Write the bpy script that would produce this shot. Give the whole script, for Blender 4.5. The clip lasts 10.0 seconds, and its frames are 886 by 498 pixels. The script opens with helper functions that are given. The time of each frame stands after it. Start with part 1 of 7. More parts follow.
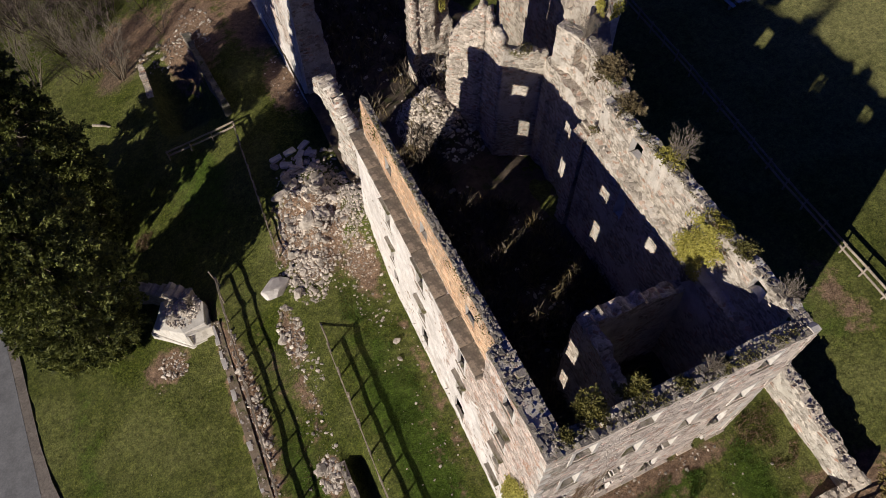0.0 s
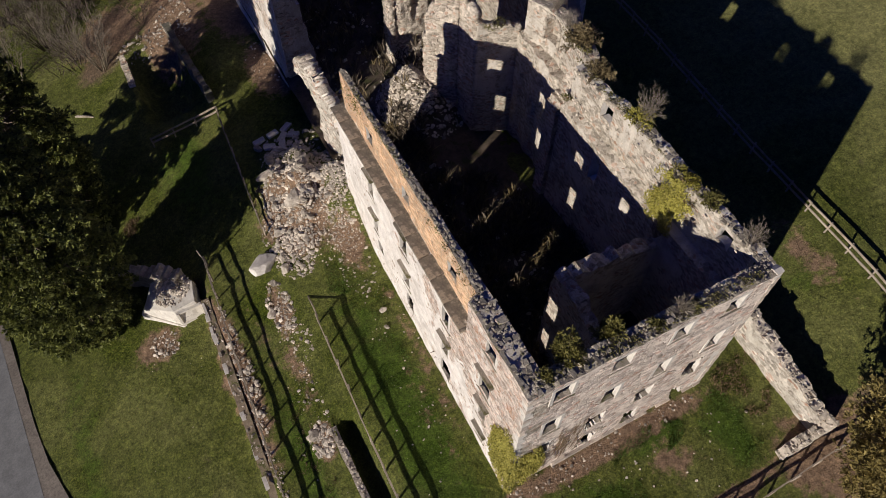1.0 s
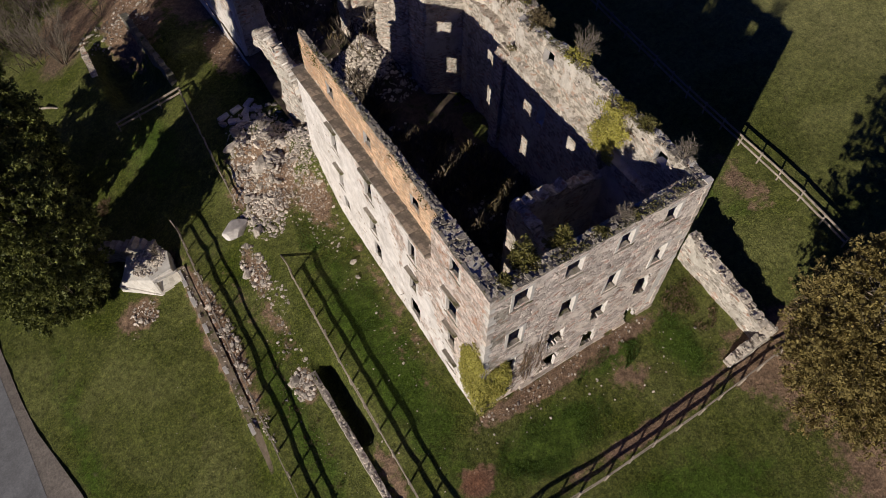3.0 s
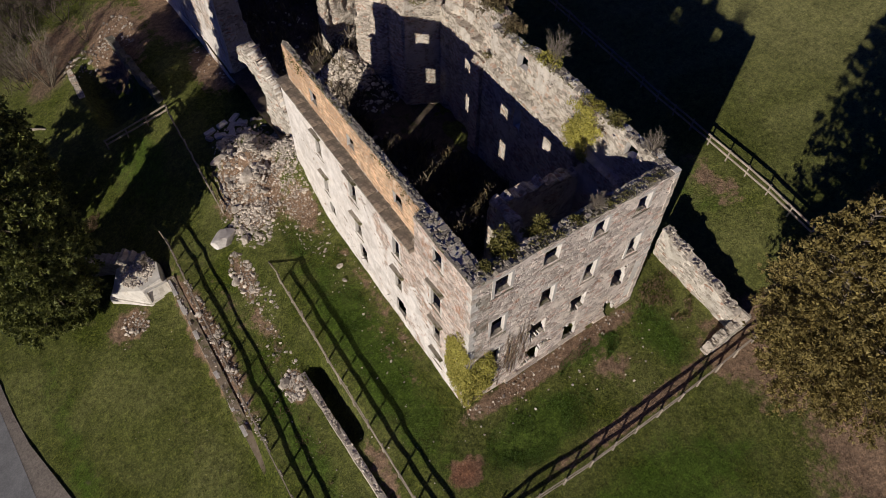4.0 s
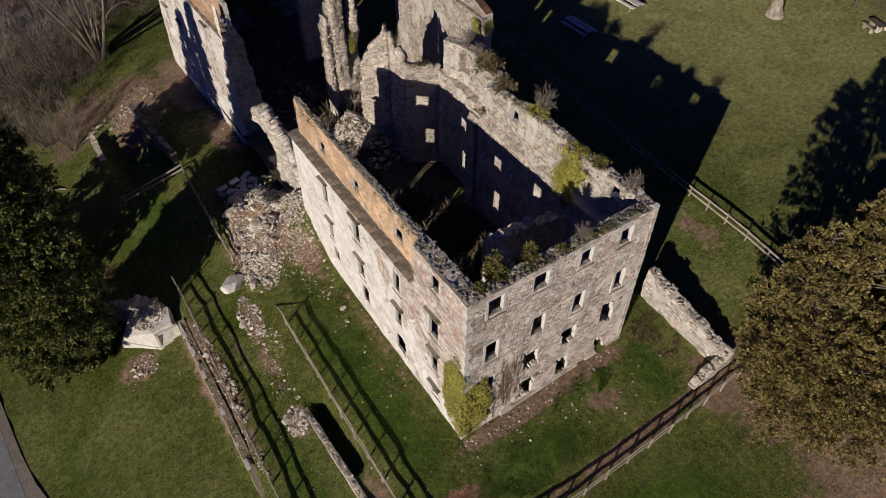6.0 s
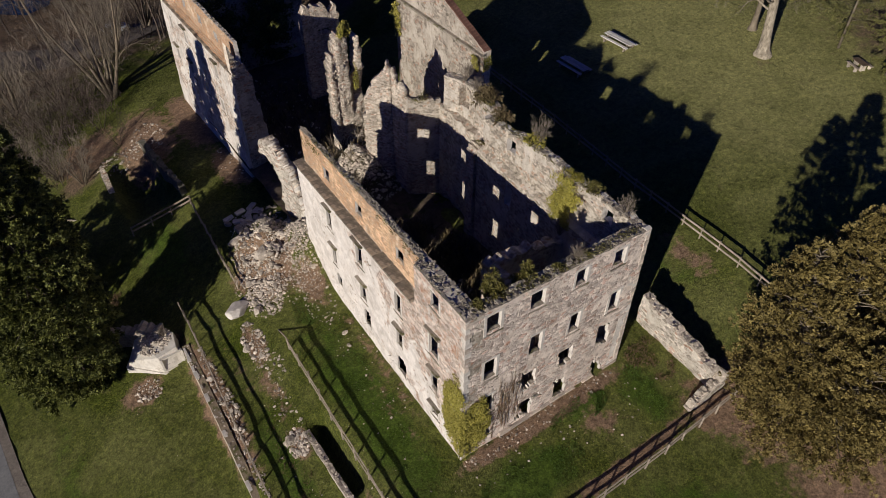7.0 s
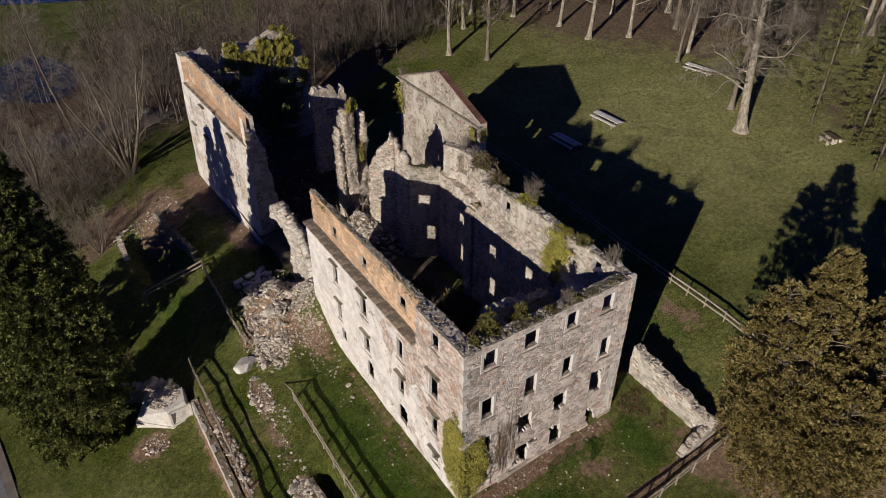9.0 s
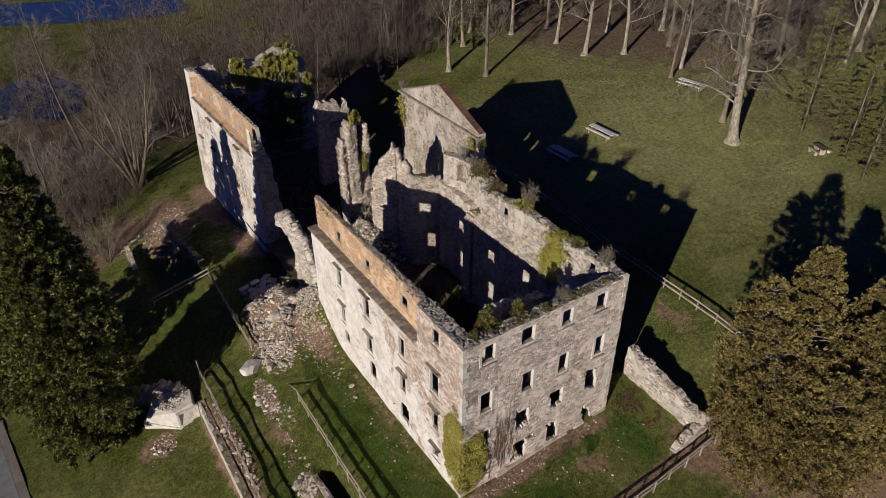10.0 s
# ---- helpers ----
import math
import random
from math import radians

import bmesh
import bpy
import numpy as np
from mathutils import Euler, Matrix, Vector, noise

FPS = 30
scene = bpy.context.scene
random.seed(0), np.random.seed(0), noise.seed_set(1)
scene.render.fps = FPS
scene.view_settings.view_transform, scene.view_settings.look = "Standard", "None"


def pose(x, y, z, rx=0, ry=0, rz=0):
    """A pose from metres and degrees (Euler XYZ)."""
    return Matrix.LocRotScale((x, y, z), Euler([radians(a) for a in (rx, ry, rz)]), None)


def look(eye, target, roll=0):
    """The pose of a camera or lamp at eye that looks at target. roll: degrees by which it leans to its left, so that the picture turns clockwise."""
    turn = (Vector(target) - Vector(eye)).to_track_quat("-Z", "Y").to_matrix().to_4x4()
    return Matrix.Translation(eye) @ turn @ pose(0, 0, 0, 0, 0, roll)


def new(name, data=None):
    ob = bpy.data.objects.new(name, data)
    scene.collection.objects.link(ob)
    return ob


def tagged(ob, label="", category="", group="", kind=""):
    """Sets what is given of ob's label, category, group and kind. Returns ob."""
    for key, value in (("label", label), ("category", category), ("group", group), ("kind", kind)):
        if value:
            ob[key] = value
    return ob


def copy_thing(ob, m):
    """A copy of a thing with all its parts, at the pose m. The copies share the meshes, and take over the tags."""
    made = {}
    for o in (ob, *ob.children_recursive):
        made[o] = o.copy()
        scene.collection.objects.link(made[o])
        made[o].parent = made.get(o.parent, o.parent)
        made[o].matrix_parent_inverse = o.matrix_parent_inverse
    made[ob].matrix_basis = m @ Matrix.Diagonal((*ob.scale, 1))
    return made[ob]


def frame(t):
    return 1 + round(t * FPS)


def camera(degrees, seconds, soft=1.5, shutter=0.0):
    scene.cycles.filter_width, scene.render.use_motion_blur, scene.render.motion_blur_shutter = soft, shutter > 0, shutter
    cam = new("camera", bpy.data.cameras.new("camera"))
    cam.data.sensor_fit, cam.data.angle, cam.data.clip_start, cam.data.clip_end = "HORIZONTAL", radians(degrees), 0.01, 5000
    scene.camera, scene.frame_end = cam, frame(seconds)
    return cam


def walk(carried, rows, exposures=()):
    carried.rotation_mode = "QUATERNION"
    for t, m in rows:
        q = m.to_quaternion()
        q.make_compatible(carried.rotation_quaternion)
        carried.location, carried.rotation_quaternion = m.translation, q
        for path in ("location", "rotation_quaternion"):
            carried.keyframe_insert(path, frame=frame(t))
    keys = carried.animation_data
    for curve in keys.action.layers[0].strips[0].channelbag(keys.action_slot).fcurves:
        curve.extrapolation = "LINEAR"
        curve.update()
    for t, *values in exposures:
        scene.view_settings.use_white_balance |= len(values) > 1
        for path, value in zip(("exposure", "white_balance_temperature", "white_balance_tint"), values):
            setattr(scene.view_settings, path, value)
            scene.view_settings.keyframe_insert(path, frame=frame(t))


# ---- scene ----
cam = camera(64.0, 10.0, soft=0.75)
PATH = [
    (0, (-6.922, -5.337, 40.332), (-6.452, -4.351, 38.657), 0.1),
    (0.5, (-7.351, -6.438, 40.376), (-6.865, -5.46, 38.7), 0.1),
    (1, (-7.851, -7.536, 40.431), (-7.342, -6.568, 38.756), 0.2),
    (1.5, (-8.32, -8.594, 40.574), (-7.791, -7.636, 38.9), 0.2),
    (2, (-8.847, -9.604, 40.626), (-8.298, -8.656, 38.952), 0.4),
    (2.5, (-9.389, -10.662, 40.615), (-8.822, -9.722, 38.943), 0.4),
    (4, (-10.984, -13.664, 40.872), (-10.324, -12.698, 39.25), 0.4),
    (4.5, (-11.525, -14.571, 40.948), (-10.838, -13.566, 39.361), 0.4),
    (5, (-12.09, -15.465, 40.999), (-11.376, -14.419, 39.451), 0.4),
    (5.5, (-12.615, -16.334, 41.054), (-11.876, -15.249, 39.546), 0.3),
    (7, (-14.225, -18.875, 41.109), (-13.412, -17.674, 39.732), 0.3),
    (7.5, (-14.753, -19.701, 41.085), (-13.916, -18.463, 39.756), 0.2),
    (8, (-15.31, -20.566, 41.058), (-14.45, -19.292, 39.779), 0.1),
    (8.5, (-15.868, -21.404, 41.03), (-14.985, -20.097, 39.8), 0.2),
    (9, (-16.388, -22.29, 41.074), (-15.487, -20.951, 39.894), 0.1),
    (9.5, (-16.997, -23.206, 41.106), (-16.079, -21.841, 39.968), 0.1),
    (10, (-17.654, -24.186, 41.193), (-16.735, -22.819, 40.059), 0.0),
]
walk(cam, [(t, look(eye, target, roll)) for t, eye, target, roll in PATH], [(0, 0.06), (2.0, -0.09), (4.5, -0.16), (7.5, -0.19), (10, -0.19)])

# ---------------------------------------------------------------- light
SUN_TRAVEL = Vector((22.2, 10.8, -8.0)).normalized()
SUN_EL = math.asin(-SUN_TRAVEL.z)
SUN_AZ = math.atan2(-SUN_TRAVEL.x, -SUN_TRAVEL.y)
world = bpy.data.worlds.new("sky")
scene.world = world
world.use_nodes = True
wn = world.node_tree
sky = wn.nodes.new("ShaderNodeTexSky")
sky.sky_type = "NISHITA"
sky.sun_disc = False
sky.sun_elevation = SUN_EL
sky.sun_rotation = SUN_AZ
sky.ozone_density = 10.0
sky.dust_density = 0.0
tint = wn.nodes.new("ShaderNodeMix")
tint.data_type, tint.blend_type = "RGBA", "MULTIPLY"
tint.inputs["Factor"].default_value = 1.0
tint.inputs["B"].default_value = (0.34, 0.62, 1.7, 1)
wn.links.new(sky.outputs[0], tint.inputs["A"])
wn.links.new(tint.outputs["Result"], wn.nodes["Background"].inputs["Color"])
wn.nodes["Background"].inputs["Strength"].default_value = 0.0245
sun_data = bpy.data.lights.new("sun", "SUN")
sun_data.energy = 5.2
sun_data.angle = radians(0.5)
sun_data.color = (1.0, 0.925, 0.83)
sun = new("sun", sun_data)
sun.matrix_world = look((-60, -30, 60), Vector((-60, -30, 60)) + SUN_TRAVEL)

# ---------------------------------------------------------------- materials


def nodes_of(name, rough=0.9, spec=0.2):
    m = bpy.data.materials.new(name)
    m.use_nodes = True
    nt = m.node_tree
    b = nt.nodes["Principled BSDF"]
    b.inputs["Roughness"].default_value = rough
    b.inputs["Specular IOR Level"].default_value = spec
    return m, nt, b


def n_noise(nt, scale, detail=6.0, rough=0.6, coord=None, distort=0.0):
    n = nt.nodes.new("ShaderNodeTexNoise")
    n.inputs["Scale"].default_value = scale
    n.inputs["Detail"].default_value = detail
    n.inputs["Roughness"].default_value = rough
    n.inputs["Distortion"].default_value = distort
    if coord is not None:
        nt.links.new(coord, n.inputs["Vector"])
    return n.outputs["Fac"]


def n_ramp(nt, fac, stops, interp="LINEAR"):
    r = nt.nodes.new("ShaderNodeValToRGB")
    r.color_ramp.interpolation = interp
    el = r.color_ramp.elements
    while len(el) < len(stops):
        el.new(0.5)
    for e, (p, c) in zip(el, stops):
        e.position = p
        e.color = (*c, 1) if len(c) == 3 else c
    nt.links.new(fac, r.inputs["Fac"])
    return r.outputs["Color"]


def n_mix(nt, fac, a, b, mode="MIX"):
    x = nt.nodes.new("ShaderNodeMix")
    x.data_type = "RGBA"
    x.blend_type = mode
    for sock, v in ((x.inputs["Factor"], fac), (x.inputs["A"], a), (x.inputs["B"], b)):
        if isinstance(v, (int, float)):
            sock.default_value = v
        elif isinstance(v, tuple):
            sock.default_value = (*v, 1)
        else:
            nt.links.new(v, sock)
    return x.outputs["Result"]


def n_math(nt, op, a, b=0.0, clamp=False):
    x = nt.nodes.new("ShaderNodeMath")
    x.operation = op
    x.use_clamp = clamp
    for sock, v in ((x.inputs[0], a), (x.inputs[1], b)):
        if isinstance(v, (int, float)):
            sock.default_value = v
        else:
            nt.links.new(v, sock)
    return x.outputs[0]


def n_coord(nt, scale=(1, 1, 1)):
    t = nt.nodes.new("ShaderNodeTexCoord")
    mp = nt.nodes.new("ShaderNodeMapping")
    mp.inputs["Scale"].default_value = scale
    nt.links.new(t.outputs["Object"], mp.inputs["Vector"])
    return mp.outputs["Vector"]


def n_bump(nt, b, height, strength, dist):
    n = nt.nodes.new("ShaderNodeBump")
    n.inputs["Strength"].default_value = strength
    n.inputs["Distance"].default_value = dist
    nt.links.new(height, n.inputs["Height"])
    nt.links.new(n.outputs["Normal"], b.inputs["Normal"])


def mat_masonry(name, plaster, plaster_amount, brick_amount, stone=((0.30, 0.26, 0.21), (0.46, 0.42, 0.36)), brick=(0.42, 0.17, 0.09), dirt=0.35, rubble=3.6, lean=(0.0, 0.0, 0.0, 0.0), relief=0.075):
    """Old rubble masonry: worn plaster over field stones, red brick showing in places, pits darkened for shade, run-off
    stains.
    lean: how the plaster's cover grows along x, y and z, and a constant."""
    m, nt, b = nodes_of(name, 0.95, 0.1)
    co = n_coord(nt)
    tc = nt.nodes.new("ShaderNodeTexCoord")
    sep = nt.nodes.new("ShaderNodeSeparateXYZ")
    nt.links.new(tc.outputs["Object"], sep.inputs[0])
    # field stones in lime mortar, a little warped so that no two are alike
    warp = nt.nodes.new("ShaderNodeTexNoise")
    warp.inputs["Scale"].default_value = 2.2
    warp.inputs["Detail"].default_value = 3.0
    nt.links.new(n_coord(nt, (1, 1, 1.5)), warp.inputs["Vector"])
    wv = nt.nodes.new("ShaderNodeVectorMath")
    wv.operation = "MULTIPLY_ADD"
    nt.links.new(warp.outputs["Color"], wv.inputs[0])
    wv.inputs[1].default_value = (0.35, 0.35, 0.35)
    nt.links.new(n_coord(nt, (0.85, 0.85, 1.5)), wv.inputs[2])
    vor = nt.nodes.new("ShaderNodeTexVoronoi")
    edge = nt.nodes.new("ShaderNodeTexVoronoi")
    edge.feature = "DISTANCE_TO_EDGE"
    for v in (vor, edge):
        v.inputs["Scale"].default_value = rubble
        nt.links.new(wv.outputs[0], v.inputs["Vector"])
    sepc = nt.nodes.new("ShaderNodeSeparateColor")
    nt.links.new(vor.outputs["Color"], sepc.inputs[0])
    stones = n_mix(nt, sepc.outputs[0], tuple(c * 0.78 for c in stone[0]), tuple(c * 1.12 for c in stone[1]))
    stones = n_mix(nt, n_math(nt, "MULTIPLY", n_math(nt, "GREATER_THAN", sepc.outputs[1], 0.88), 0.45), stones, brick)
    stones = n_mix(nt, n_math(nt, "MULTIPLY", n_math(nt, "GREATER_THAN", sepc.outputs[2], 0.9), 0.5), stones, tuple(c * 0.4 for c in stone[0]))
    mortar = n_ramp(nt, edge.outputs["Distance"], [(0.0, (1, 1, 1)), (0.07, (0, 0, 0))])
    stones = n_mix(nt, n_math(nt, "MULTIPLY", mortar, 0.8), stones, tuple(0.5 * (p + q) for p, q in zip(stone[1], plaster)))
    # brick courses
    bt = nt.nodes.new("ShaderNodeTexBrick")
    bt.inputs["Scale"].default_value = 1.0
    bt.inputs["Brick Width"].default_value = 0.27
    bt.inputs["Row Height"].default_value = 0.085
    bt.inputs["Mortar Size"].default_value = 0.012
    bt.inputs["Color1"].default_value = (*brick, 1)
    bt.inputs["Color2"].default_value = (brick[0] * 0.75, brick[1] * 0.8, brick[2] * 0.8, 1)
    bt.inputs["Mortar"].default_value = (0.5, 0.44, 0.36, 1)
    comb = nt.nodes.new("ShaderNodeCombineXYZ")
    nt.links.new(n_math(nt, "ADD", sep.outputs[0], sep.outputs[1]), comb.inputs[0])
    nt.links.new(sep.outputs[2], comb.inputs[1])
    nt.links.new(comb.outputs[0], bt.inputs["Vector"])
    bfac = n_ramp(nt, n_noise(nt, 0.9, 9, 0.74, co, 0.5), [(1 - brick_amount - 0.03, (0, 0, 0)), (1 - brick_amount + 0.03, (1, 1, 1))])
    wall = n_mix(nt, bfac, stones, bt.outputs["Color"])
    # fine grit in the bare masonry, and pits coloured dark for the shade in them
    grit = n_ramp(nt, n_noise(nt, 7.0, 10, 0.85, co), [(0.36, (0.62, 0.60, 0.57)), (0.5, (0.98, 0.98, 0.98)), (0.66, (1.2, 1.19, 1.17))])
    wall = n_mix(nt, 1.0, wall, grit, "MULTIPLY")
    pock = n_ramp(nt, n_noise(nt, 4.6, 4, 0.75, n_coord(nt, (1, 1, 1.4))), [(0.63, (0, 0, 0)), (0.67, (1, 1, 1))])
    wall = n_mix(nt, n_math(nt, "MULTIPLY", pock, 0.85), wall, (0.07, 0.055, 0.045))
    # plaster, flaking at ragged edges
    cover = n_math(nt, "ADD", n_noise(nt, 0.42, 12, 0.7, co, 0.3), lean[3])
    for k in range(3):
        if lean[k]:
            cover = n_math(nt, "ADD", cover, n_math(nt, "MULTIPLY", sep.outputs[k], lean[k]))
    cover = n_math(nt, "MINIMUM", cover, n_math(nt, "ADD", n_math(nt, "MULTIPLY", n_noise(nt, 1.4, 12, 0.75, co), 1.1), 0.07))
    pfac = n_ramp(nt, cover, [(1 - plaster_amount - 0.015, (0, 0, 0)), (1 - plaster_amount + 0.02, (1, 1, 1))])
    ptone = n_mix(nt, n_ramp(nt, n_noise(nt, 1.3, 8, 0.7, co), [(0.35, (0, 0, 0)), (0.7, (1, 1, 1))]), plaster, tuple(c * k for c, k in zip(plaster, (0.80, 0.77, 0.74))))
    ptone = n_mix(nt, 1.0, ptone, n_ramp(nt, n_noise(nt, 11, 8, 0.8, co), [(0.34, (0.74, 0.73, 0.71)), (0.5, (1, 1, 1)), (0.7, (1.06, 1.06, 1.06))]), "MULTIPLY")
    wall = n_mix(nt, pfac, wall, ptone)
    # run-off stains, long in the vertical, and grey weathering in clouds
    st = n_ramp(nt, n_noise(nt, 1.0, 7, 0.72, n_coord(nt, (1.3, 1.3, 0.14))), [(0.5, (0, 0, 0)), (0.74, (1, 1, 1))])
    wall = n_mix(nt, n_math(nt, "MULTIPLY", st, dirt), wall, (0.15, 0.13, 0.11))
    cloud = n_ramp(nt, n_noise(nt, 0.7, 6, 0.7, co, 0.8), [(0.36, (0.76, 0.75, 0.74)), (0.52, (1.0, 1.0, 1.0)), (0.66, (1.08, 1.07, 1.06))])
    wall = n_mix(nt, 1.0, wall, cloud, "MULTIPLY")
    nt.links.new(wall, b.inputs["Base Color"])
    bare = n_math(nt, "SUBTRACT", 1.0, n_math(nt, "MULTIPLY", pfac, 0.8))
    h = n_math(nt, "ADD", n_math(nt, "MULTIPLY", n_math(nt, "MULTIPLY", n_math(nt, "MINIMUM", edge.outputs["Distance"], 0.16), 4.0), bare), n_math(nt, "MULTIPLY", n_noise(nt, 8, 9, 0.75, co), n_math(nt, "ADD", n_math(nt, "MULTIPLY", bare, 0.3), 0.1)))
    h = n_math(nt, "ADD", h, n_math(nt, "MULTIPLY", pfac, 0.35))
    h = n_math(nt, "SUBTRACT", h, n_math(nt, "MULTIPLY", n_math(nt, "MULTIPLY", pock, bare), 0.9))
    n_bump(nt, b, h, 0.8, relief)
    return m


def mat_simple(name, c0, c1, scale=4.0, rough=0.9, bump=0.4, dist=0.02, detail=6, spec=0.2, c2=None, stretch=(1, 1, 1), random_tone=0.0):
    """Two-tone grain at two scales with relief."""
    m, nt, b = nodes_of(name, rough, spec)
    co = n_coord(nt, stretch)
    f = n_ramp(nt, n_noise(nt, scale, detail, 0.65, co), [(0.3, (0, 0, 0)), (0.7, (1, 1, 1))])
    col = n_mix(nt, f, c0, c1)
    big = n_ramp(nt, n_noise(nt, scale * 0.13, 4, 0.6, co), [(0.3, (0.75, 0.75, 0.75)), (0.7, (1.15, 1.15, 1.15))])
    col = n_mix(nt, 1.0, col, big, "MULTIPLY")
    if c2 is not None:
        col = n_mix(nt, n_ramp(nt, n_noise(nt, scale * 0.5, 5, 0.7, co), [(0.52, (0, 0, 0)), (0.62, (1, 1, 1))]), col, c2)
    if random_tone:
        oi = nt.nodes.new("ShaderNodeObjectInfo")
        gi = nt.nodes.new("ShaderNodeNewGeometry")
        rnd = n_math(nt, "FRACT", n_math(nt, "ADD", oi.outputs["Random"], gi.outputs["Random Per Island"]))
        tone = n_ramp(nt, rnd, [(0.0, (1 - random_tone,) * 3), (1.0, (1 + random_tone * 0.6,) * 3)])
        col = n_mix(nt, 1.0, col, tone, "MULTIPLY")
    nt.links.new(col, b.inputs["Base Color"])
    if bump:
        n_bump(nt, b, n_noise(nt, scale * 3, 8, 0.7, co), bump, dist)
    return m


def mat_leaf(name, dark, light, back=0.25, rough=0.6):
    """Leaves that differ from clump to clump, with some light passing through."""
    m, nt, b = nodes_of(name, rough, 0.25)
    gi = nt.nodes.new("ShaderNodeNewGeometry")
    col = n_ramp(nt, gi.outputs["Random Per Island"], [(0.0, dark), (1.0, light)])
    co = n_coord(nt)
    col = n_mix(nt, 1.0, col, n_ramp(nt, n_noise(nt, 0.6, 4, 0.6, co), [(0.3, (0.7, 0.7, 0.7)), (0.7, (1.2, 1.2, 1.2))]), "MULTIPLY")
    nt.links.new(col, b.inputs["Base Color"])
    tr = nt.nodes.new("ShaderNodeBsdfTranslucent")
    nt.links.new(col, tr.inputs["Color"])
    ms = nt.nodes.new("ShaderNodeMixShader")
    ms.inputs[0].default_value = back
    nt.links.new(b.outputs[0], ms.inputs[1])
    nt.links.new(tr.outputs[0], ms.inputs[2])
    nt.links.new(ms.outputs[0], nt.nodes["Material Output"].inputs["Surface"])
    return m


def mat_ground():
    """Mown winter grass with worn brown earth in places."""
    m, nt, b = nodes_of("turf", 0.95, 0.1)
    co = n_coord(nt)
    g = n_ramp(nt, n_noise(nt, 7.0, 8, 0.75, co), [(0.36, (0.020, 0.030, 0.003)), (0.50, (0.060, 0.082, 0.010)), (0.66, (0.150, 0.158, 0.030))])
    dry = n_ramp(nt, n_noise(nt, 0.16, 6, 0.65, co, 0.5), [(0.34, (0, 0, 0)), (0.62, (1, 1, 1))])
    dryc = n_mix(nt, n_noise(nt, 5.0, 6, 0.7, co), (0.175, 0.180, 0.062), (0.37, 0.352, 0.15))
    att3 = nt.nodes.new("ShaderNodeAttribute")
    att3.attribute_name = "dryness"
    parched = n_math(nt, "ADD", n_math(nt, "MULTIPLY", dry, 0.36), n_math(nt, "MULTIPLY", att3.outputs["Fac"], 0.78), True)
    col = n_mix(nt, parched, g, dryc)
    att4 = nt.nodes.new("ShaderNodeAttribute")
    att4.attribute_name = "lush"
    lush = n_ramp(nt, n_math(nt, "ADD", att4.outputs["Fac"], n_math(nt, "MULTIPLY", n_math(nt, "SUBTRACT", n_noise(nt, 0.6, 6, 0.7, co), 0.5), 1.6)), [(0.4, (0, 0, 0)), (0.8, (1, 1, 1))])
    col = n_mix(nt, n_math(nt, "MULTIPLY", lush, 0.75), col, n_mix(nt, n_noise(nt, 6.0, 6, 0.75, co), (0.018, 0.045, 0.004), (0.10, 0.17, 0.022)))
    att = nt.nodes.new("ShaderNodeAttribute")
    att.attribute_name = "soil"
    ragged = n_math(nt, "ADD", att.outputs["Fac"], n_math(nt, "MULTIPLY", n_math(nt, "SUBTRACT", n_noise(nt, 1.1, 8, 0.72, co), 0.5), 1.5))
    sf = n_ramp(nt, ragged, [(0.42, (0, 0, 0)), (0.62, (1, 1, 1))])
    soil = n_mix(nt, n_noise(nt, 4.0, 8, 0.75, co), (0.115, 0.070, 0.045), (0.40, 0.275, 0.188))
    att5 = nt.nodes.new("ShaderNodeAttribute")
    att5.attribute_name = "clay"
    soil = n_mix(nt, n_math(nt, "MULTIPLY", att5.outputs["Fac"], 0.75, True), soil, n_mix(nt, n_noise(nt, 3.0, 6, 0.7, co), (0.15, 0.055, 0.03), (0.33, 0.155, 0.09)))
    col = n_mix(nt, sf, col, soil)
    att2 = nt.nodes.new("ShaderNodeAttribute")
    att2.attribute_name = "leaf_litter"
    lf = n_ramp(nt, n_math(nt, "ADD", att2.outputs["Fac"], n_math(nt, "MULTIPLY", n_math(nt, "SUBTRACT", n_noise(nt, 0.5, 8, 0.7, co), 0.5), 1.1)), [(0.4, (0, 0, 0)), (0.65, (1, 1, 1))])
    litter = n_mix(nt, n_noise(nt, 3.0, 8, 0.75, co), (0.085, 0.062, 0.044), (0.25, 0.18, 0.122))
    col = n_mix(nt, lf, col, litter)
    clod = n_ramp(nt, n_noise(nt, 2.4, 10, 0.82, co), [(0.36, (0.46, 0.46, 0.46)), (0.5, (0.93, 0.93, 0.93)), (0.64, (1.48, 1.43, 1.34))])
    col = n_mix(nt, 1.0, col, clod, "MULTIPLY")
    tuft = n_ramp(nt, n_noise(nt, 8.5, 5, 0.75, co), [(0.34, (0.6, 0.61, 0.6)), (0.5, (0.97, 0.97, 0.97)), (0.68, (1.42, 1.38, 1.3))])
    col = n_mix(nt, 1.0, col, tuft, "MULTIPLY")
    bare = n_ramp(nt, n_noise(nt, 0.55, 12, 0.8, co, 0.4), [(0.58, (0, 0, 0)), (0.70, (1, 1, 1))])
    col = n_mix(nt, n_math(nt, "MULTIPLY", bare, 0.55), col, (0.15, 0.115, 0.075))
    nt.links.new(col, b.inputs["Base Color"])
    h = n_math(nt, "ADD", n_noise(nt, 9, 8, 0.8, co), n_math(nt, "MULTIPLY", n_noise(nt, 1.3, 4, 0.6, co), 1.2))
    n_bump(nt, b, h, 1.0, 0.14)
    return m


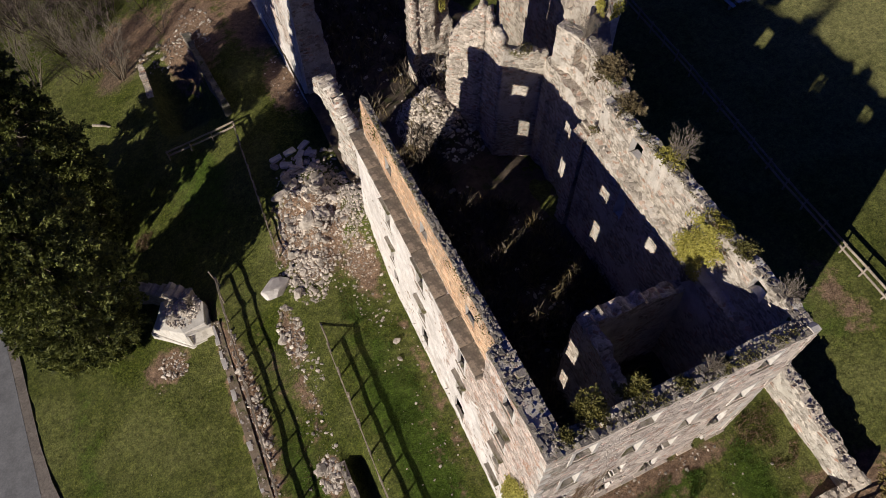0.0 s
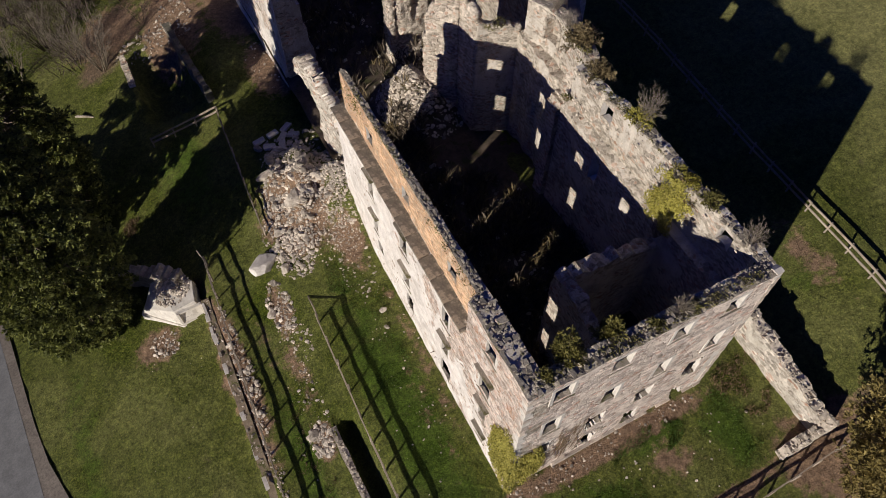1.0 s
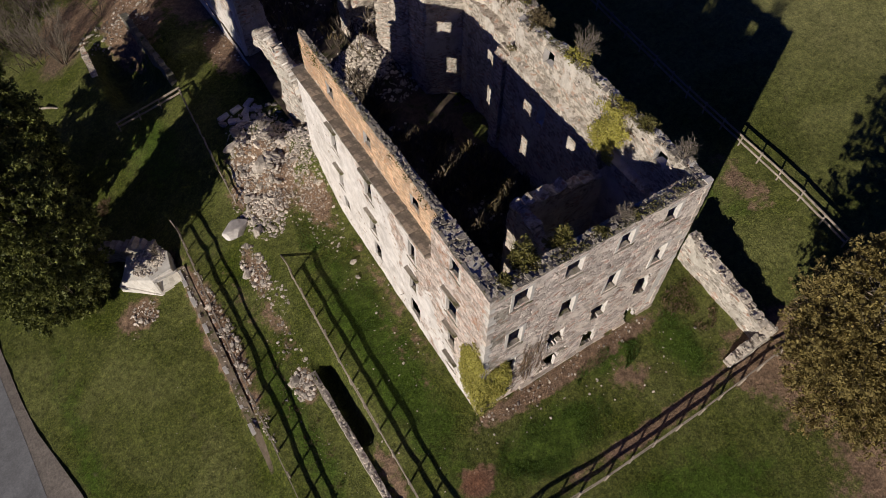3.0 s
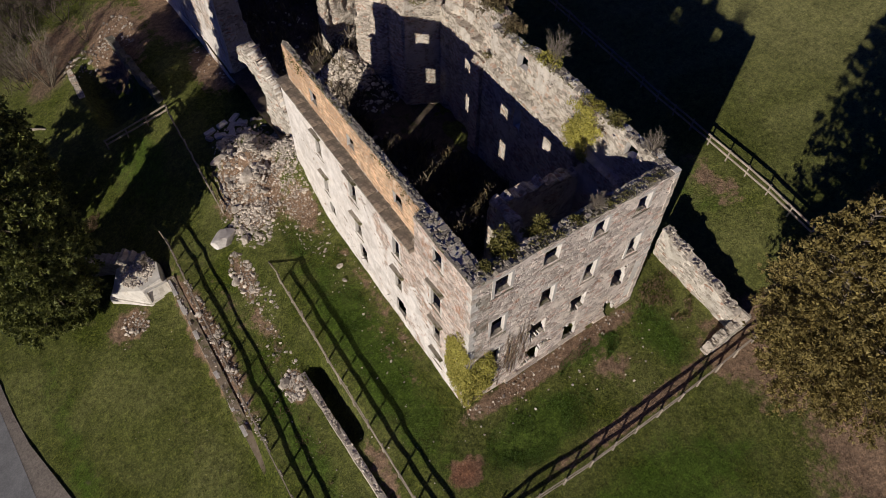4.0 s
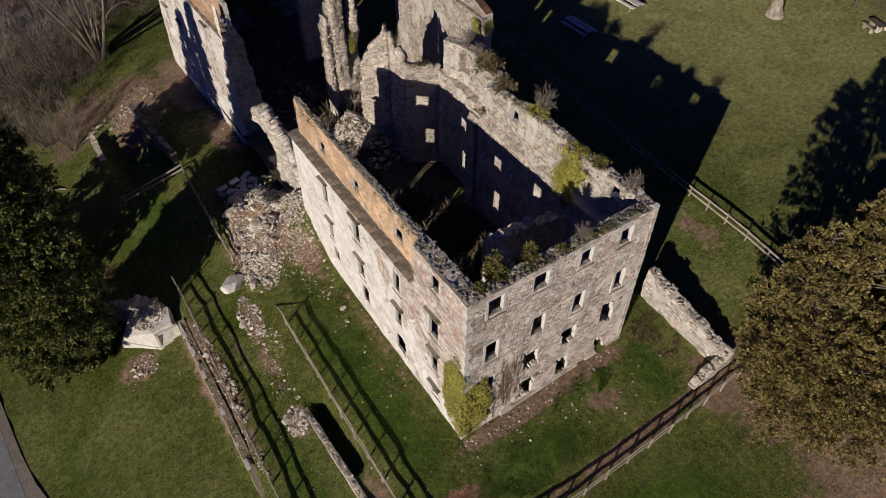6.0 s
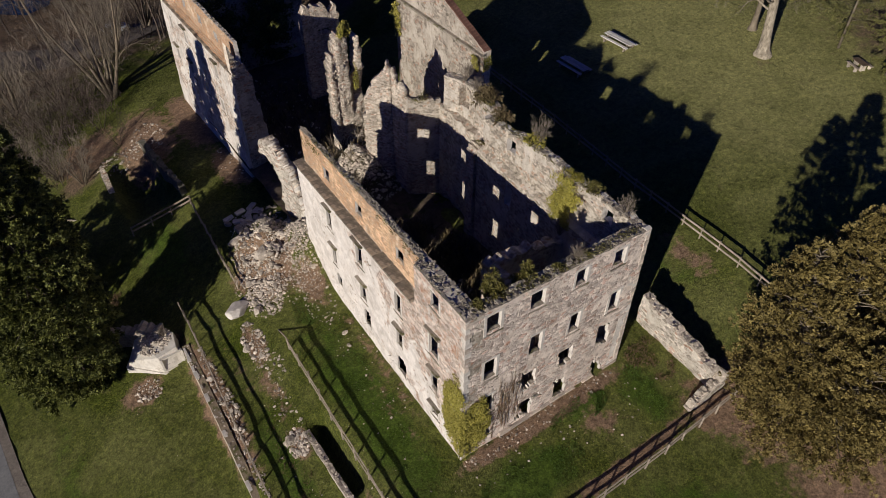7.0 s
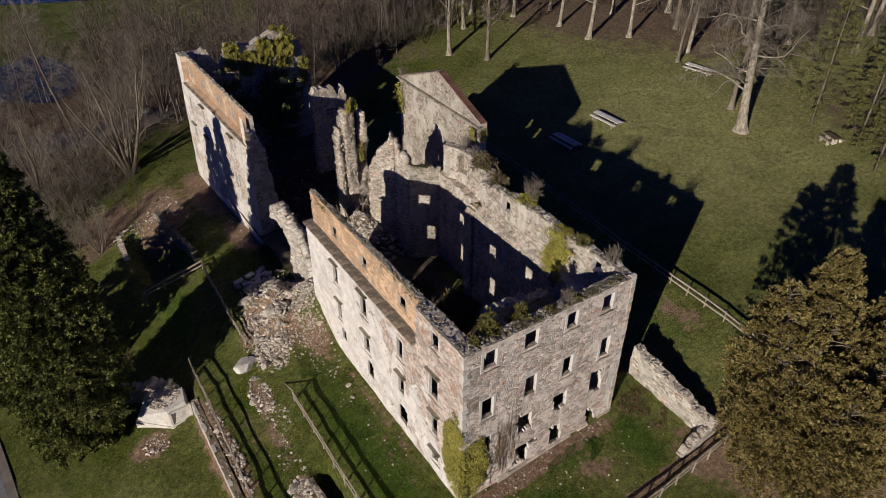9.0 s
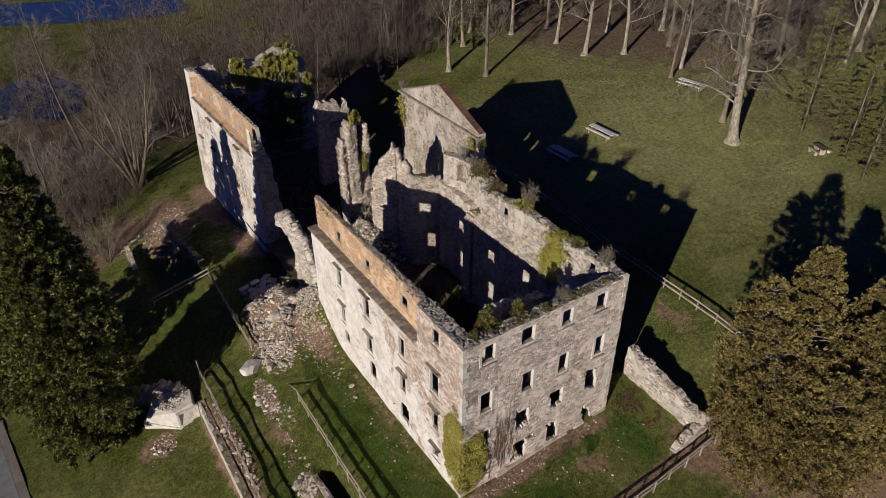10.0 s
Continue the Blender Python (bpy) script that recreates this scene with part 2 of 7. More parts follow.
M_WEST = mat_masonry("cream_plaster_wall", (0.77, 0.725, 0.68), 0.55, 0.42, stone=((0.46, 0.36, 0.30), (0.72, 0.61, 0.53)), brick=(0.52, 0.25, 0.15), dirt=0.16, rubble=4.2, lean=(0.0, 0.014, -0.014, -0.04))
M_SOUTH = mat_masonry("rubble_wall", (0.86, 0.755, 0.665), 0.45, 0.385, stone=((0.50, 0.40, 0.34), (0.84, 0.74, 0.655)), brick=(0.58, 0.27, 0.17), dirt=0.14, rubble=3.6, relief=0.06)
M_WING = mat_masonry("stained_plaster_wall", (0.70, 0.66, 0.61), 0.53, 0.32, stone=((0.42, 0.34, 0.28), (0.66, 0.57, 0.49)), brick=(0.50, 0.26, 0.16), dirt=0.45, rubble=4.2, relief=0.05)
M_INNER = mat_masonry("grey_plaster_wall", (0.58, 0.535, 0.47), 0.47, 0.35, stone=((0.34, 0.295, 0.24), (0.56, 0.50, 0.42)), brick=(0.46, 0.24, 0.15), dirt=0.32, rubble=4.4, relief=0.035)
M_BRICK = mat_masonry("brick_wall", (0.72, 0.58, 0.43), 0.42, 0.62, stone=((0.44, 0.34, 0.26), (0.66, 0.55, 0.44)), brick=(0.60, 0.34, 0.19), dirt=0.2)
M_FAR = mat_masonry("pale_plaster_wall", (0.52, 0.47, 0.40), 0.48, 0.30, stone=((0.30, 0.255, 0.21), (0.50, 0.44, 0.365)), dirt=0.55)
M_WHITE = mat_masonry("whitewashed_wall", (0.58, 0.54, 0.47), 0.47, 0.25, stone=((0.42, 0.37, 0.31), (0.66, 0.60, 0.52)), dirt=0.25)
M_CAP = mat_simple("weathered_coping", (0.21, 0.18, 0.145), (0.46, 0.405, 0.335), 5.0, c2=(0.13, 0.12, 0.06), bump=0.8, dist=0.05, random_tone=0.35)
M_STONE = mat_simple("pale_stone", (0.36, 0.305, 0.25), (0.72, 0.635, 0.53), 4.0, bump=0.8, dist=0.05, random_tone=0.5)
M_DRESS = mat_simple("dressed_stone", (0.53, 0.485, 0.43), (0.73, 0.685, 0.625), 5.0, bump=0.4, dist=0.02)
M_DARKSTONE = mat_simple("mossy_stone", (0.10, 0.09, 0.075), (0.26, 0.24, 0.20), 4.0, c2=(0.06, 0.07, 0.03), bump=0.8, dist=0.05, random_tone=0.3)
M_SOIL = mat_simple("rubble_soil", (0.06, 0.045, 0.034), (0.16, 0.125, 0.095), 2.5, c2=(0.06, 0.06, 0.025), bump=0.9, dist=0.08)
M_WOOD = mat_simple("grey_weathered_wood", (0.21, 0.17, 0.13), (0.43, 0.365, 0.295), 6.0, stretch=(1, 1, 1), bump=0.4, dist=0.01)
M_PALEWOOD = mat_simple("bleached_planks", (0.56, 0.53, 0.48), (0.78, 0.745, 0.69), 5.0, bump=0.3, dist=0.01, random_tone=0.15)
M_BARK = mat_simple("grey_bark", (0.085, 0.068, 0.048), (0.27, 0.225, 0.168), 3.0, stretch=(1, 1, 0.3), bump=0.7, dist=0.04)
M_PALEBARK = mat_simple("pale_bark", (0.13, 0.105, 0.072), (0.48, 0.42, 0.33), 4.0, stretch=(1, 1, 0.35), bump=1.0, dist=0.06)
M_TWIG = mat_simple("brown_twigs", (0.085, 0.067, 0.05), (0.19, 0.154, 0.118), 1.0, bump=0, random_tone=0.3)
M_ASPHALT = mat_simple("worn_asphalt", (0.14, 0.14, 0.142), (0.20, 0.198, 0.196), 8.0, bump=0.3, dist=0.01)
M_GRAVEL = mat_simple("gravel_verge", (0.12, 0.10, 0.085), (0.22, 0.19, 0.16), 6.0, bump=0.6, dist=0.03)
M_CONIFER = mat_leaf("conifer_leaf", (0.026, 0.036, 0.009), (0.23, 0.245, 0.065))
M_OLIVE = mat_leaf("olive_conifer_leaf", (0.105, 0.082, 0.026), (0.345, 0.272, 0.096))
M_IVY = mat_leaf("ivy_leaf", (0.20, 0.185, 0.035), (0.47, 0.42, 0.10), 0.3)
M_MOSS = mat_leaf("wall_plant_leaf", (0.09, 0.085, 0.024), (0.24, 0.215, 0.07), 0.25)
M_DRYGRASS = mat_leaf("dry_grass", (0.12, 0.09, 0.045), (0.28, 0.22, 0.12), 0.3)
M_GRASS = mat_leaf("grass_blade", (0.05, 0.10, 0.012), (0.15, 0.23, 0.045), 0.3)
M_FACE_W = mat_simple("pinkish_facing_stone", (0.42, 0.33, 0.26), (0.64, 0.56, 0.47), 5.0, bump=0.6, dist=0.03, random_tone=0.3)
M_FACE_S = mat_simple("grey_facing_stone", (0.46, 0.38, 0.315), (0.72, 0.63, 0.54), 5.0, bump=0.7, dist=0.03, random_tone=0.35)
M_BRICKS = mat_simple("orange_brick", (0.60, 0.36, 0.20), (0.82, 0.62, 0.43), 6.0, bump=0.5, dist=0.02, random_tone=0.3)
M_TILE = mat_simple("red_roof_tile", (0.11, 0.055, 0.04), (0.21, 0.11, 0.08), 6.0, bump=0.5, dist=0.02, random_tone=0.3)
M_LEDGE = mat_simple("weathered_ledge", (0.13, 0.11, 0.09), (0.27, 0.235, 0.19), 4.0, bump=0.6, dist=0.03, c2=(0.36, 0.30, 0.23))
M_SPRUCE = mat_leaf("spruce_leaf", (0.11, 0.112, 0.036), (0.25, 0.24, 0.08), 0.35)
M_YEW = mat_leaf("yew_leaf", (0.085, 0.082, 0.02), (0.225, 0.2, 0.058), 0.25)
M_BRAMBLE = mat_leaf("bramble_stalk", (0.10, 0.065, 0.035), (0.22, 0.15, 0.09), 0.2)
M_WOODS = mat_simple("far_bare_wood", (0.072, 0.055, 0.046), (0.165, 0.13, 0.108), 0.5, bump=0, random_tone=0.35)
M_GREYTWIG = mat_simple("grey_twigs", (0.11, 0.09, 0.07), (0.26, 0.218, 0.172), 1.0, bump=0)
M_GLASS = mat_simple("dark_car_glass", (0.02, 0.022, 0.025), (0.03, 0.03, 0.035), 1.0, rough=0.08, bump=0, spec=0.6)
M_RUBBER = mat_simple("black_rubber", (0.02, 0.02, 0.02), (0.035, 0.035, 0.035), 8.0, rough=0.8, bump=0.2)
# the water's base colour holds some of the sky's reflected blue
M_WATER = mat_simple("sky_tinted_river_water", (0.03, 0.06, 0.12), (0.04, 0.08, 0.15), 0.2, rough=0.05, bump=0.06, dist=0.05, spec=0.5)
M_CORE = mat_masonry("rubble_core", (0.66, 0.59, 0.50), 0.34, 0.26, stone=((0.40, 0.34, 0.275), (0.66, 0.58, 0.49)), dirt=0.3, rubble=4.6)
M_EARTH = mat_simple("stony_earth", (0.20, 0.155, 0.105), (0.38, 0.30, 0.215), 3.0, c2=(0.11, 0.11, 0.04), bump=0.9, dist=0.06)
M_PIER = mat_simple("white_plaster", (0.52, 0.48, 0.42), (0.74, 0.70, 0.63), 2.2, bump=0.3, dist=0.02, c2=(0.46, 0.42, 0.36))
M_DARKWOOD = mat_simple("dark_brown_planks", (0.08, 0.055, 0.04), (0.17, 0.12, 0.085), 5.0, bump=0.3, dist=0.01)
M_GROUND = mat_ground()

# ---------------------------------------------------------------- helpers for building


def mesh_from(name, verts, faces, mats, index=None, smooth=False):
    me = bpy.data.meshes.new(name)
    me.from_pydata([tuple(map(float, v)) for v in verts], [], faces)
    for m in mats if isinstance(mats, (list, tuple)) else [mats]:
        me.materials.append(m)
    if index is not None:
        me.polygons.foreach_set("material_index", index)
    if smooth:
        me.polygons.foreach_set("use_smooth", [True] * len(me.polygons))
    me.update()
    return me


def link(name, me, parent=None, label="", kind=""):
    ob = new(name, me)
    ob.parent = parent
    return tagged(ob, label, kind=kind)


class Soup:
    """Vertices and faces gathered for one mesh."""

    def __init__(self):
        self.v, self.f, self.mi = [], [], []

    def add(self, verts, faces, mi=0):
        o = len(self.v)
        self.v.extend(verts)
        self.f.extend([tuple(i + o for i in f) for f in faces])
        self.mi.extend([mi] * len(faces))

    def box(self, m, sx, sy, sz, mi=0, rnd=None, wob=0.0, taper=1.0):
        """A block on its base, with worn, uneven corners."""
        pts = []
        for z, t in ((0, 1.0), (sz, taper)):
            for x, y in ((-1, -1), (1, -1), (1, 1), (-1, 1)):
                p = Vector((x * sx / 2 * t, y * sy / 2 * t, z))
                if rnd:
                    p += Vector((rnd.uniform(-1, 1) * wob * sx, rnd.uniform(-1, 1) * wob * sy, rnd.uniform(-1, 1) * wob * sz))
                pts.append(m @ p)
        self.add(pts, [(3, 2, 1, 0), (4, 5, 6, 7), (0, 1, 5, 4), (1, 2, 6, 5), (2, 3, 7, 6), (3, 0, 4, 7)], mi)

    def tube(self, pts, radii, sides=5, mi=0, cap=True):
        rings = []
        o = len(self.v)
        n = len(pts)
        for k, (p, r) in enumerate(zip(pts, radii)):
            d = (pts[min(k + 1, n - 1)] - pts[max(k - 1, 0)]).normalized()
            a = d.orthogonal().normalized() if k == 0 else (a - d * a.dot(d)).normalized()
            b = d.cross(a)
            for s in range(sides):
                w = 2 * math.pi * s / sides
                self.v.append(p + (a * math.cos(w) + b * math.sin(w)) * r)
        for k in range(n - 1):
            for s in range(sides):
                s2 = (s + 1) % sides
                self.f.append((o + k * sides + s, o + k * sides + s2, o + (k + 1) * sides + s2, o + (k + 1) * sides + s))
                self.mi.append(mi)
        if cap:
            self.f.append(tuple(o + (n - 1) * sides + s for s in range(sides)))
            self.mi.append(mi)
            self.f.append(tuple(o + s for s in reversed(range(sides))))
            self.mi.append(mi)

    def mesh(self, name, mats, smooth=False):
        return mesh_from(name, self.v, self.f, mats, self.mi, smooth)


# a handful of broken-stone shapes
def stone_shape(rnd, flat=0.7):
    bm = bmesh.new()
    bmesh.ops.create_icosphere(bm, subdivisions=1, radius=0.5)
    for v in bm.verts:
        v.co *= rnd.uniform(0.78, 1.12)
        v.co.x = max(-0.42, min(0.42, v.co.x))
        v.co.y = max(-0.40, min(0.40, v.co.y))
        v.co.z = max(-0.40, min(0.36, v.co.z)) * flat
    verts = [v.co.copy() for v in bm.verts]
    faces = [tuple(v.index for v in f.verts) for f in bm.faces]
    bm.free()
    return verts, faces


_r = random.Random(5)
STONES = [stone_shape(_r, _r.uniform(0.6, 0.95)) for _ in range(10)]


def scatter_stone(soup, rnd, p, size, mi=0, sink=0.2):
    vs, fs = rnd.choice(STONES)
    m = Matrix.Translation(Vector(p) + Vector((0, 0, size * (0.35 - sink)))) @ Euler((rnd.uniform(-0.5, 0.5), rnd.uniform(-0.5, 0.5), rnd.uniform(0, 6.3))).to_matrix().to_4x4() @ Matrix.Diagonal((size * rnd.uniform(0.8, 1.5), size * rnd.uniform(0.7, 1.1), size * rnd.uniform(0.6, 1.0), 1))
    soup.add([m @ v for v in vs], fs, mi)


# ---------------------------------------------------------------- ground
GX = [-400, -120, -60, -40, -30, -25, -16, -11.75, -10.95, -9, -7, -5.5, -3.5, 0, 13, 17, 25, 35, 40, 52, 70, 120, 400]
GZ = [-12, -10, -9, -8.6, -8.0, -7.2, -4.8, -4.0, -2.2, -1.9, -1.2, -0.5, -0.05, 0.1, 0.9, 1.25, 3.5, 5.3, 5.8, 7.4, 9, 11, 14]


def ground(x, y):
    slant = np.interp(y, [-12, 21], [0.75, 0.0]) * np.interp(x, [-16, -13, -10.6, -9], [0, 1, 1, 0])
    z = np.interp(x + slant, GX, GZ)
    # north of the terrace the step becomes an even slope
    even = np.interp(x, [-400, -120, -60, -40, -30, -25, -16, -7, -5.5, -3.5, 0], [-12, -10, -9, -8.6, -8.0, -7.2, -4.9, -1.6, -1.0, -0.3, 0.1])
    bank = np.interp(x, [-400, -120, -60, -40, -30, -25, -16, -13, -11, -9, -7, -5.5, -3.5, 0], [-12, -10, -9, -8.6, -8.0, -7.2, -4.8, -3.45, -2.35, -1.9, -1.2, -0.5, -0.05, 0.1])
    s = np.clip((7.0 - y) / 4.0, 0, 1)
    z = np.where(x < 0, z * (1 - s) + bank * s, z)
    k = np.clip((y - 20.5) / 4.0, 0, 1)
    z = np.where(x < 0, z * (1 - k) + even * k, z)
    fade = np.interp(x, [-20, 0, 25, 40], [0.9, 1.0, 0.6, 0.3])
    z = z - 0.06 * (np.clip(y, 22, 70) - 22) * fade
    z = z + 0.05 * np.clip(y, -30, 0)
    # mounds of fallen stone, and the pit
    z = z + 3.3 * np.exp(-((x - 1.2) / 2.4) ** 2 - ((y - 22.3) / 2.8) ** 2) + 1.8 * np.exp(-((x + 2.3) / 2.2) ** 2 - ((y - 25.6) / 3.2) ** 2)
    heap = np.exp(-((x + 2.2) / 2.6) ** 2 - ((y - 25.2) / 4.0) ** 2)
    z = z + 0.8 * heap * np.sin(1.9 * x + 0.7 * y) * np.sin(1.5 * y - 0.6 * x)
    z = z - 2.0 * np.clip(2 - np.abs(x + 8.0) / 1.3, 0, 1) * np.clip(2 - np.abs(y - 44.5) / 2.6, 0, 1)
    # light well below the terrace
    pit = np.clip(1 - np.abs(x + 6.2) / 0.75, 0, 1) * np.clip((8.3 - y) / 0.6, 0, 1) * np.clip((y - 2.2) / 0.9, 0, 1)
    z = z - 1.7 * np.clip(pit * 3, 0, 1)
    # the land falls away to the river behind
    v = np.clip((y - 66) / 40, 0, 1) * np.interp(x, [22, 36], [1, 0])
    v2 = np.clip((y - 95) / 60, 0, 1) * np.interp(x, [30, 60], [1, 0.35])
    v = np.maximum(v, v2)
    v = v * v * (3 - 2 * v)
    return z * (1 - v) - 12.0 * v


def gz(x, y):
    return float(ground(np.array(x, float), np.array(y, float)))


def build_ground():
    xs = np.unique(np.concatenate([np.arange(-34, 66, 0.5), np.linspace(-400, -34, 30), np.linspace(66, 500, 30), np.array([-11.75, -11.35, -10.95, -6.95, -6.9, -5.5])]))
    ys = np.unique(np.concatenate([np.arange(-34, 76, 0.5), np.linspace(-200, -34, 16), np.linspace(76, 900, 45)]))
    X, Y = np.meshgrid(xs, ys, indexing="ij")
    Z = ground(X, Y)
    near = (np.abs(X) < 70) & (Y < 80)
    bumpy = np.array([noise.noise(Vector((x * 0.45, y * 0.45, 0))) * 0.10 + noise.noise(Vector((x * 1.6, y * 1.6, 3))) * 0.035 for x, y in zip(X.ravel(), Y.ravel())]).reshape(X.shape)
    Z = Z + np.where(near, bumpy, 0)
    n, m = X.shape
    verts = np.stack([X, Y, Z], -1).reshape(-1, 3)
    faces = [(i * m + j, (i + 1) * m + j, (i + 1) * m + j + 1, i * m + j + 1) for i in range(n - 1) for j in range(m - 1)]
    me = mesh_from("ground", verts, faces, M_GROUND, smooth=True)
    x, y = X.ravel(), Y.ravel()
    soil = np.zeros(len(x))

    def blob(cx, cy, rx, ry, a=1.0):
        return a * np.clip(1.3 - np.sqrt(((x - cx) / rx) ** 2 + ((y - cy) / ry) ** 2), 0, 1)

    for b in ((6.5, -0.7, 9, 0.9), (9.3, -3.0, 2.1, 1.7, 0.62), (-0.3, 10, 0.6, 12, 0.55), (-1.0, 19.0, 1.4, 2.6, 0.9), (-3.2, 23.5, 3.2, 5), (0.2, 39, 2.4, 4.5), (-8.6, 15, 0.8, 8, 0.45),
              (-11.1, 14.5, 1.3, 8.5), (-6.0, -0.6, 0.8, 3.2, 0.75), (-1.6, 6, 1.3, 7, 0.42), (17.5, -6.5, 4, 3), (20, -9, 6, 5), (-2.1, -3.3, 1.5, 1.1), (-2.4, -3.2, 0.9, 0.8, 1.0), (23.6, 3, 1.5, 4, 0.6), (-15.5, 20.5, 2, 1.6), (9, -6.2, 10, 0.8, 0.8), (-5.5, 51, 4, 7), (-11, 55, 5, 5, 0.9), (0, 50, 3, 8), (-7.5, 13, 0.9, 6, 0.55), (-7.7, 7.8, 0.9, 1.6), (-6.9, 17.2, 0.9, 2.6, 0.9), (21, -16, 8, 6)):
        soil = np.maximum(soil, blob(*b))
    litter = np.zeros(len(x))
    for b in ((52, 62, 16, 10, 0.4), (34, 62, 6, 10, 0.5), (22, 66, 14, 9), (62, 33, 9, 8, 0.6), (62, 10, 12, 12, 0.6), (47, 16, 1.8, 1.8, 0.5), (-13, 51.5, 3, 2.6, 0.8), (-12, 100, 60, 36), (36, 94, 60, 24), (70, 60, 25, 40)):
        litter = np.maximum(litter, blob(*b))
    dryness = np.zeros(len(x))
    for b in ((46, 22, 20, 27), (-18, 8, 7, 18, 0.1), (24, 4, 8, 16, 0.15), (75, 40, 34, 44), (-14, 54, 7, 6, 0.2)):
        dryness = np.maximum(dryness, blob(*b))
    lush = np.zeros(len(x))
    for b in ((2.5, -3.6, 5, 2.2), (13, -3, 1.6, 2.6), (9.0, -1.6, 2.5, 0.9), (-2.8, 6, 2.4, 12), (-9.3, 5, 1.5, 11, 0.85), (-14.5, 1, 2.5, 7, 0.5), (6, -11, 9, 4, 0.9), (-9, 33, 3, 6, 0.8), (22, 3, 2.5, 6, 0.5), (-22, 12, 1.6, 16, 0.6)):
        lush = np.maximum(lush, blob(*b))
    clay = blob(-2.3, -3.3, 1.5, 1.1)
    for nm, arr in (("clay", clay), ("lush", lush), ("soil", soil), ("leaf_litter", litter), ("dryness", dryness)):
        at = me.attributes.new(nm, "FLOAT", "POINT")
        at.data.foreach_set("value", arr.astype(np.float32))
    ob = new("ground", me)
    tagged(ob, "sloping winter lawn with worn brown earth round the ruin", "ground", kind="structure")


build_ground()

# ---------------------------------------------------------------- ruined walls


def lines(a, b, marks, step):
    """Grid lines from a to b through all the marks, no further apart than step."""
    pts = sorted({round(p, 3) for p in [a, b, *marks] if a <= p <= b})
    out = []
    for p, q in zip(pts, pts[1:]):
        k = max(1, math.ceil((q - p) / step - 1e-6))
        out += [p + (q - p) * i / k for i in range(k)]
    return out + [pts[-1]]


SKYLINE = {}


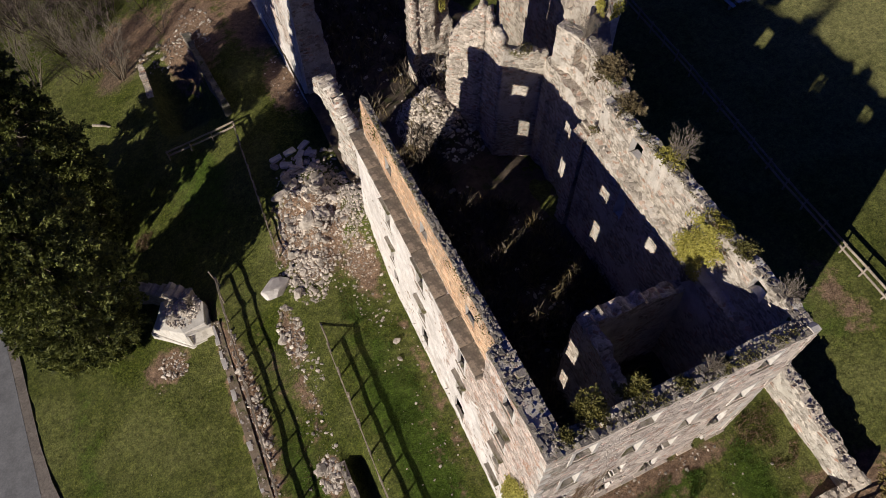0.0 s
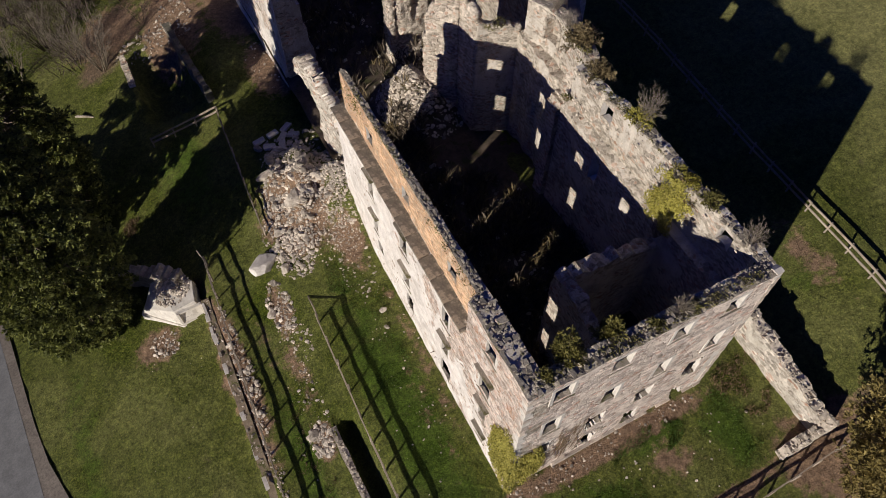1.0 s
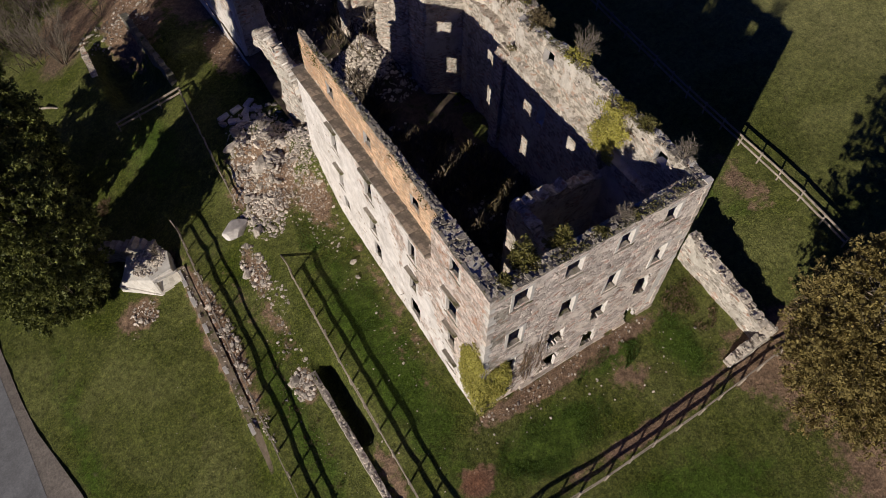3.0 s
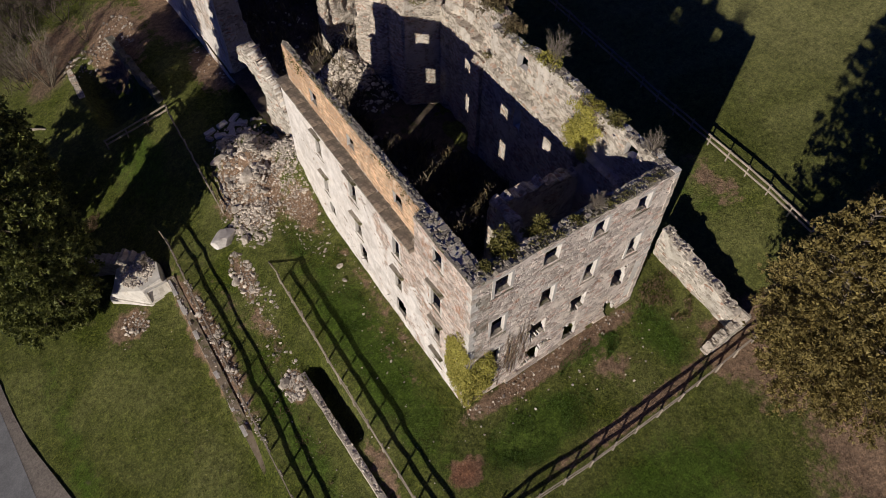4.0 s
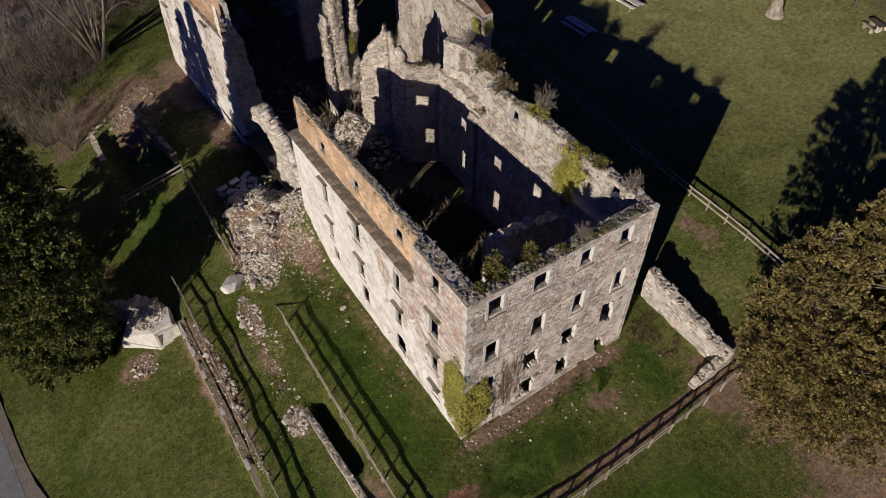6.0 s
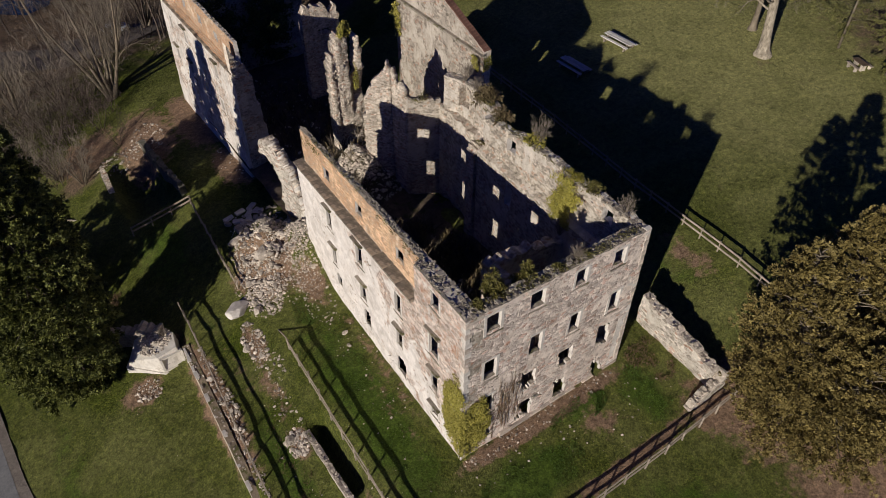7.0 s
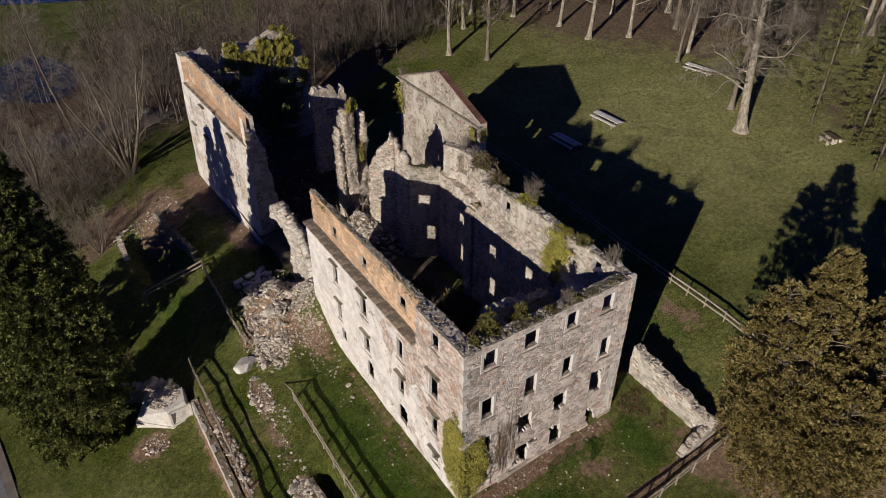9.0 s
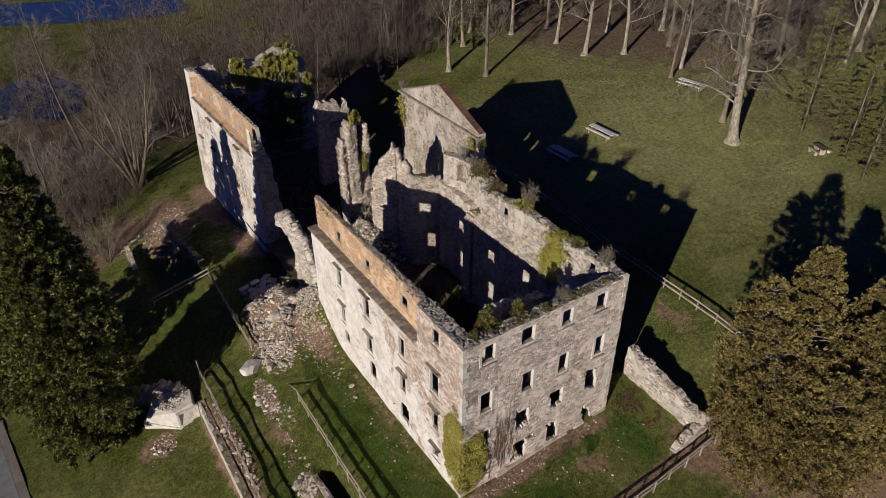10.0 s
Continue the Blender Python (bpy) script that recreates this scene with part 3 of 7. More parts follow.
def ruin_wall(name, mats, a, b, thick, base, top, openings=(), step=0.26, rough=0.05, front=None, parent=None, seed=0, inner=None, zone=None, sill=2, smooth=False):
    """A wall of masonry from a to b (plan points), its outer face to the right of that line. top and base: heights as functions of the
    distance along it. openings: (u0, u1, z0, z1, arch). front(u, z): how far the outer face stands back. inner(u, z): the wall's thickness there.
    Slot 0 of mats is the outer face, 1 the inner face, 2 the reveals and the broken top."""
    a, b = Vector(a), Vector(b)
    d = (b - a)
    length = d.length
    d.normalize()
    out = Vector((d.y, -d.x))
    us = lines(0, length, [v for o in openings for v in o[:2]], step)
    zmax = max(top(u) for u in us) + 0.3
    zmin = min(base(u) for u in us)
    zs = lines(zmin, zmax, [v for o in openings for v in o[2:4]], step)

    def solid(u, z):
        if z > top(u) or z < base(u) - step:
            return False
        for u0, u1, z0, z1, arch in openings:
            if arch < 0:
                w = noise.noise(Vector((u * 2.3, z * 2.3, seed + 1.5)))
                if u0 - 0.12 < u + 0.42 * w < u1 + 0.16 and z0 - 0.05 < z + 0.5 * noise.noise(Vector((u * 2.1, z * 2.1, seed + 6.5))) < z1 + 0.12:
                    return False
                continue
            if u0 < u < u1 and z0 < z < z1:
                if arch and z > z1 - arch:
                    w = (u - (u0 + u1) / 2) / ((u1 - u0) / 2)
                    if z > z1 - arch + arch * math.sqrt(max(0, 1 - w * w)):
                        continue
                return False
        return True

    n, m = len(us), len(zs)
    cell = [[solid((us[i] + us[i + 1]) / 2, (zs[j] + zs[j + 1]) / 2) for j in range(m - 1)] for i in range(n - 1)]
    verts, ids = [], {}

    def vert(i, j, side):
        key = (i, j, side)
        if key not in ids:
            u, z = us[i], zs[j]
            p = a + d * u
            f = front(u, z) if front else 0.0
            th = inner(u, z) if inner else thick
            q = Vector((p.x, p.y, z))
            w1 = noise.noise(Vector((q.x * 0.83 + seed * 1.7, q.y * 0.83 + 0.3, q.z * 0.83)))
            w2 = noise.noise(Vector((q.x * 2.37 + seed * 0.61, q.y * 2.37, q.z * 2.37 + 9.4)))
            off = rough * (w1 + 0.6 * w2)
            dep = f - off if side == 0 else th + off
            open_top = not any(cell[x][j] for x in (i - 1, i) if 0 <= x < n - 1 and j < m - 1) if j < m - 1 else True
            is_top = any(0 <= x < n - 1 and j > 0 and cell[x][j - 1] and (j >= m - 1 or not cell[x][j]) for x in (i - 1, i)) and abs(z - top(u)) < 1.1 * step
            if is_top or (open_top and z < top(u) + step):
                dz = max(-step, min(step, top(u) - z)) + w2 * rough * 1.2
            elif (j == 0 or not any(cell[x][j - 1] for x in (i - 1, i) if 0 <= x < n - 1)) and abs(z - base(u)) < 1.3 * step:
                dz = base(u) - z
            else:
                dz = w2 * rough * 0.6
            du = noise.noise(Vector((seed + 3.1, q.z * 3.0, (q.x + q.y) * 3.0))) * rough * 0.8
            ids[key] = len(verts)
            verts.append((p.x - out.x * dep + d.x * du, p.y - out.y * dep + d.y * du, z + dz))
        return ids[key]

    faces, mi = [], []

    def quad(*ks, s):
        faces.append(tuple(vert(*k) for k in ks))
        mi.append(s)

    for i in range(n - 1):
        for j in range(m - 1):
            if not cell[i][j]:
                continue
            quad((i, j, 0), (i + 1, j, 0), (i + 1, j + 1, 0), (i, j + 1, 0), s=zone((us[i] + us[i + 1]) / 2, (zs[j] + zs[j + 1]) / 2) if zone else 0)
            quad((i, j, 1), (i, j + 1, 1), (i + 1, j + 1, 1), (i + 1, j, 1), s=1)
            if j + 2 > m - 1 or not cell[i][j + 1]:
                quad((i, j + 1, 0), (i + 1, j + 1, 0), (i + 1, j + 1, 1), (i, j + 1, 1), s=sill)
            if j == 0 or not cell[i][j - 1]:
                quad((i, j, 0), (i, j, 1), (i + 1, j, 1), (i + 1, j, 0), s=2)
            if i + 2 > n - 1 or not cell[i + 1][j]:
                quad((i + 1, j, 0), (i + 1, j, 1), (i + 1, j + 1, 1), (i + 1, j + 1, 0), s=2)
            if i == 0 or not cell[i - 1][j]:
                quad((i, j, 0), (i, j + 1, 0), (i, j + 1, 1), (i, j, 1), s=2)
    me = mesh_from(name, verts, faces, mats, mi, smooth)
    ob = link(name, me, parent)
    SKYLINE[ob.name] = [top(0.2 * k) for k in range(int(length / 0.2) + 1)]
    return ob


def jag(points, amp=0.25, freq=1.4, seed=0.0):
    """A broken skyline: straight between the points, with bites taken out."""
    us, zs = zip(*points)

    def f(u):
        return float(np.interp(u, us, zs)) + amp * noise.noise(Vector((u * freq, seed, 0.5))) + amp * 0.5 * noise.noise(Vector((u * freq * 3.1, seed, 4.5)))
    return f


def level(z):
    return lambda u: z


# west wall: windows in four rows, four axes
WEST_OPEN = [(2.55, 3.4, 11.75, 13.0, 0), (2.65, 3.6, 7.4, 9.25, 0), (2.75, 3.45, 4.0, 5.7, 0), (2.65, 3.4, 1.3, 2.1, 0),
             (7.3, 8.15, 11.2, 12.15, 0), (6.9, 7.65, 7.4, 9.15, 0), (6.9, 7.65, 4.0, 5.55, 0), (6.65, 7.8, 1.0, 2.7, 0.3),
             (12.45, 13.3, 11.1, 12.05, 0), (11.9, 12.75, 7.4, 9.15, 0), (11.85, 12.65, 4.0, 5.5, 0), (11.5, 12.45, 1.5, 3.1, 0.4),
             (17.05, 17.95, 10.95, 11.95, 0), (16.4, 17.1, 7.4, 9.0, 0), (16.3, 16.9, 4.0, 5.5, 0), (15.9, 16.6, 1.9, 3.2, 0.3)]
LEDGE_Z = 10.3


def west_front(u, z):
    y = 21.6 - u
    back = 0.012 * max(0.0, y)
    return back + (0.55 if z > LEDGE_Z + 0.05 and y > 5.3 else 0.0)


def flip(ops, length):
    return [(length - o[1], length - o[0], *o[2:]) for o in ops]


W_LEN = 21.6
WEST_OPEN = [(u0, u1, z0 - 0.12, z1, arch) for u0, u1, z0, z1, arch in WEST_OPEN]
SKIN_W, SKIN_S = 0.18, 0.24


def lining(wall, mats, a, b, thick, base, top, openings, seed, skin, front=None):
    """The inner thickness of a wall, its window niches wider than the openings outside."""
    wide = [(u0 - 0.75, u1 + 0.75, z0 - 1.15, z1 + 0.25, 0) for u0, u1, z0, z1, arch in openings]
    ruin_wall("lining", mats, a, b, thick, base, lambda u: top(u) - 0.03, wide, seed=seed, front=lambda u, z: (front(u, z) if front else 0.0) + skin - 0.02, parent=wall, rough=0.03, step=0.4)


W_TOP = jag([(0, 9.9), (0.25, 10.2), (0.3, 13.1), (8, 13.2), (16, 13.4), (21.6, 13.5)], 0.06)
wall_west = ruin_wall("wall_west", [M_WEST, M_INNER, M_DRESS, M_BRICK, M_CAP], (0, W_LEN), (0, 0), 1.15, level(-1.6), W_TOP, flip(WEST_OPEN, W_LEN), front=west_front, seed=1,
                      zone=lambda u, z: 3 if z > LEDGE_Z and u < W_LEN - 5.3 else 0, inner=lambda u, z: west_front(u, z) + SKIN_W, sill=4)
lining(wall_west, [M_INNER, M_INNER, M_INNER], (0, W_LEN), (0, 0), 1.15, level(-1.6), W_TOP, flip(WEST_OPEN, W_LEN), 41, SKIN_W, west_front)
tagged(wall_west, "tall cream plastered west wall of the ruin with four rows of empty windows", "wall", kind="structure")
SOUTH_OPEN = [(1.35, 2.35, 11.75, 13.05, 0), (4.4, 5.4, 11.75, 13.0, 0), (7.65, 8.55, 11.7, 12.9, 0), (10.65, 11.55, 11.65, 12.9, 0),
              (1.4, 2.3, 7.5, 9.15, 0), (4.75, 5.65, 7.5, 9.15, 0), (7.8, 8.65, 7.5, 9.1, 0), (11.1, 11.95, 7.4, 9.05, 0),
              (1.5, 2.25, 4.0, 5.65, 0), (4.5, 5.35, 4.0, 5.65, -1), (7.5, 8.4, 4.2, 5.75, -1), (10.8, 11.7, 4.2, 5.95, -1),
              (1.3, 2.2, 1.5, 2.75, 0), (4.6, 5.4, 0.9, 2.45, -1), (5.75, 6.1, 2.0, 2.5, -1), (7.5, 8.35, 0.95, 2.5, -1), (10.95, 11.6, 0.8, 2.25, -1)]
SOUTH_OPEN = [(u0, u1, z0 - 0.18, z1, arch) for u0, u1, z0, z1, arch in SOUTH_OPEN]
S_TOP = jag([(0, 13.5), (13.35, 13.35)], 0.08)
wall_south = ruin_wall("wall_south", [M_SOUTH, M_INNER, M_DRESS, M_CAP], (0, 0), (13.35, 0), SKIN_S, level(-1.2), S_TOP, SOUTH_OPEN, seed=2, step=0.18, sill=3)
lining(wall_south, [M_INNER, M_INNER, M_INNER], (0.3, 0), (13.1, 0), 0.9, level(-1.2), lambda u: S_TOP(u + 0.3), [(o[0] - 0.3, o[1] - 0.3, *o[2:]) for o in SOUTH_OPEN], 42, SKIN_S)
tagged(wall_south, "rubble stone south wall of the ruin with four rows of empty windows", "wall", kind="structure")
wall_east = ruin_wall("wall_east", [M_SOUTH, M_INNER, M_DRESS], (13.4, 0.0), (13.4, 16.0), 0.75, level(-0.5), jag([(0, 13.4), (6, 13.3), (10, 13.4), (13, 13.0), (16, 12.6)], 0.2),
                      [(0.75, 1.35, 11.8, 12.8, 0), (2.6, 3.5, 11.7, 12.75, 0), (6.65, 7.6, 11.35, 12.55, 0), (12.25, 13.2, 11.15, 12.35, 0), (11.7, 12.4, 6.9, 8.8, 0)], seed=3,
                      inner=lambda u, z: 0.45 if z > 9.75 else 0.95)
tagged(wall_east, "grey plastered east wall of the ruin, its top overgrown", "wall", kind="structure")
# rounded corner behind the east wall
def corner_points():
    return [(14.3, 15.7), (14.75, 17.4), (14.95, 19.2), (14.75, 20.8), (14.2, 22.3)]


CP = corner_points()
CORNERS = []
for k, (p, q) in enumerate(zip(CP, CP[1:])):
    L = (Vector(q) - Vector(p)).length
    ops = [(0.3, 1.45, 10.75, 12.6, 0.55)] if k == 2 else []
    w = ruin_wall("wall_corner", [M_INNER, M_INNER, M_CORE], p, q, 0.8, level(-0.5), jag([(0, 13.1 - 0.05 * k), (L, 13.05 - 0.06 * k)], 0.07, seed=k), ops, seed=4, step=0.16)
    CORNERS.append((w, p, q, L, 13.1 - 0.05 * k))
    if k == 2:
        wall_niche, NICHE = w, (p, q)
    tagged(w, "curved corner of the ruin with an arched niche window", "wall", kind="structure")
wall_inner = ruin_wall("wall_inner", [M_INNER, M_INNER, M_CORE], (13.3, 22.45), (13.3, 17.2), 1.0, level(-0.5), jag([(0, 10.1), (5.75, 9.7)], 0.2, 1.2), seed=19, front=lambda u, z: 0.12 if int(u / 0.9) % 2 else 0.0, rough=0.04)
tagged(wall_inner, "grey inner wall with shallow pilasters below the curved corner", "wall", kind="structure")
CROSS = []
for p, q, top, face, rg in (((8.5, 26.6), (10.35, 25.0), [(0, 7.5), (0.3, 10.6), (1.0, 11.8), (1.7, 12.6), (2.2, 13.4), (2.45, 13.2)], M_CORE, 0.2),
                            ((10.35, 25.0), (10.7, 23.4), [(0, 13.1), (0.5, 11.9), (1.0, 12.2), (1.64, 11.0)], M_CORE, 0.14),
                            ((10.7, 23.4), (13.5, 22.45), [(0, 11.1), (1.0, 10.8), (2.75, 10.5)], M_INNER, 0.08)):
    w = ruin_wall("wall_cross", [face, M_INNER, M_CORE], p, q, 0.55, level(-1.5), jag(top, 0.26, 1.6), seed=5, rough=rg, step=0.18, smooth=True)
    tagged(w, "broken curved cross wall of grey plaster inside the ruin", "wall", kind="structure")
    CROSS.append(w)
wall_stub = ruin_wall("wall_stub", [M_INNER, M_INNER, M_CORE], (12.3, 16.2), (13.8, 16.2), 1.0, level(-0.5), jag([(0, 9.2), (0.5, 10.0), (1.0, 10.6), (1.5, 11.6)], 0.4, 2.0), seed=6, rough=0.1)
tagged(wall_stub, "short broken wall end inside the ruin", "wall", kind="structure")
for p, q, top in (((6.0, 5.8), (12.9, 5.8), [(0, 9.2), (0.5, 9.7), (1.3, 9.3), (3, 9.2), (5, 8.8), (6.9, 7.9)]), ((6.0, 5.8), (6.0, 0.9), [(0, 9.3), (0.7, 9.4), (2, 8.8), (4.9, 8.3)])):
    w = ruin_wall("wall_partition", [M_INNER, M_INNER, M_CORE], p, q, 0.75, level(-0.5), jag(top, 0.3, 1.6), seed=7, rough=0.12)
    tagged(w, "broken partition wall of a small chamber inside the ruin", "wall", kind="structure")
# gable of the east wing
def gable_top(u):
    y = 35.4 - u
    return float(np.interp(y, [22.0, 28.6, 35.4], [13.7, 16.2, 13.5]))


wall_gable = ruin_wall("wall_gable", [M_FAR, M_FAR, M_STONE], (17.2, 35.4), (17.2, 22.0), 0.8, level(-0.5), gable_top, [(9.0, 9.7, 9.6, 10.9, 0), (10.8, 11.5, 9.2, 10.6, 0)], seed=8)
tagged(wall_gable, "plastered gable wall of the ruin's east wing", "wall", kind="structure")
w = ruin_wall("wall_side", [M_SOUTH, M_INNER, M_STONE], (14.6, 16.3), (17.4, 22.0), 0.8, level(-0.5), jag([(0, 11.0), (6, 11.5)], 0.5), seed=9, step=0.5)
tagged(w, "broken outer wall between the east wall and the wing", "wall", kind="structure")
# north-west wing
NW = (55.0 - 35.9)
NW_OPEN = [(u, u + 0.8, z, z + h, 0) for u in (2.2, 6.2, 10.2, 14.2) for z, h in ((11.1, 1.0), (7.6, 1.5), (4.2, 1.4))]


def nw_front(u, z):
    return 0.10 * max(0, z) / 3 + (0.55 if z > LEDGE_Z + 0.05 and 1.5 < u else 0.0)


wall_north_west = ruin_wall("wall_north_west", [M_WING, M_INNER, M_DRESS, M_BRICK], (0.55, 55.0), (0.75, 35.9), 1.3, level(-3.0), jag([(0, 13.1), (19, 13.0)], 0.08), NW_OPEN, front=nw_front, seed=10, zone=lambda u, z: 3 if z > LEDGE_Z and u > 1.5 else 0)
tagged(wall_north_west, "plastered wall of the north-west wing with an orange brick top storey", "wall", kind="structure")
w = ruin_wall("wall_cross", [M_FAR, M_INNER, M_STONE], (1.0, 35.7), (3.4, 35.7), 0.9, level(-2), jag([(0, 13.0), (0.7, 11.6), (1.2, 10.4), (1.6, 9.4), (1.9, 5.5), (2.4, 2.0)], 0.4, 2.0), seed=11, rough=0.1)
tagged(w, "broken end wall of the north-west wing", "wall", kind="structure")
wall_north = ruin_wall("wall_north", [M_INNER, M_FAR, M_FACE_S], (2.0, 54.8), (16.0, 54.8), 0.9, level(-3), jag([(0, 12.6), (2, 13.0), (3.0, 11.0), (3.6, 10.6), (4.4, 13.0), (7, 12.4), (8.5, 13.0), (10.3, 13.4), (12, 13.0), (13.2, 10.7), (13.8, 7.3)], 0.22, 0.9), [(11.0, 11.8, 8.2, 9.8, 0), (4.8, 5.6, 8.2, 9.8, 0)], seed=12, step=0.25, rough=0.12)
tagged(wall_north, "ivy-covered north wall of the ruin", "wall", kind="structure")
# the added hole stands in for a patch of sunlight on this wall
wall_back = w = ruin_wall("wall_back", [M_CORE, M_FAR, M_CORE], (11.3, 44.0), (15.4, 44.0), 0.8, level(-3), jag([(0, 9.2), (0.4, 10.4), (2.6, 10.0), (3.1, 9.0), (3.7, 10.0), (4.1, 8.4)], 0.2, 1.4), [(1.6, 3.2, 6.9, 7.7, 0)], seed=13, rough=0.14)
tagged(w, "broken wall in the courtyard, a hole added in place of a sun patch", "wall", kind="structure")
def fluted(u, z):
    """The fragment's face: a groove beside its west edge, a deep recess, and a prong whose foot has fallen away."""
    groove = 0.3 * math.exp(-((u - 0.5 - 0.02 * (12 - z)) / 0.14) ** 2)
    recess = 0.75 * float(np.interp(u, [1.85, 2.1, 2.45, 2.6], [0, 1, 1, 0])) * float(np.interp(z, [4.5, 7.0], [0, 1]))
    foot = 0.75 * float(np.interp(u, [2.3, 2.5], [0, 1])) * float(np.interp(z, [4.5, 7.0, 8.0, 9.4], [-0.3, 1, 1, 0]))
    return groove + max(recess, foot)


wall_fragment = w = ruin_wall("wall_fragment", [M_CORE, M_CORE, M_CORE], (8.5, 32.2), (12.3, 32.2), 1.1, level(-1), jag([(0, 10.2), (0.25, 11.4), (0.5, 11.2), (0.7, 12.9), (1.7, 12.9), (1.95, 11.9), (2.1, 9.0), (2.45, 8.6), (2.6, 12.2), (2.85, 12.3), (3.1, 10.4), (3.3, 6.0), (3.7, 3.0)], 0.26, 1.8), seed=14, rough=0.2, step=0.15, front=fluted, smooth=True)
tagged(w, "tall slender fragment of broken stone wall in the courtyard", "wall", kind="structure")
# springing of the fallen arch
w = ruin_wall("wall_fragment", [M_WHITE, M_INNER, M_DRESS, M_CORE], (0.4, 30.4), (1.3, 24.8), 1.0, lambda u: float(np.interp(u, [0, 1.2, 2.0, 2.5, 2.65], [6.0, 5.9, 5.6, 4.2, -1.0])), jag([(0, 6.5), (0.5, 7.5), (1.4, 7.4), (2.7, 6.8), (4.1, 5.9), (4.8, 4.6), (5.67, 2.6)], 0.35, 2.2), seed=16, rough=0.16, step=0.16, sill=3, smooth=True)
tagged(w, "white plastered springer of a fallen arch", "wall", kind="structure")
# low garden wall beyond the south-east corner
GARDEN_TOP = jag([(0, 4.0), (1.2, 3.8), (2.5, 3.5), (5, 3.0), (6.9, 2.7)], 0.25, 1.1)
RETURN_TOP = jag([(0, 0.7), (0.5, 1.2), (1.6, 1.7), (3.2, 2.6)], 0.25, 1.6, 3.0)
wall_garden = ruin_wall("wall_garden", [M_WHITE, M_WHITE, M_STONE], (16.85, 1.6), (16.85, -5.3), 0.75, level(-0.5), GARDEN_TOP, seed=17, rough=0.10, step=0.2)
tagged(wall_garden, "low whitewashed garden wall", "wall", kind="structure")
wall_return = ruin_wall("wall_garden", [M_WHITE, M_WHITE, M_STONE], (14.4, -5.9), (17.65, -5.9), 0.6, level(-0.5), RETURN_TOP, seed=18, rough=0.10, step=0.2)
tagged(wall_return, "low broken return of the garden wall", "wall", kind="structure")

# ---------------------------------------------------------------- parts of the walls


def frame_at(a, b):
    """Where a wall runs: a point at u along it, z up and dep behind its face; and a matrix there, x along the wall, y into it."""
    a, b = Vector(a), Vector(b)
    d = (b - a).normalized()
    out = Vector((d.y, -d.x))

    def at(u, z, dep=0.0):
        p = a + d * u - out * dep
        return Matrix(((d.x, -out.x, 0, p.x), (d.y, -out.y, 0, p.y), (0, 0, 1, z), (0, 0, 0, 1)))
    return at


def stone_part(name, m, sx, sy, sz, mat, parent, rnd, wob=0.05, label=""):
    s = Soup()
    s.box(Matrix(), sx, sy, sz, 0, rnd, wob)
    ob = link(name, s.mesh(name, mat), parent, label)
    ob.matrix_local = m
    return ob


def dress_openings(wall, at, openings, rnd, mat, lintel_mat, face=None, skip=0.15, cornice=False, skin=0.3):
    """Stone jambs, sills and lintels round the openings; some are lost."""
    for u0, u1, z0, z1, arch in openings:
        f = face((u0 + u1) / 2, (z0 + z1) / 2) if face else 0.0
        w = u1 - u0
        if w < 0.5 or arch or (cornice and 10.6 < z0 < 11.5):
            continue
        for u in (u0 - 0.07, u1 + 0.07):
            if rnd.random() > skip:
                stone_part("jamb", at(u, z0, f + skin / 2 - 0.02), 0.17, skin, z1 - z0, mat, wall, rnd, 0.05)
        if rnd.random() > skip:
            stone_part("sill", at((u0 + u1) / 2, z0 - 0.14, f + skin / 2 - 0.05), w + 0.36, skin - 0.02, 0.1, lintel_mat, wall, rnd, 0.03)
        stone_part("lintel", at((u0 + u1) / 2, z1, f + skin / 2 - 0.025), w + 0.34, skin + 0.01, 0.16, mat, wall, rnd, 0.03)
        if cornice and z1 < 10 and rnd.random() > 0.3:
            stone_part("lintel", at((u0 + u1) / 2, z1 + 0.33, f - 0.02), w + 0.55, 0.42, 0.12, lintel_mat, wall, rnd, 0.03, "projecting weathered stone hood")


def facing_stones(wall, at, u0, u1, z0, z1, count, openings, rnd, mat, face=None, size=(0.10, 0.28), keep=None):
    """Field stones that stand out of the worn plaster."""
    s = Soup()
    for _ in range(count):
        u, z = rnd.uniform(u0, u1), rnd.uniform(z0, z1)
        if keep and not keep(u, z):
            continue
        if any(o[0] - 0.2 < u < o[1] + 0.2 and o[2] - 0.2 < z < o[3] + 0.2 for o in openings):
            continue
        f = face(u, z) if face else 0.0
        w = rnd.uniform(*size)
        h = w * rnd.uniform(0.45, 0.8)
        vs, fs = rnd.choice(STONES)
        m = at(u, z, f + 0.005) @ Matrix.Rotation(rnd.uniform(-0.25, 0.25), 4, "Y") @ Matrix.Diagonal((w, 0.06, h * 1.3, 1))
        s.add([m @ v for v in vs], fs)
    link("facing_stones", s.mesh("facing_stones", mat), wall, "small stones standing out of the plaster", kind="stuff")


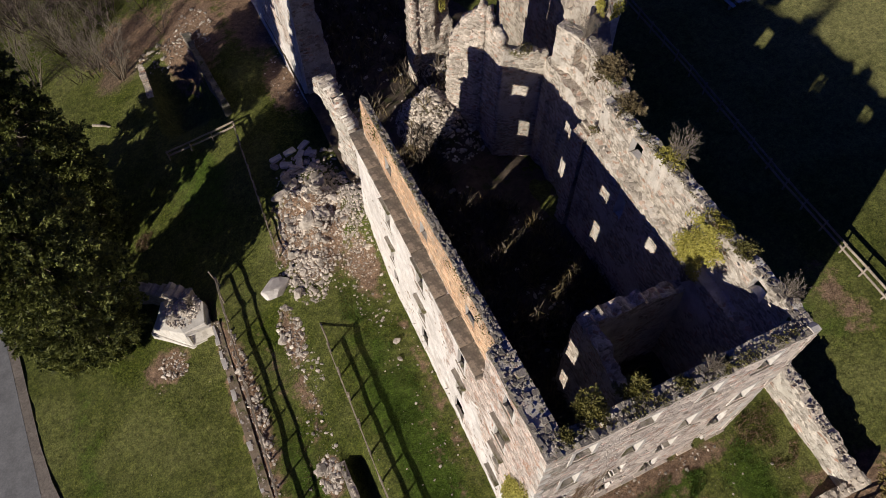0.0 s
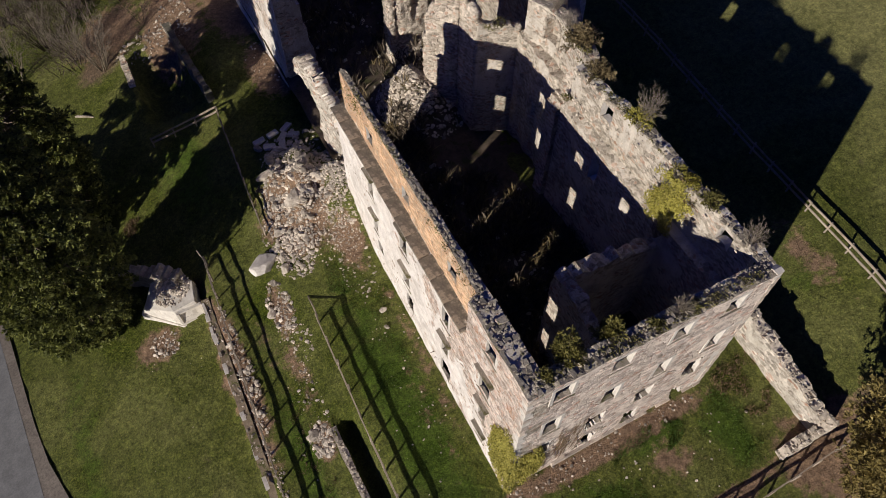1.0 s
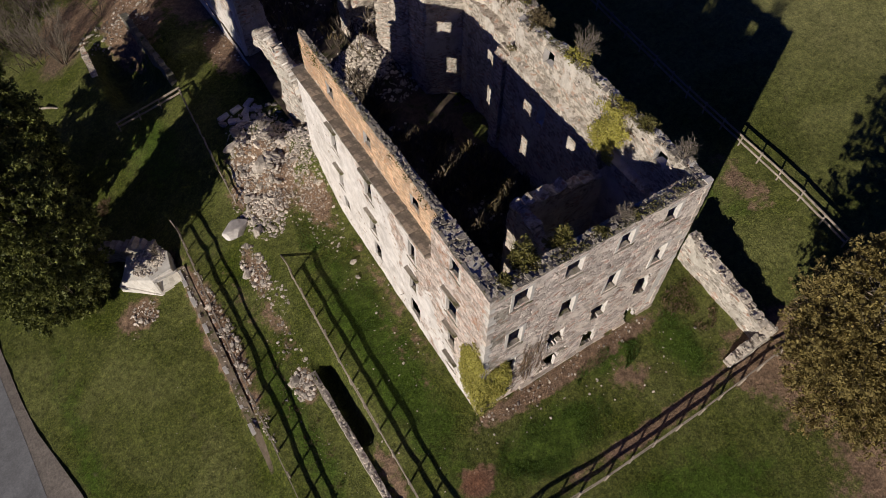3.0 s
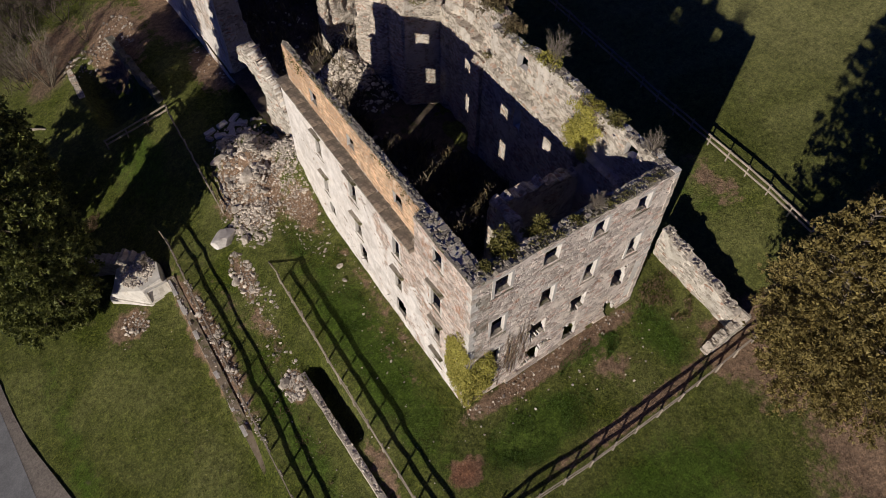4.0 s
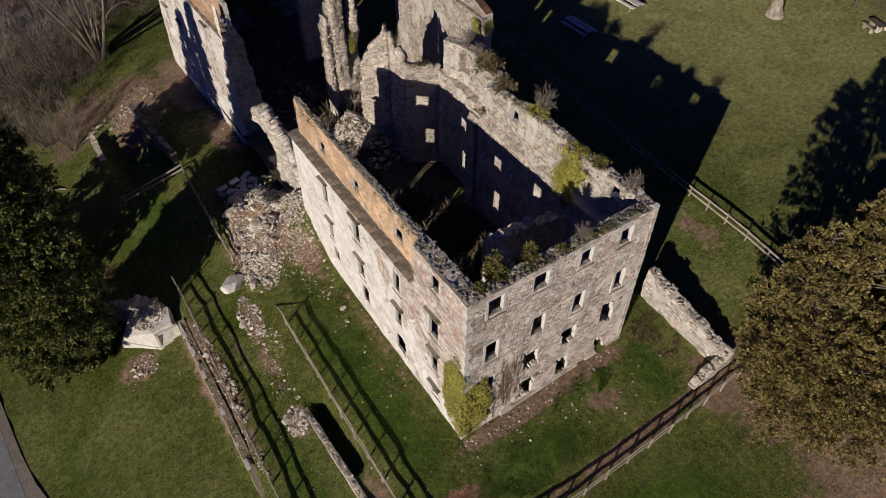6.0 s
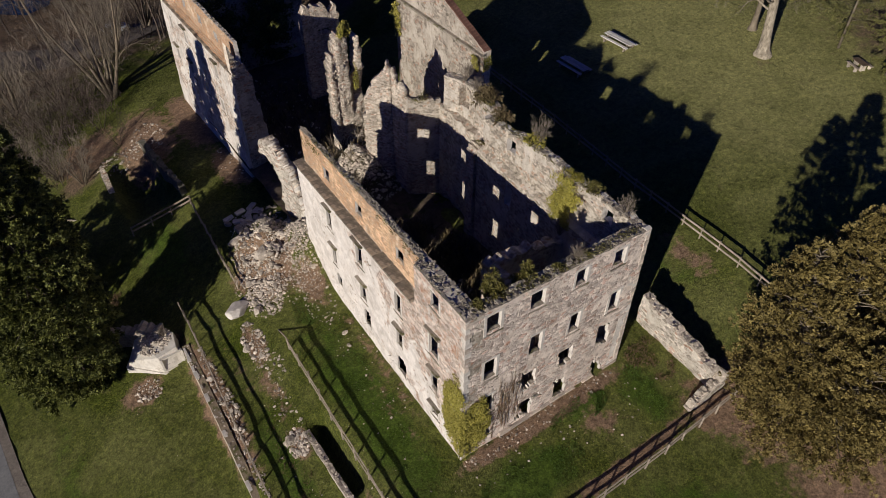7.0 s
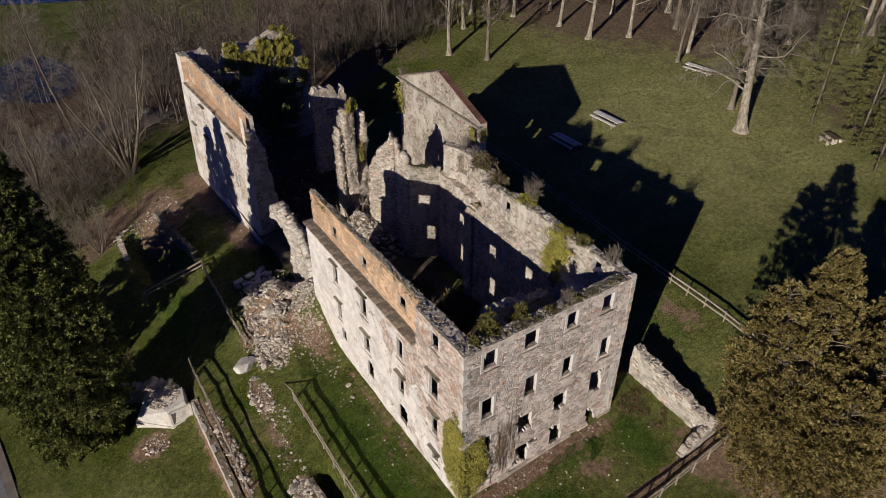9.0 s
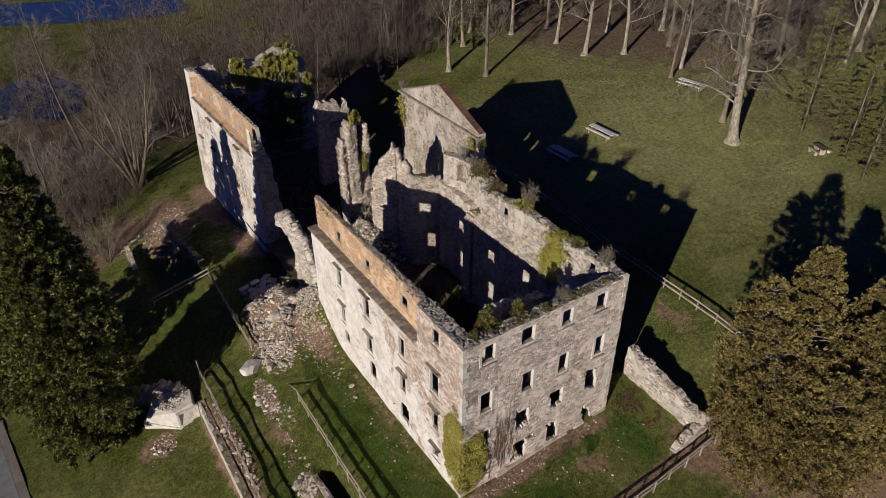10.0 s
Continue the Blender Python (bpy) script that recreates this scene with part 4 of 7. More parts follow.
def coping(wall, at, u0, u1, top, thick, rnd, mat, parts=True, face=None, loose=10, gap=0.12):
    """Weathered stones along a wall's top, and loose ones on it."""
    u = u0
    while u < u1 - 0.2:
        w = rnd.uniform(0.16, 0.38)
        if rnd.random() > gap:
            z = top(min(u + w / 2, u1 - 0.02))
            f = face(u, z) if face else 0.0
            n = rnd.choice((2, 3, 4) if thick > 0.5 else (1, 2))
            for k in range(n):
                tw = (thick - f) / n
                if rnd.random() < 0.3:
                    continue
                stone_part("coping_stone", at(u + w / 2, z - 0.07 + rnd.uniform(-0.02, 0.03), f + tw * (k + 0.5)) @ Matrix.Rotation(rnd.uniform(-0.2, 0.2), 4, "Z"), w * rnd.uniform(0.7, 0.95), tw * rnd.uniform(0.6, 0.95), rnd.uniform(0.08, 0.17), mat, wall, rnd, 0.16)
        u += w
    s = Soup()
    for _ in range(int((u1 - u0) * loose)):
        u = rnd.uniform(u0, u1)
        z = top(u)
        f = face(u, z) if face else 0.0
        p = at(u, z, f + rnd.uniform(0.05, thick - f - 0.05)).translation
        scatter_stone(s, rnd, p, rnd.uniform(0.06, 0.2), 0, 0.1)
    link("loose_stones", s.mesh("loose_stones", mat), wall, "small loose stones on the wall's top", kind="stuff")


rw = random.Random(21)
at_w = frame_at((0, W_LEN), (0, 0))
dress_openings(wall_west, at_w, flip(WEST_OPEN, W_LEN), rw, M_DRESS, M_CAP, west_front, 0.2, True, SKIN_W)
facing_stones(wall_west, at_w, 0.2, W_LEN - 0.1, -0.2, 13.3, 1300, flip(WEST_OPEN, W_LEN), rw, M_FACE_W, west_front, keep=lambda u, z: noise.noise(Vector((u * 0.35, z * 0.35, 2.0))) + (0.35 if u > 14 else 0) + (0.3 if z < 2.0 else 0) > 0.12 and not (z > LEDGE_Z - 0.3 and u < W_LEN - 5.3))
coping(wall_west, at_w, 0.35, W_LEN - 0.3, jag([(0, 13.1), (8, 13.2), (16, 13.4), (21.6, 13.5)], 0.06), 1.15, rw, M_CAP, face=west_front, loose=26, gap=0.5)
# ledge where the wall grows thinner
u = 0.0
while u < W_LEN - 5.4:
    w = min(rw.uniform(0.8, 1.6), W_LEN - 5.3 - u)
    stone_part("ledge_slab", at_w(u + w / 2, LEDGE_Z - 0.06, 0.012 * (W_LEN - u) + 0.18), w * 0.985, 0.86, 0.14 + rw.uniform(0, 0.02), M_LEDGE, wall_west, rw, 0.02)
    u += w
# bricks of the top storey
brick_me = Soup()
brick_me.box(Matrix(), 0.25, 0.12, 0.07, 0, rw, 0.03)
brick_me = brick_me.mesh("brick", M_BRICKS)
rest = Soup()
made = 0
row = 0
z = LEDGE_Z + 0.12
w_open = flip(WEST_OPEN, W_LEN)
while z < 13.0:
    u = W_LEN - 5.45 - (0.13 if row % 2 else 0)
    while u > 0.45:
        clear = not any(o[0] - 0.16 < u < o[1] + 0.16 and o[2] - 0.12 < z < o[3] + 0.1 for o in w_open)
        worn = noise.noise(Vector((u * 0.7, z * 0.9, 7.7))) + 0.35 * noise.noise(Vector((u * 2.6, z * 3.0, 1.7)))
        if clear and worn > -0.12:
            f = west_front(u, z)
            m = at_w(u + rw.uniform(-0.01, 0.01), z, f + 0.05 + rw.uniform(-0.015, 0.012))
            if made < 300 and u > W_LEN - 8.6:
                ob = link("brick", brick_me, wall_west)
                ob.matrix_local = m
                made += 1
            else:
                rest.box(m, 0.25, 0.12, 0.07, 0, rw, 0.03)
        u -= 0.262
    z += 0.083
    row += 1
link("brickwork", rest.mesh("brickwork", M_BRICKS), wall_west, "worn orange brick courses of the top storey", kind="stuff")

at_s = frame_at((0, 0), (13.35, 0))
dress_openings(wall_south, at_s, SOUTH_OPEN, rw, M_DRESS, M_CAP, None, 0.22, False, SKIN_S)
facing_stones(wall_south, at_s, 0.1, 13.25, -0.4, 13.3, 1000, SOUTH_OPEN, rw, M_FACE_S, keep=lambda u, z: noise.noise(Vector((u * 0.45, z * 0.45, 5.0))) > -0.22)
coping(wall_south, at_s, 0.1, 13.2, jag([(0, 13.5), (13.35, 13.35)], 0.08), 0.9, rw, M_CAP, loose=26, gap=0.5)
# dry creeper stems
vines = Soup()
for _ in range(60):
    u, z = rw.uniform(1.9, 4.4), rw.uniform(0.4, 4.5)
    pts = [at_s(u, z, -0.03).translation]
    for k in range(6):
        u += rw.gauss(0, 0.12)
        z += rw.uniform(0.3, 0.7)
        if any(o[0] - 0.1 < u < o[1] + 0.1 and o[2] - 0.1 < z < o[3] + 0.1 for o in SOUTH_OPEN) or z > 8.6:
            break
        pts.append(at_s(u, z, rw.uniform(-0.08, -0.03)).translation)
    if len(pts) > 2:
        vines.tube(pts, [0.016 - 0.0015 * k for k in range(len(pts))], 3, cap=False)
ob = link("creeper", vines.mesh("creeper", M_BRAMBLE))
tagged(ob, "dry brown creeper stems on the south wall", "creeper", kind="stuff")
# footing that stands proud at the wall's base
u = 3.0
while u < 13.2:
    w = min(rw.uniform(0.5, 1.1), 13.3 - u)
    if rw.random() > 0.12:
        stone_part("footing_stone", at_s(u + w / 2, -0.4, 0.02), w * 0.97, 0.34, 0.95 + 0.03 * u + rw.uniform(-0.05, 0.05), M_FACE_S, wall_south, rw, 0.04)
    u += w
# dressed stones up the corners
for k in range(34):
    z = -0.6 + k * 0.41
    long_side = k % 2
    stone_part("quoin", at_s(0.19 if long_side else 0.12, z, 0.10 if long_side else 0.17), 0.44 if long_side else 0.28, 0.25 if long_side else 0.42, 0.395, M_DRESS if rw.random() < 0.6 else M_FACE_S, wall_south, rw, 0.03)
    if rw.random() > 0.25:
        stone_part("quoin", at_s(13.19, z, 0.14), 0.4 if long_side else 0.3, 0.34, 0.395, M_FACE_S, wall_south, rw, 0.04)
at_e = frame_at((13.4, 0.0), (13.4, 16.0))
coping(wall_east, at_e, 0.5, 15.8, jag([(0, 13.4), (6, 13.3), (10, 13.4), (13, 13.0), (16, 12.6)], 0.2), 0.75, rw, M_CAP, gap=0.3, loose=14)
at_ei = frame_at((12.65, 16.0), (12.65, 0.0))
facing_stones(wall_east, at_ei, 0.2, 15.6, 9.9, 13.0, 60, [(14.65, 15.25, 11.8, 12.8, 0), (12.65, 13.25, 11.7, 12.7, 0), (8.5, 9.2, 11.4, 12.5, 0), (2.9, 3.6, 11.2, 12.3, 0)], rw, M_FACE_S)
at_nw = frame_at((0.55, 55.0), (0.75, 35.9))
coping(wall_north_west, at_nw, 0.2, 19.0, jag([(0, 13.1), (19, 13.0)], 0.08), 1.3, rw, M_CAP, face=nw_front, loose=3)
u = 1.6
while u < 19:
    w = min(rw.uniform(0.9, 1.7), 19.1 - u)
    stone_part("ledge_slab", at_nw(u + w / 2, LEDGE_Z - 0.06, nw_front(0, LEDGE_Z) + 0.2), w * 0.985, 0.8, 0.14, M_LEDGE, wall_north_west, rw, 0.02)
    u += w
dress_openings(wall_north_west, at_nw, NW_OPEN, rw, M_DRESS, M_CAP, nw_front, 0.3, True, 0.3)
facing_stones(wall_north_west, at_nw, 0.2, 18.8, -1, 10, 500, NW_OPEN, rw, M_FACE_W, nw_front, (0.2, 0.45), keep=lambda u, z: noise.noise(Vector((u * 0.35, z * 0.35, 12.0))) > 0.1)
at_g = frame_at((17.2, 35.4), (17.2, 22.0))
stone_part("string_course", at_g(6.7, 13.4, -0.08), 13.6, 0.45, 0.16, M_CAP, wall_gable, rw, 0.0)
for k in range(22):
    t = (k + 0.5) / 22
    y = 28.6 - 6.6 * t
    m = Matrix.Translation((17.62, y, 16.25 - 2.5 * t)) @ Matrix.Rotation(math.atan2(2.5, 6.6), 4, "X")
    stone_part("roof_tile", m, 0.62, 0.36, 0.07, M_TILE, wall_gable, rw, 0.04)
for k in range(22):
    t = (k + 0.5) / 22
    m = Matrix.Translation((17.55, 28.6 + 6.8 * t, 16.25 - 2.7 * t)) @ Matrix.Rotation(-math.atan2(2.7, 6.8), 4, "X")
    stone_part("coping_stone", m, 0.85, 0.34, 0.07, M_FAR, wall_gable, rw, 0.06)

for w, p, q, L, z in CORNERS:
    coping(w, frame_at(p, q), 0.05, L - 0.05, level(z - 0.05), 0.8, rw, M_CAP, loose=16, gap=0.5)
# arched niche: back, jambs and arch stones
at_n = frame_at(*NICHE)
stone_part("niche_back", at_n(0.87, 10.6, 0.1), 1.4, 0.12, 2.1, M_FAR, wall_niche, rw, 0.01)
for u in (0.2, 1.55):
    stone_part("jamb", at_n(u, 10.7, 0.80), 0.2, 0.14, 1.4, M_FAR, wall_niche, rw, 0.04)
for k in range(7):
    w = math.pi * (k + 0.5) / 7
    stone_part("arch_stone", at_n(0.875 + 0.68 * math.cos(w), 12.05 + 0.66 * math.sin(w) - 0.1, 0.80), 0.26, 0.13, 0.22, M_FAR, wall_niche, rw, 0.06)
for w, a, b, u1, z0, z1, cnt in ((CROSS[0], (8.5, 26.6), (10.35, 25.0), 2.4, 1.0, 13.0, 170), (wall_fragment, (8.5, 32.2), (12.3, 32.2), 1.8, 0.5, 12.8, 190), (wall_back, (11.3, 44.0), (15.4, 44.0), 4.0, 5.0, 10.2, 420), (wall_north, (2.0, 54.8), (16.0, 54.8), 13.6, 8.0, 13.3, 700)):
    s = Soup()
    at_k = frame_at(a, b)
    for _ in range(cnt):
        u, z = rw.uniform(0.05, u1), rw.uniform(z0, z1)
        if z > SKYLINE[w.name][min(len(SKYLINE[w.name]) - 1, int(u / 0.2))] - 0.1:
            continue
        vs, fs = rw.choice(STONES)
        k = rw.uniform(0.10, 0.36)
        m = at_k(u, z, 0.03) @ Matrix.Rotation(rw.uniform(0, 6.3), 4, "Y") @ Matrix.Diagonal((k, k * 0.6, k * 0.7, 1))
        s.add([m @ v for v in vs], fs)
    link("facing_stones", s.mesh("facing_stones", M_FACE_S), w, "rough core stones of the broken wall", kind="stuff")

for w, a, b, u1, top, th in ((wall_garden, (16.85, 1.6), (16.85, -5.3), 6.8, GARDEN_TOP, 0.75), (wall_return, (14.4, -5.9), (17.65, -5.9), 3.2, RETURN_TOP, 0.6)):
    at_k = frame_at(a, b)
    coping(w, at_k, 0.05, u1, top, th, rw, M_STONE, loose=30, gap=0.7)
    facing_stones(w, at_k, 0.1, u1, 0.2, 4.6, 110, [], rw, M_STONE, keep=lambda u, z: z < top(u) - 0.2)

# ---------------------------------------------------------------- floor of the ruin, rubble


def floor_height(x, y):
    return 0.9 + 0.35 * noise.noise(Vector((x * 0.35, y * 0.35, 2))) + 0.22 * noise.noise(Vector((x * 1.1, y * 1.1, 6))) + 2.6 * math.exp(-((x - 8.6) / 2.6) ** 2 - ((y - 26.5) / 3.0) ** 2) + 2.4 * math.exp(-((x - 10.4) / 1.6) ** 2 - ((y - 31.6) / 1.8) ** 2) + 2.3 * math.exp(-((x - 1.2) / 2.6) ** 2 - ((y - 22.3) / 2.8) ** 2) - 0.05 * max(0, y - 30) + 2.4 * math.exp(-((x - 7.4) / 1.7) ** 2 - ((y - 27.4) / 2.6) ** 2)


def build_floor():
    s = Soup()
    xs = [0.6 + 0.45 * i for i in range(37)]
    ys = [0.6 + 0.5 * j for j in range(109)]
    vs = [Vector((x, y, floor_height(x, y))) for x in xs for y in ys]
    m = len(ys)
    s.add(vs, [(i * m + j, (i + 1) * m + j, (i + 1) * m + j + 1, i * m + j + 1) for i in range(len(xs) - 1) for j in range(m - 1)])
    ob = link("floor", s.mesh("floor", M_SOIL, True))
    tagged(ob, "rubble-strewn earth floor inside the roofless ruin", "floor", kind="structure")


build_floor()


def stones_stuff(name, label, spots, mat, rnd, height, cat="rubble"):
    s = Soup()
    for cx, cy, rx, ry, count, s0, s1 in spots:
        for _ in range(count):
            r, w = math.sqrt(rnd.random()), rnd.uniform(0, 6.283)
            x, y = cx + rx * r * math.cos(w), cy + ry * r * math.sin(w)
            size = s0 + (s1 - s0) * rnd.random() ** 2.2
            scatter_stone(s, rnd, (x, y, height(x, y)), size, 0, rnd.uniform(0.15, 0.42))
    ob = link(name, s.mesh(name, mat))
    tagged(ob, label, cat, kind="stuff")
    return ob


rr = random.Random(31)
stones_stuff("rubble_pile", "pale heap of fallen stones beside the broken wall", [(-2.2, 26.2, 2.3, 3.4, 110, 0.25, 0.85), (-3.8, 23.4, 1.6, 2.6, 55, 0.25, 0.75), (-0.9, 24.4, 1.2, 2.6, 50, 0.2, 0.6), (-1.6, 27.6, 2.2, 2.6, 520, 0.08, 0.42), (-3.0, 25.0, 2.2, 2.8, 560, 0.08, 0.42), (-4.6, 22.4, 1.7, 2.0, 300, 0.07, 0.34), (-2.0, 24.0, 3.6, 6.0, 1500, 0.05, 0.18), (0.0, 24.4, 1.8, 3.2, 620, 0.08, 0.4), (-1.0, 23.2, 1.8, 2.4, 700, 0.05, 0.28), (-1.6, 29.8, 2.4, 1.6, 70, 0.2, 0.6), (-1.3, 19.6, 1.2, 1.8, 220, 0.04, 0.15), (-4.6, 20.6, 1.3, 1.7, 40, 0.2, 0.55), (-4.6, 20.3, 1.5, 2.0, 420, 0.05, 0.32), (-3.4, 21.2, 1.4, 1.6, 300, 0.05, 0.32), (-0.6, 21.4, 1.2, 1.6, 260, 0.06, 0.3)], M_STONE, rr, gz)
stones_stuff("scattered_stones", "small pale stones scattered over the worn grass", [(-6.9, 17.4, 0.8, 2.2, 230, 0.05, 0.4), (-6.7, 14.6, 0.8, 1.8, 90, 0.05, 0.3), (-7.9, 7.9, 0.7, 1.2, 260, 0.06, 0.42), (-7.4, 13, 0.7, 5.0, 130, 0.05, 0.3), (-8.6, 6, 0.9, 7.0, 60, 0.04, 0.16), (-10.6, 15, 0.5, 5.0, 200, 0.08, 0.4), (-11.0, 9, 0.4, 3.5, 120, 0.05, 0.25), (-1.4, 17.5, 1.2, 3.0, 100, 0.06, 0.24), (6, -0.6, 6.5, 0.6, 150, 0.06, 0.26),
              (-15.0, 20.3, 1.1, 1.0, 90, 0.08, 0.32), (4.0, -1.4, 5.5, 1.6, 50, 0.05, 0.2), (-5.2, 51, 1.8, 3.0, 160, 0.08, 0.42), (-8.5, 50.5, 3, 1.6, 160, 0.08, 0.4), (-1.5, 12, 1.5, 8, 60, 0.06, 0.22), (0, 40, 1.3, 3.5, 60, 0.08, 0.3), (-3.5, 4, 3, 8, 50, 0.05, 0.16), (-16, 12, 4, 9, 40, 0.05, 0.14), (10, -3.5, 5, 2, 40, 0.05, 0.2)], M_STONE, rr, gz)
stones_stuff("floor_rubble", "fallen stones on the floor of the ruin", [(7.4, 27.4, 2.2, 2.8, 1900, 0.1, 0.4), (8.6, 26.5, 2.8, 3.2, 620, 0.12, 0.45), (10.2, 31.2, 1.8, 1.4, 200, 0.15, 0.5), (6.5, 12, 5.5, 10, 420, 0.12, 0.45), (8, 40, 6, 12, 200, 0.15, 0.5), (1.8, 23, 1.6, 3, 140, 0.15, 0.5)], M_STONE, rr, floor_height)


def boulder(x, y, sx, sy, sz, rot, label, mat, seed):
    rnd = random.Random(seed)
    bm = bmesh.new()
    bmesh.ops.create_icosphere(bm, subdivisions=3, radius=0.5)
    cuts = [(Vector((rnd.gauss(0, 1), rnd.gauss(0, 1), rnd.gauss(0, 0.8))).normalized(), rnd.uniform(0.31, 0.42)) for _ in range(12)] + [(Vector((0.1, -0.15, 1)).normalized(), 0.34)]
    for v in bm.verts:
        n = v.co.normalized()
        k = 1 + 0.22 * noise.noise(n * 1.6 + Vector((seed, 0, 0))) + 0.08 * noise.noise(n * 5 + Vector((0, seed, 0)))
        v.co = n * 0.56 * k
        for c, reach in cuts:
            over = v.co.dot(c) - reach
            if over > 0:
                v.co -= c * over * 0.92
        v.co += n * 0.03 * noise.noise(n * 9 + Vector((0, 0, seed)))
    me = bpy.data.meshes.new("boulder")
    bm.to_mesh(me)
    bm.free()
    me.materials.append(mat)
    ob = link("boulder", me)
    ob.matrix_world = pose(x, y, gz(x, y) + sz * 0.28, rnd.uniform(-8, 8), rnd.uniform(-8, 8), rot) @ Matrix.Diagonal((sx, sy, sz, 1))
    tagged(ob, label, "boulder")


boulder(-6.75, 20.9, 2.2, 1.7, 1.25, 35, "large pale boulder lying on the grass", M_DRESS, 3)
for k, (x, y, s) in enumerate(((-1.2, 13.4, 0.4), (-7.6, 17.2, 0.6), (-5.6, 19.6, 0.7), (-3.4, 28.3, 0.9), (-2.4, 29.6, 0.8), (-4.2, 27.2, 1.0), (-3.2, 23.6, 1.2), (-1.4, 26.2, 1.1), (-3.6, 30.8, 0.6), (-1.5, 12.2, 0.3), (-8.2, 8.4, 0.6))):
    boulder(x, y, s * 1.4, s * 0.9, s * 0.8, 37 * k, "fallen block of pale masonry on the ground", M_STONE, 40 + k)


def slab(x, y, sx, sy, sz, rot, tilt, seed):
    rnd = random.Random(seed)
    s = Soup()
    s.box(Matrix(), sx, sy, sz, 0, rnd, 0.05)
    ob = link("stone_slab", s.mesh("stone_slab", M_DRESS))
    ob.matrix_world = pose(x, y, gz(x, y) - 0.04, tilt, tilt * 0.5, rot)
    tagged(ob, "squared pale stone slab fallen on the grass", "stone slab", "fallen slabs")


for k, (x, y, r) in enumerate(((-2.2, 31.6, 20), (-1.6, 30.9, 50), (-2.8, 30.4, -15), (-1.9, 30.1, 70), (-1.0, 31.8, 35), (-3.3, 31.5, 10), (-0.8, 30.6, -30))):
    slab(x, y, 0.9, 0.45, 0.22, r, 8 - 3 * k, 60 + k)

# terrace wall, light-well wall, low ruins
tw = ruin_wall("wall_terrace", [M_STONE, M_STONE, M_EARTH], (-11.6, 21.0), (-11.98, 4.4), 0.55, lambda u: -4.6, jag([(0, -2.2), (12, -2.25), (16.6, -3.0)], 0.06), seed=23, step=0.3, rough=0.03)
tagged(tw, "low pale retaining wall between lawn and terrace path", "wall", kind="structure")
coping(tw, frame_at((-11.6, 21.0), (-12.35, -12.0)), 0.1, 14, jag([(0, -2.26), (12, -2.3), (16.6, -2.95)], 0.06), 0.55, rw, M_STONE, loose=7, gap=0.97)
at_t = frame_at((-11.6, 21.0), (-12.35, -12.0))
u = 0.3
while u < 13.5:
    w = rw.uniform(0.35, 1.1)
    if rw.random() < 0.62:
        stone_part("coping_stone", at_t(u + w / 2, -2.26 - 0.006 * u + rw.uniform(-0.04, 0.02), 0.08 + rw.uniform(-0.03, 0.05)) @ Matrix.Rotation(rw.uniform(-0.08, 0.08), 4, "Z"), w * 0.94, rw.uniform(0.14, 0.3), 0.1, M_DRESS if rw.random() < 0.6 else M_STONE, tw, rw, 0.07)
    u += w
tw = ruin_wall("wall_light_well", [M_STONE, M_STONE, M_STONE], (-7.25, 8.2), (-6.9, -8.0), 0.42, level(-3.4), jag([(0, -1.15), (6, -0.85), (16, -0.7)], 0.15, 2), seed=24, step=0.4, rough=0.06)
tagged(tw, "narrow rough stone wall beside the light well", "wall", kind="structure")
coping(tw, frame_at((-7.25, 8.2), (-6.9, -8.0)), 0.1, 16, jag([(0, -1.15), (6, -0.85), (16, -0.7)], 0.15, 2), 0.42, rw, M_STONE, loose=26, gap=0.75)
tw = ruin_wall("wall_low", [M_DARKSTONE, M_DARKSTONE, M_DARKSTONE], (-6.2, 50.0), (-5.4, 38.6), 0.5, level(-6), jag([(0, -2.0), (3, -1.6), (7, -1.3), (11.4, -1.1)], 0.5, 1.1), seed=25, rough=0.1)
tagged(tw, "low broken stone wall beside the pit", "wall", kind="structure")
tw = ruin_wall("wall_low", [M_DARKSTONE, M_DARKSTONE, M_CORE], (-10.4, 46.2), (-10.3, 49.6), 0.55, level(-7), jag([(0, -4.4), (2, -3.6), (7, -3.0)], 0.5, 1.1), seed=26, rough=0.1)
tagged(tw, "broken stone wall at the pit's edge", "wall", kind="structure")
tw = ruin_wall("wall_low", [M_STONE, M_STONE, M_STONE], (-17.5, 27.8), (-12.6, 23.6), 0.9, level(-8), jag([(0, -4.2), (2.4, -3.4), (6.4, -2.0)], 0.6, 1.1), seed=27, rough=0.15)
tagged(tw, "low broken stone wall under the conifer", "wall", kind="structure")


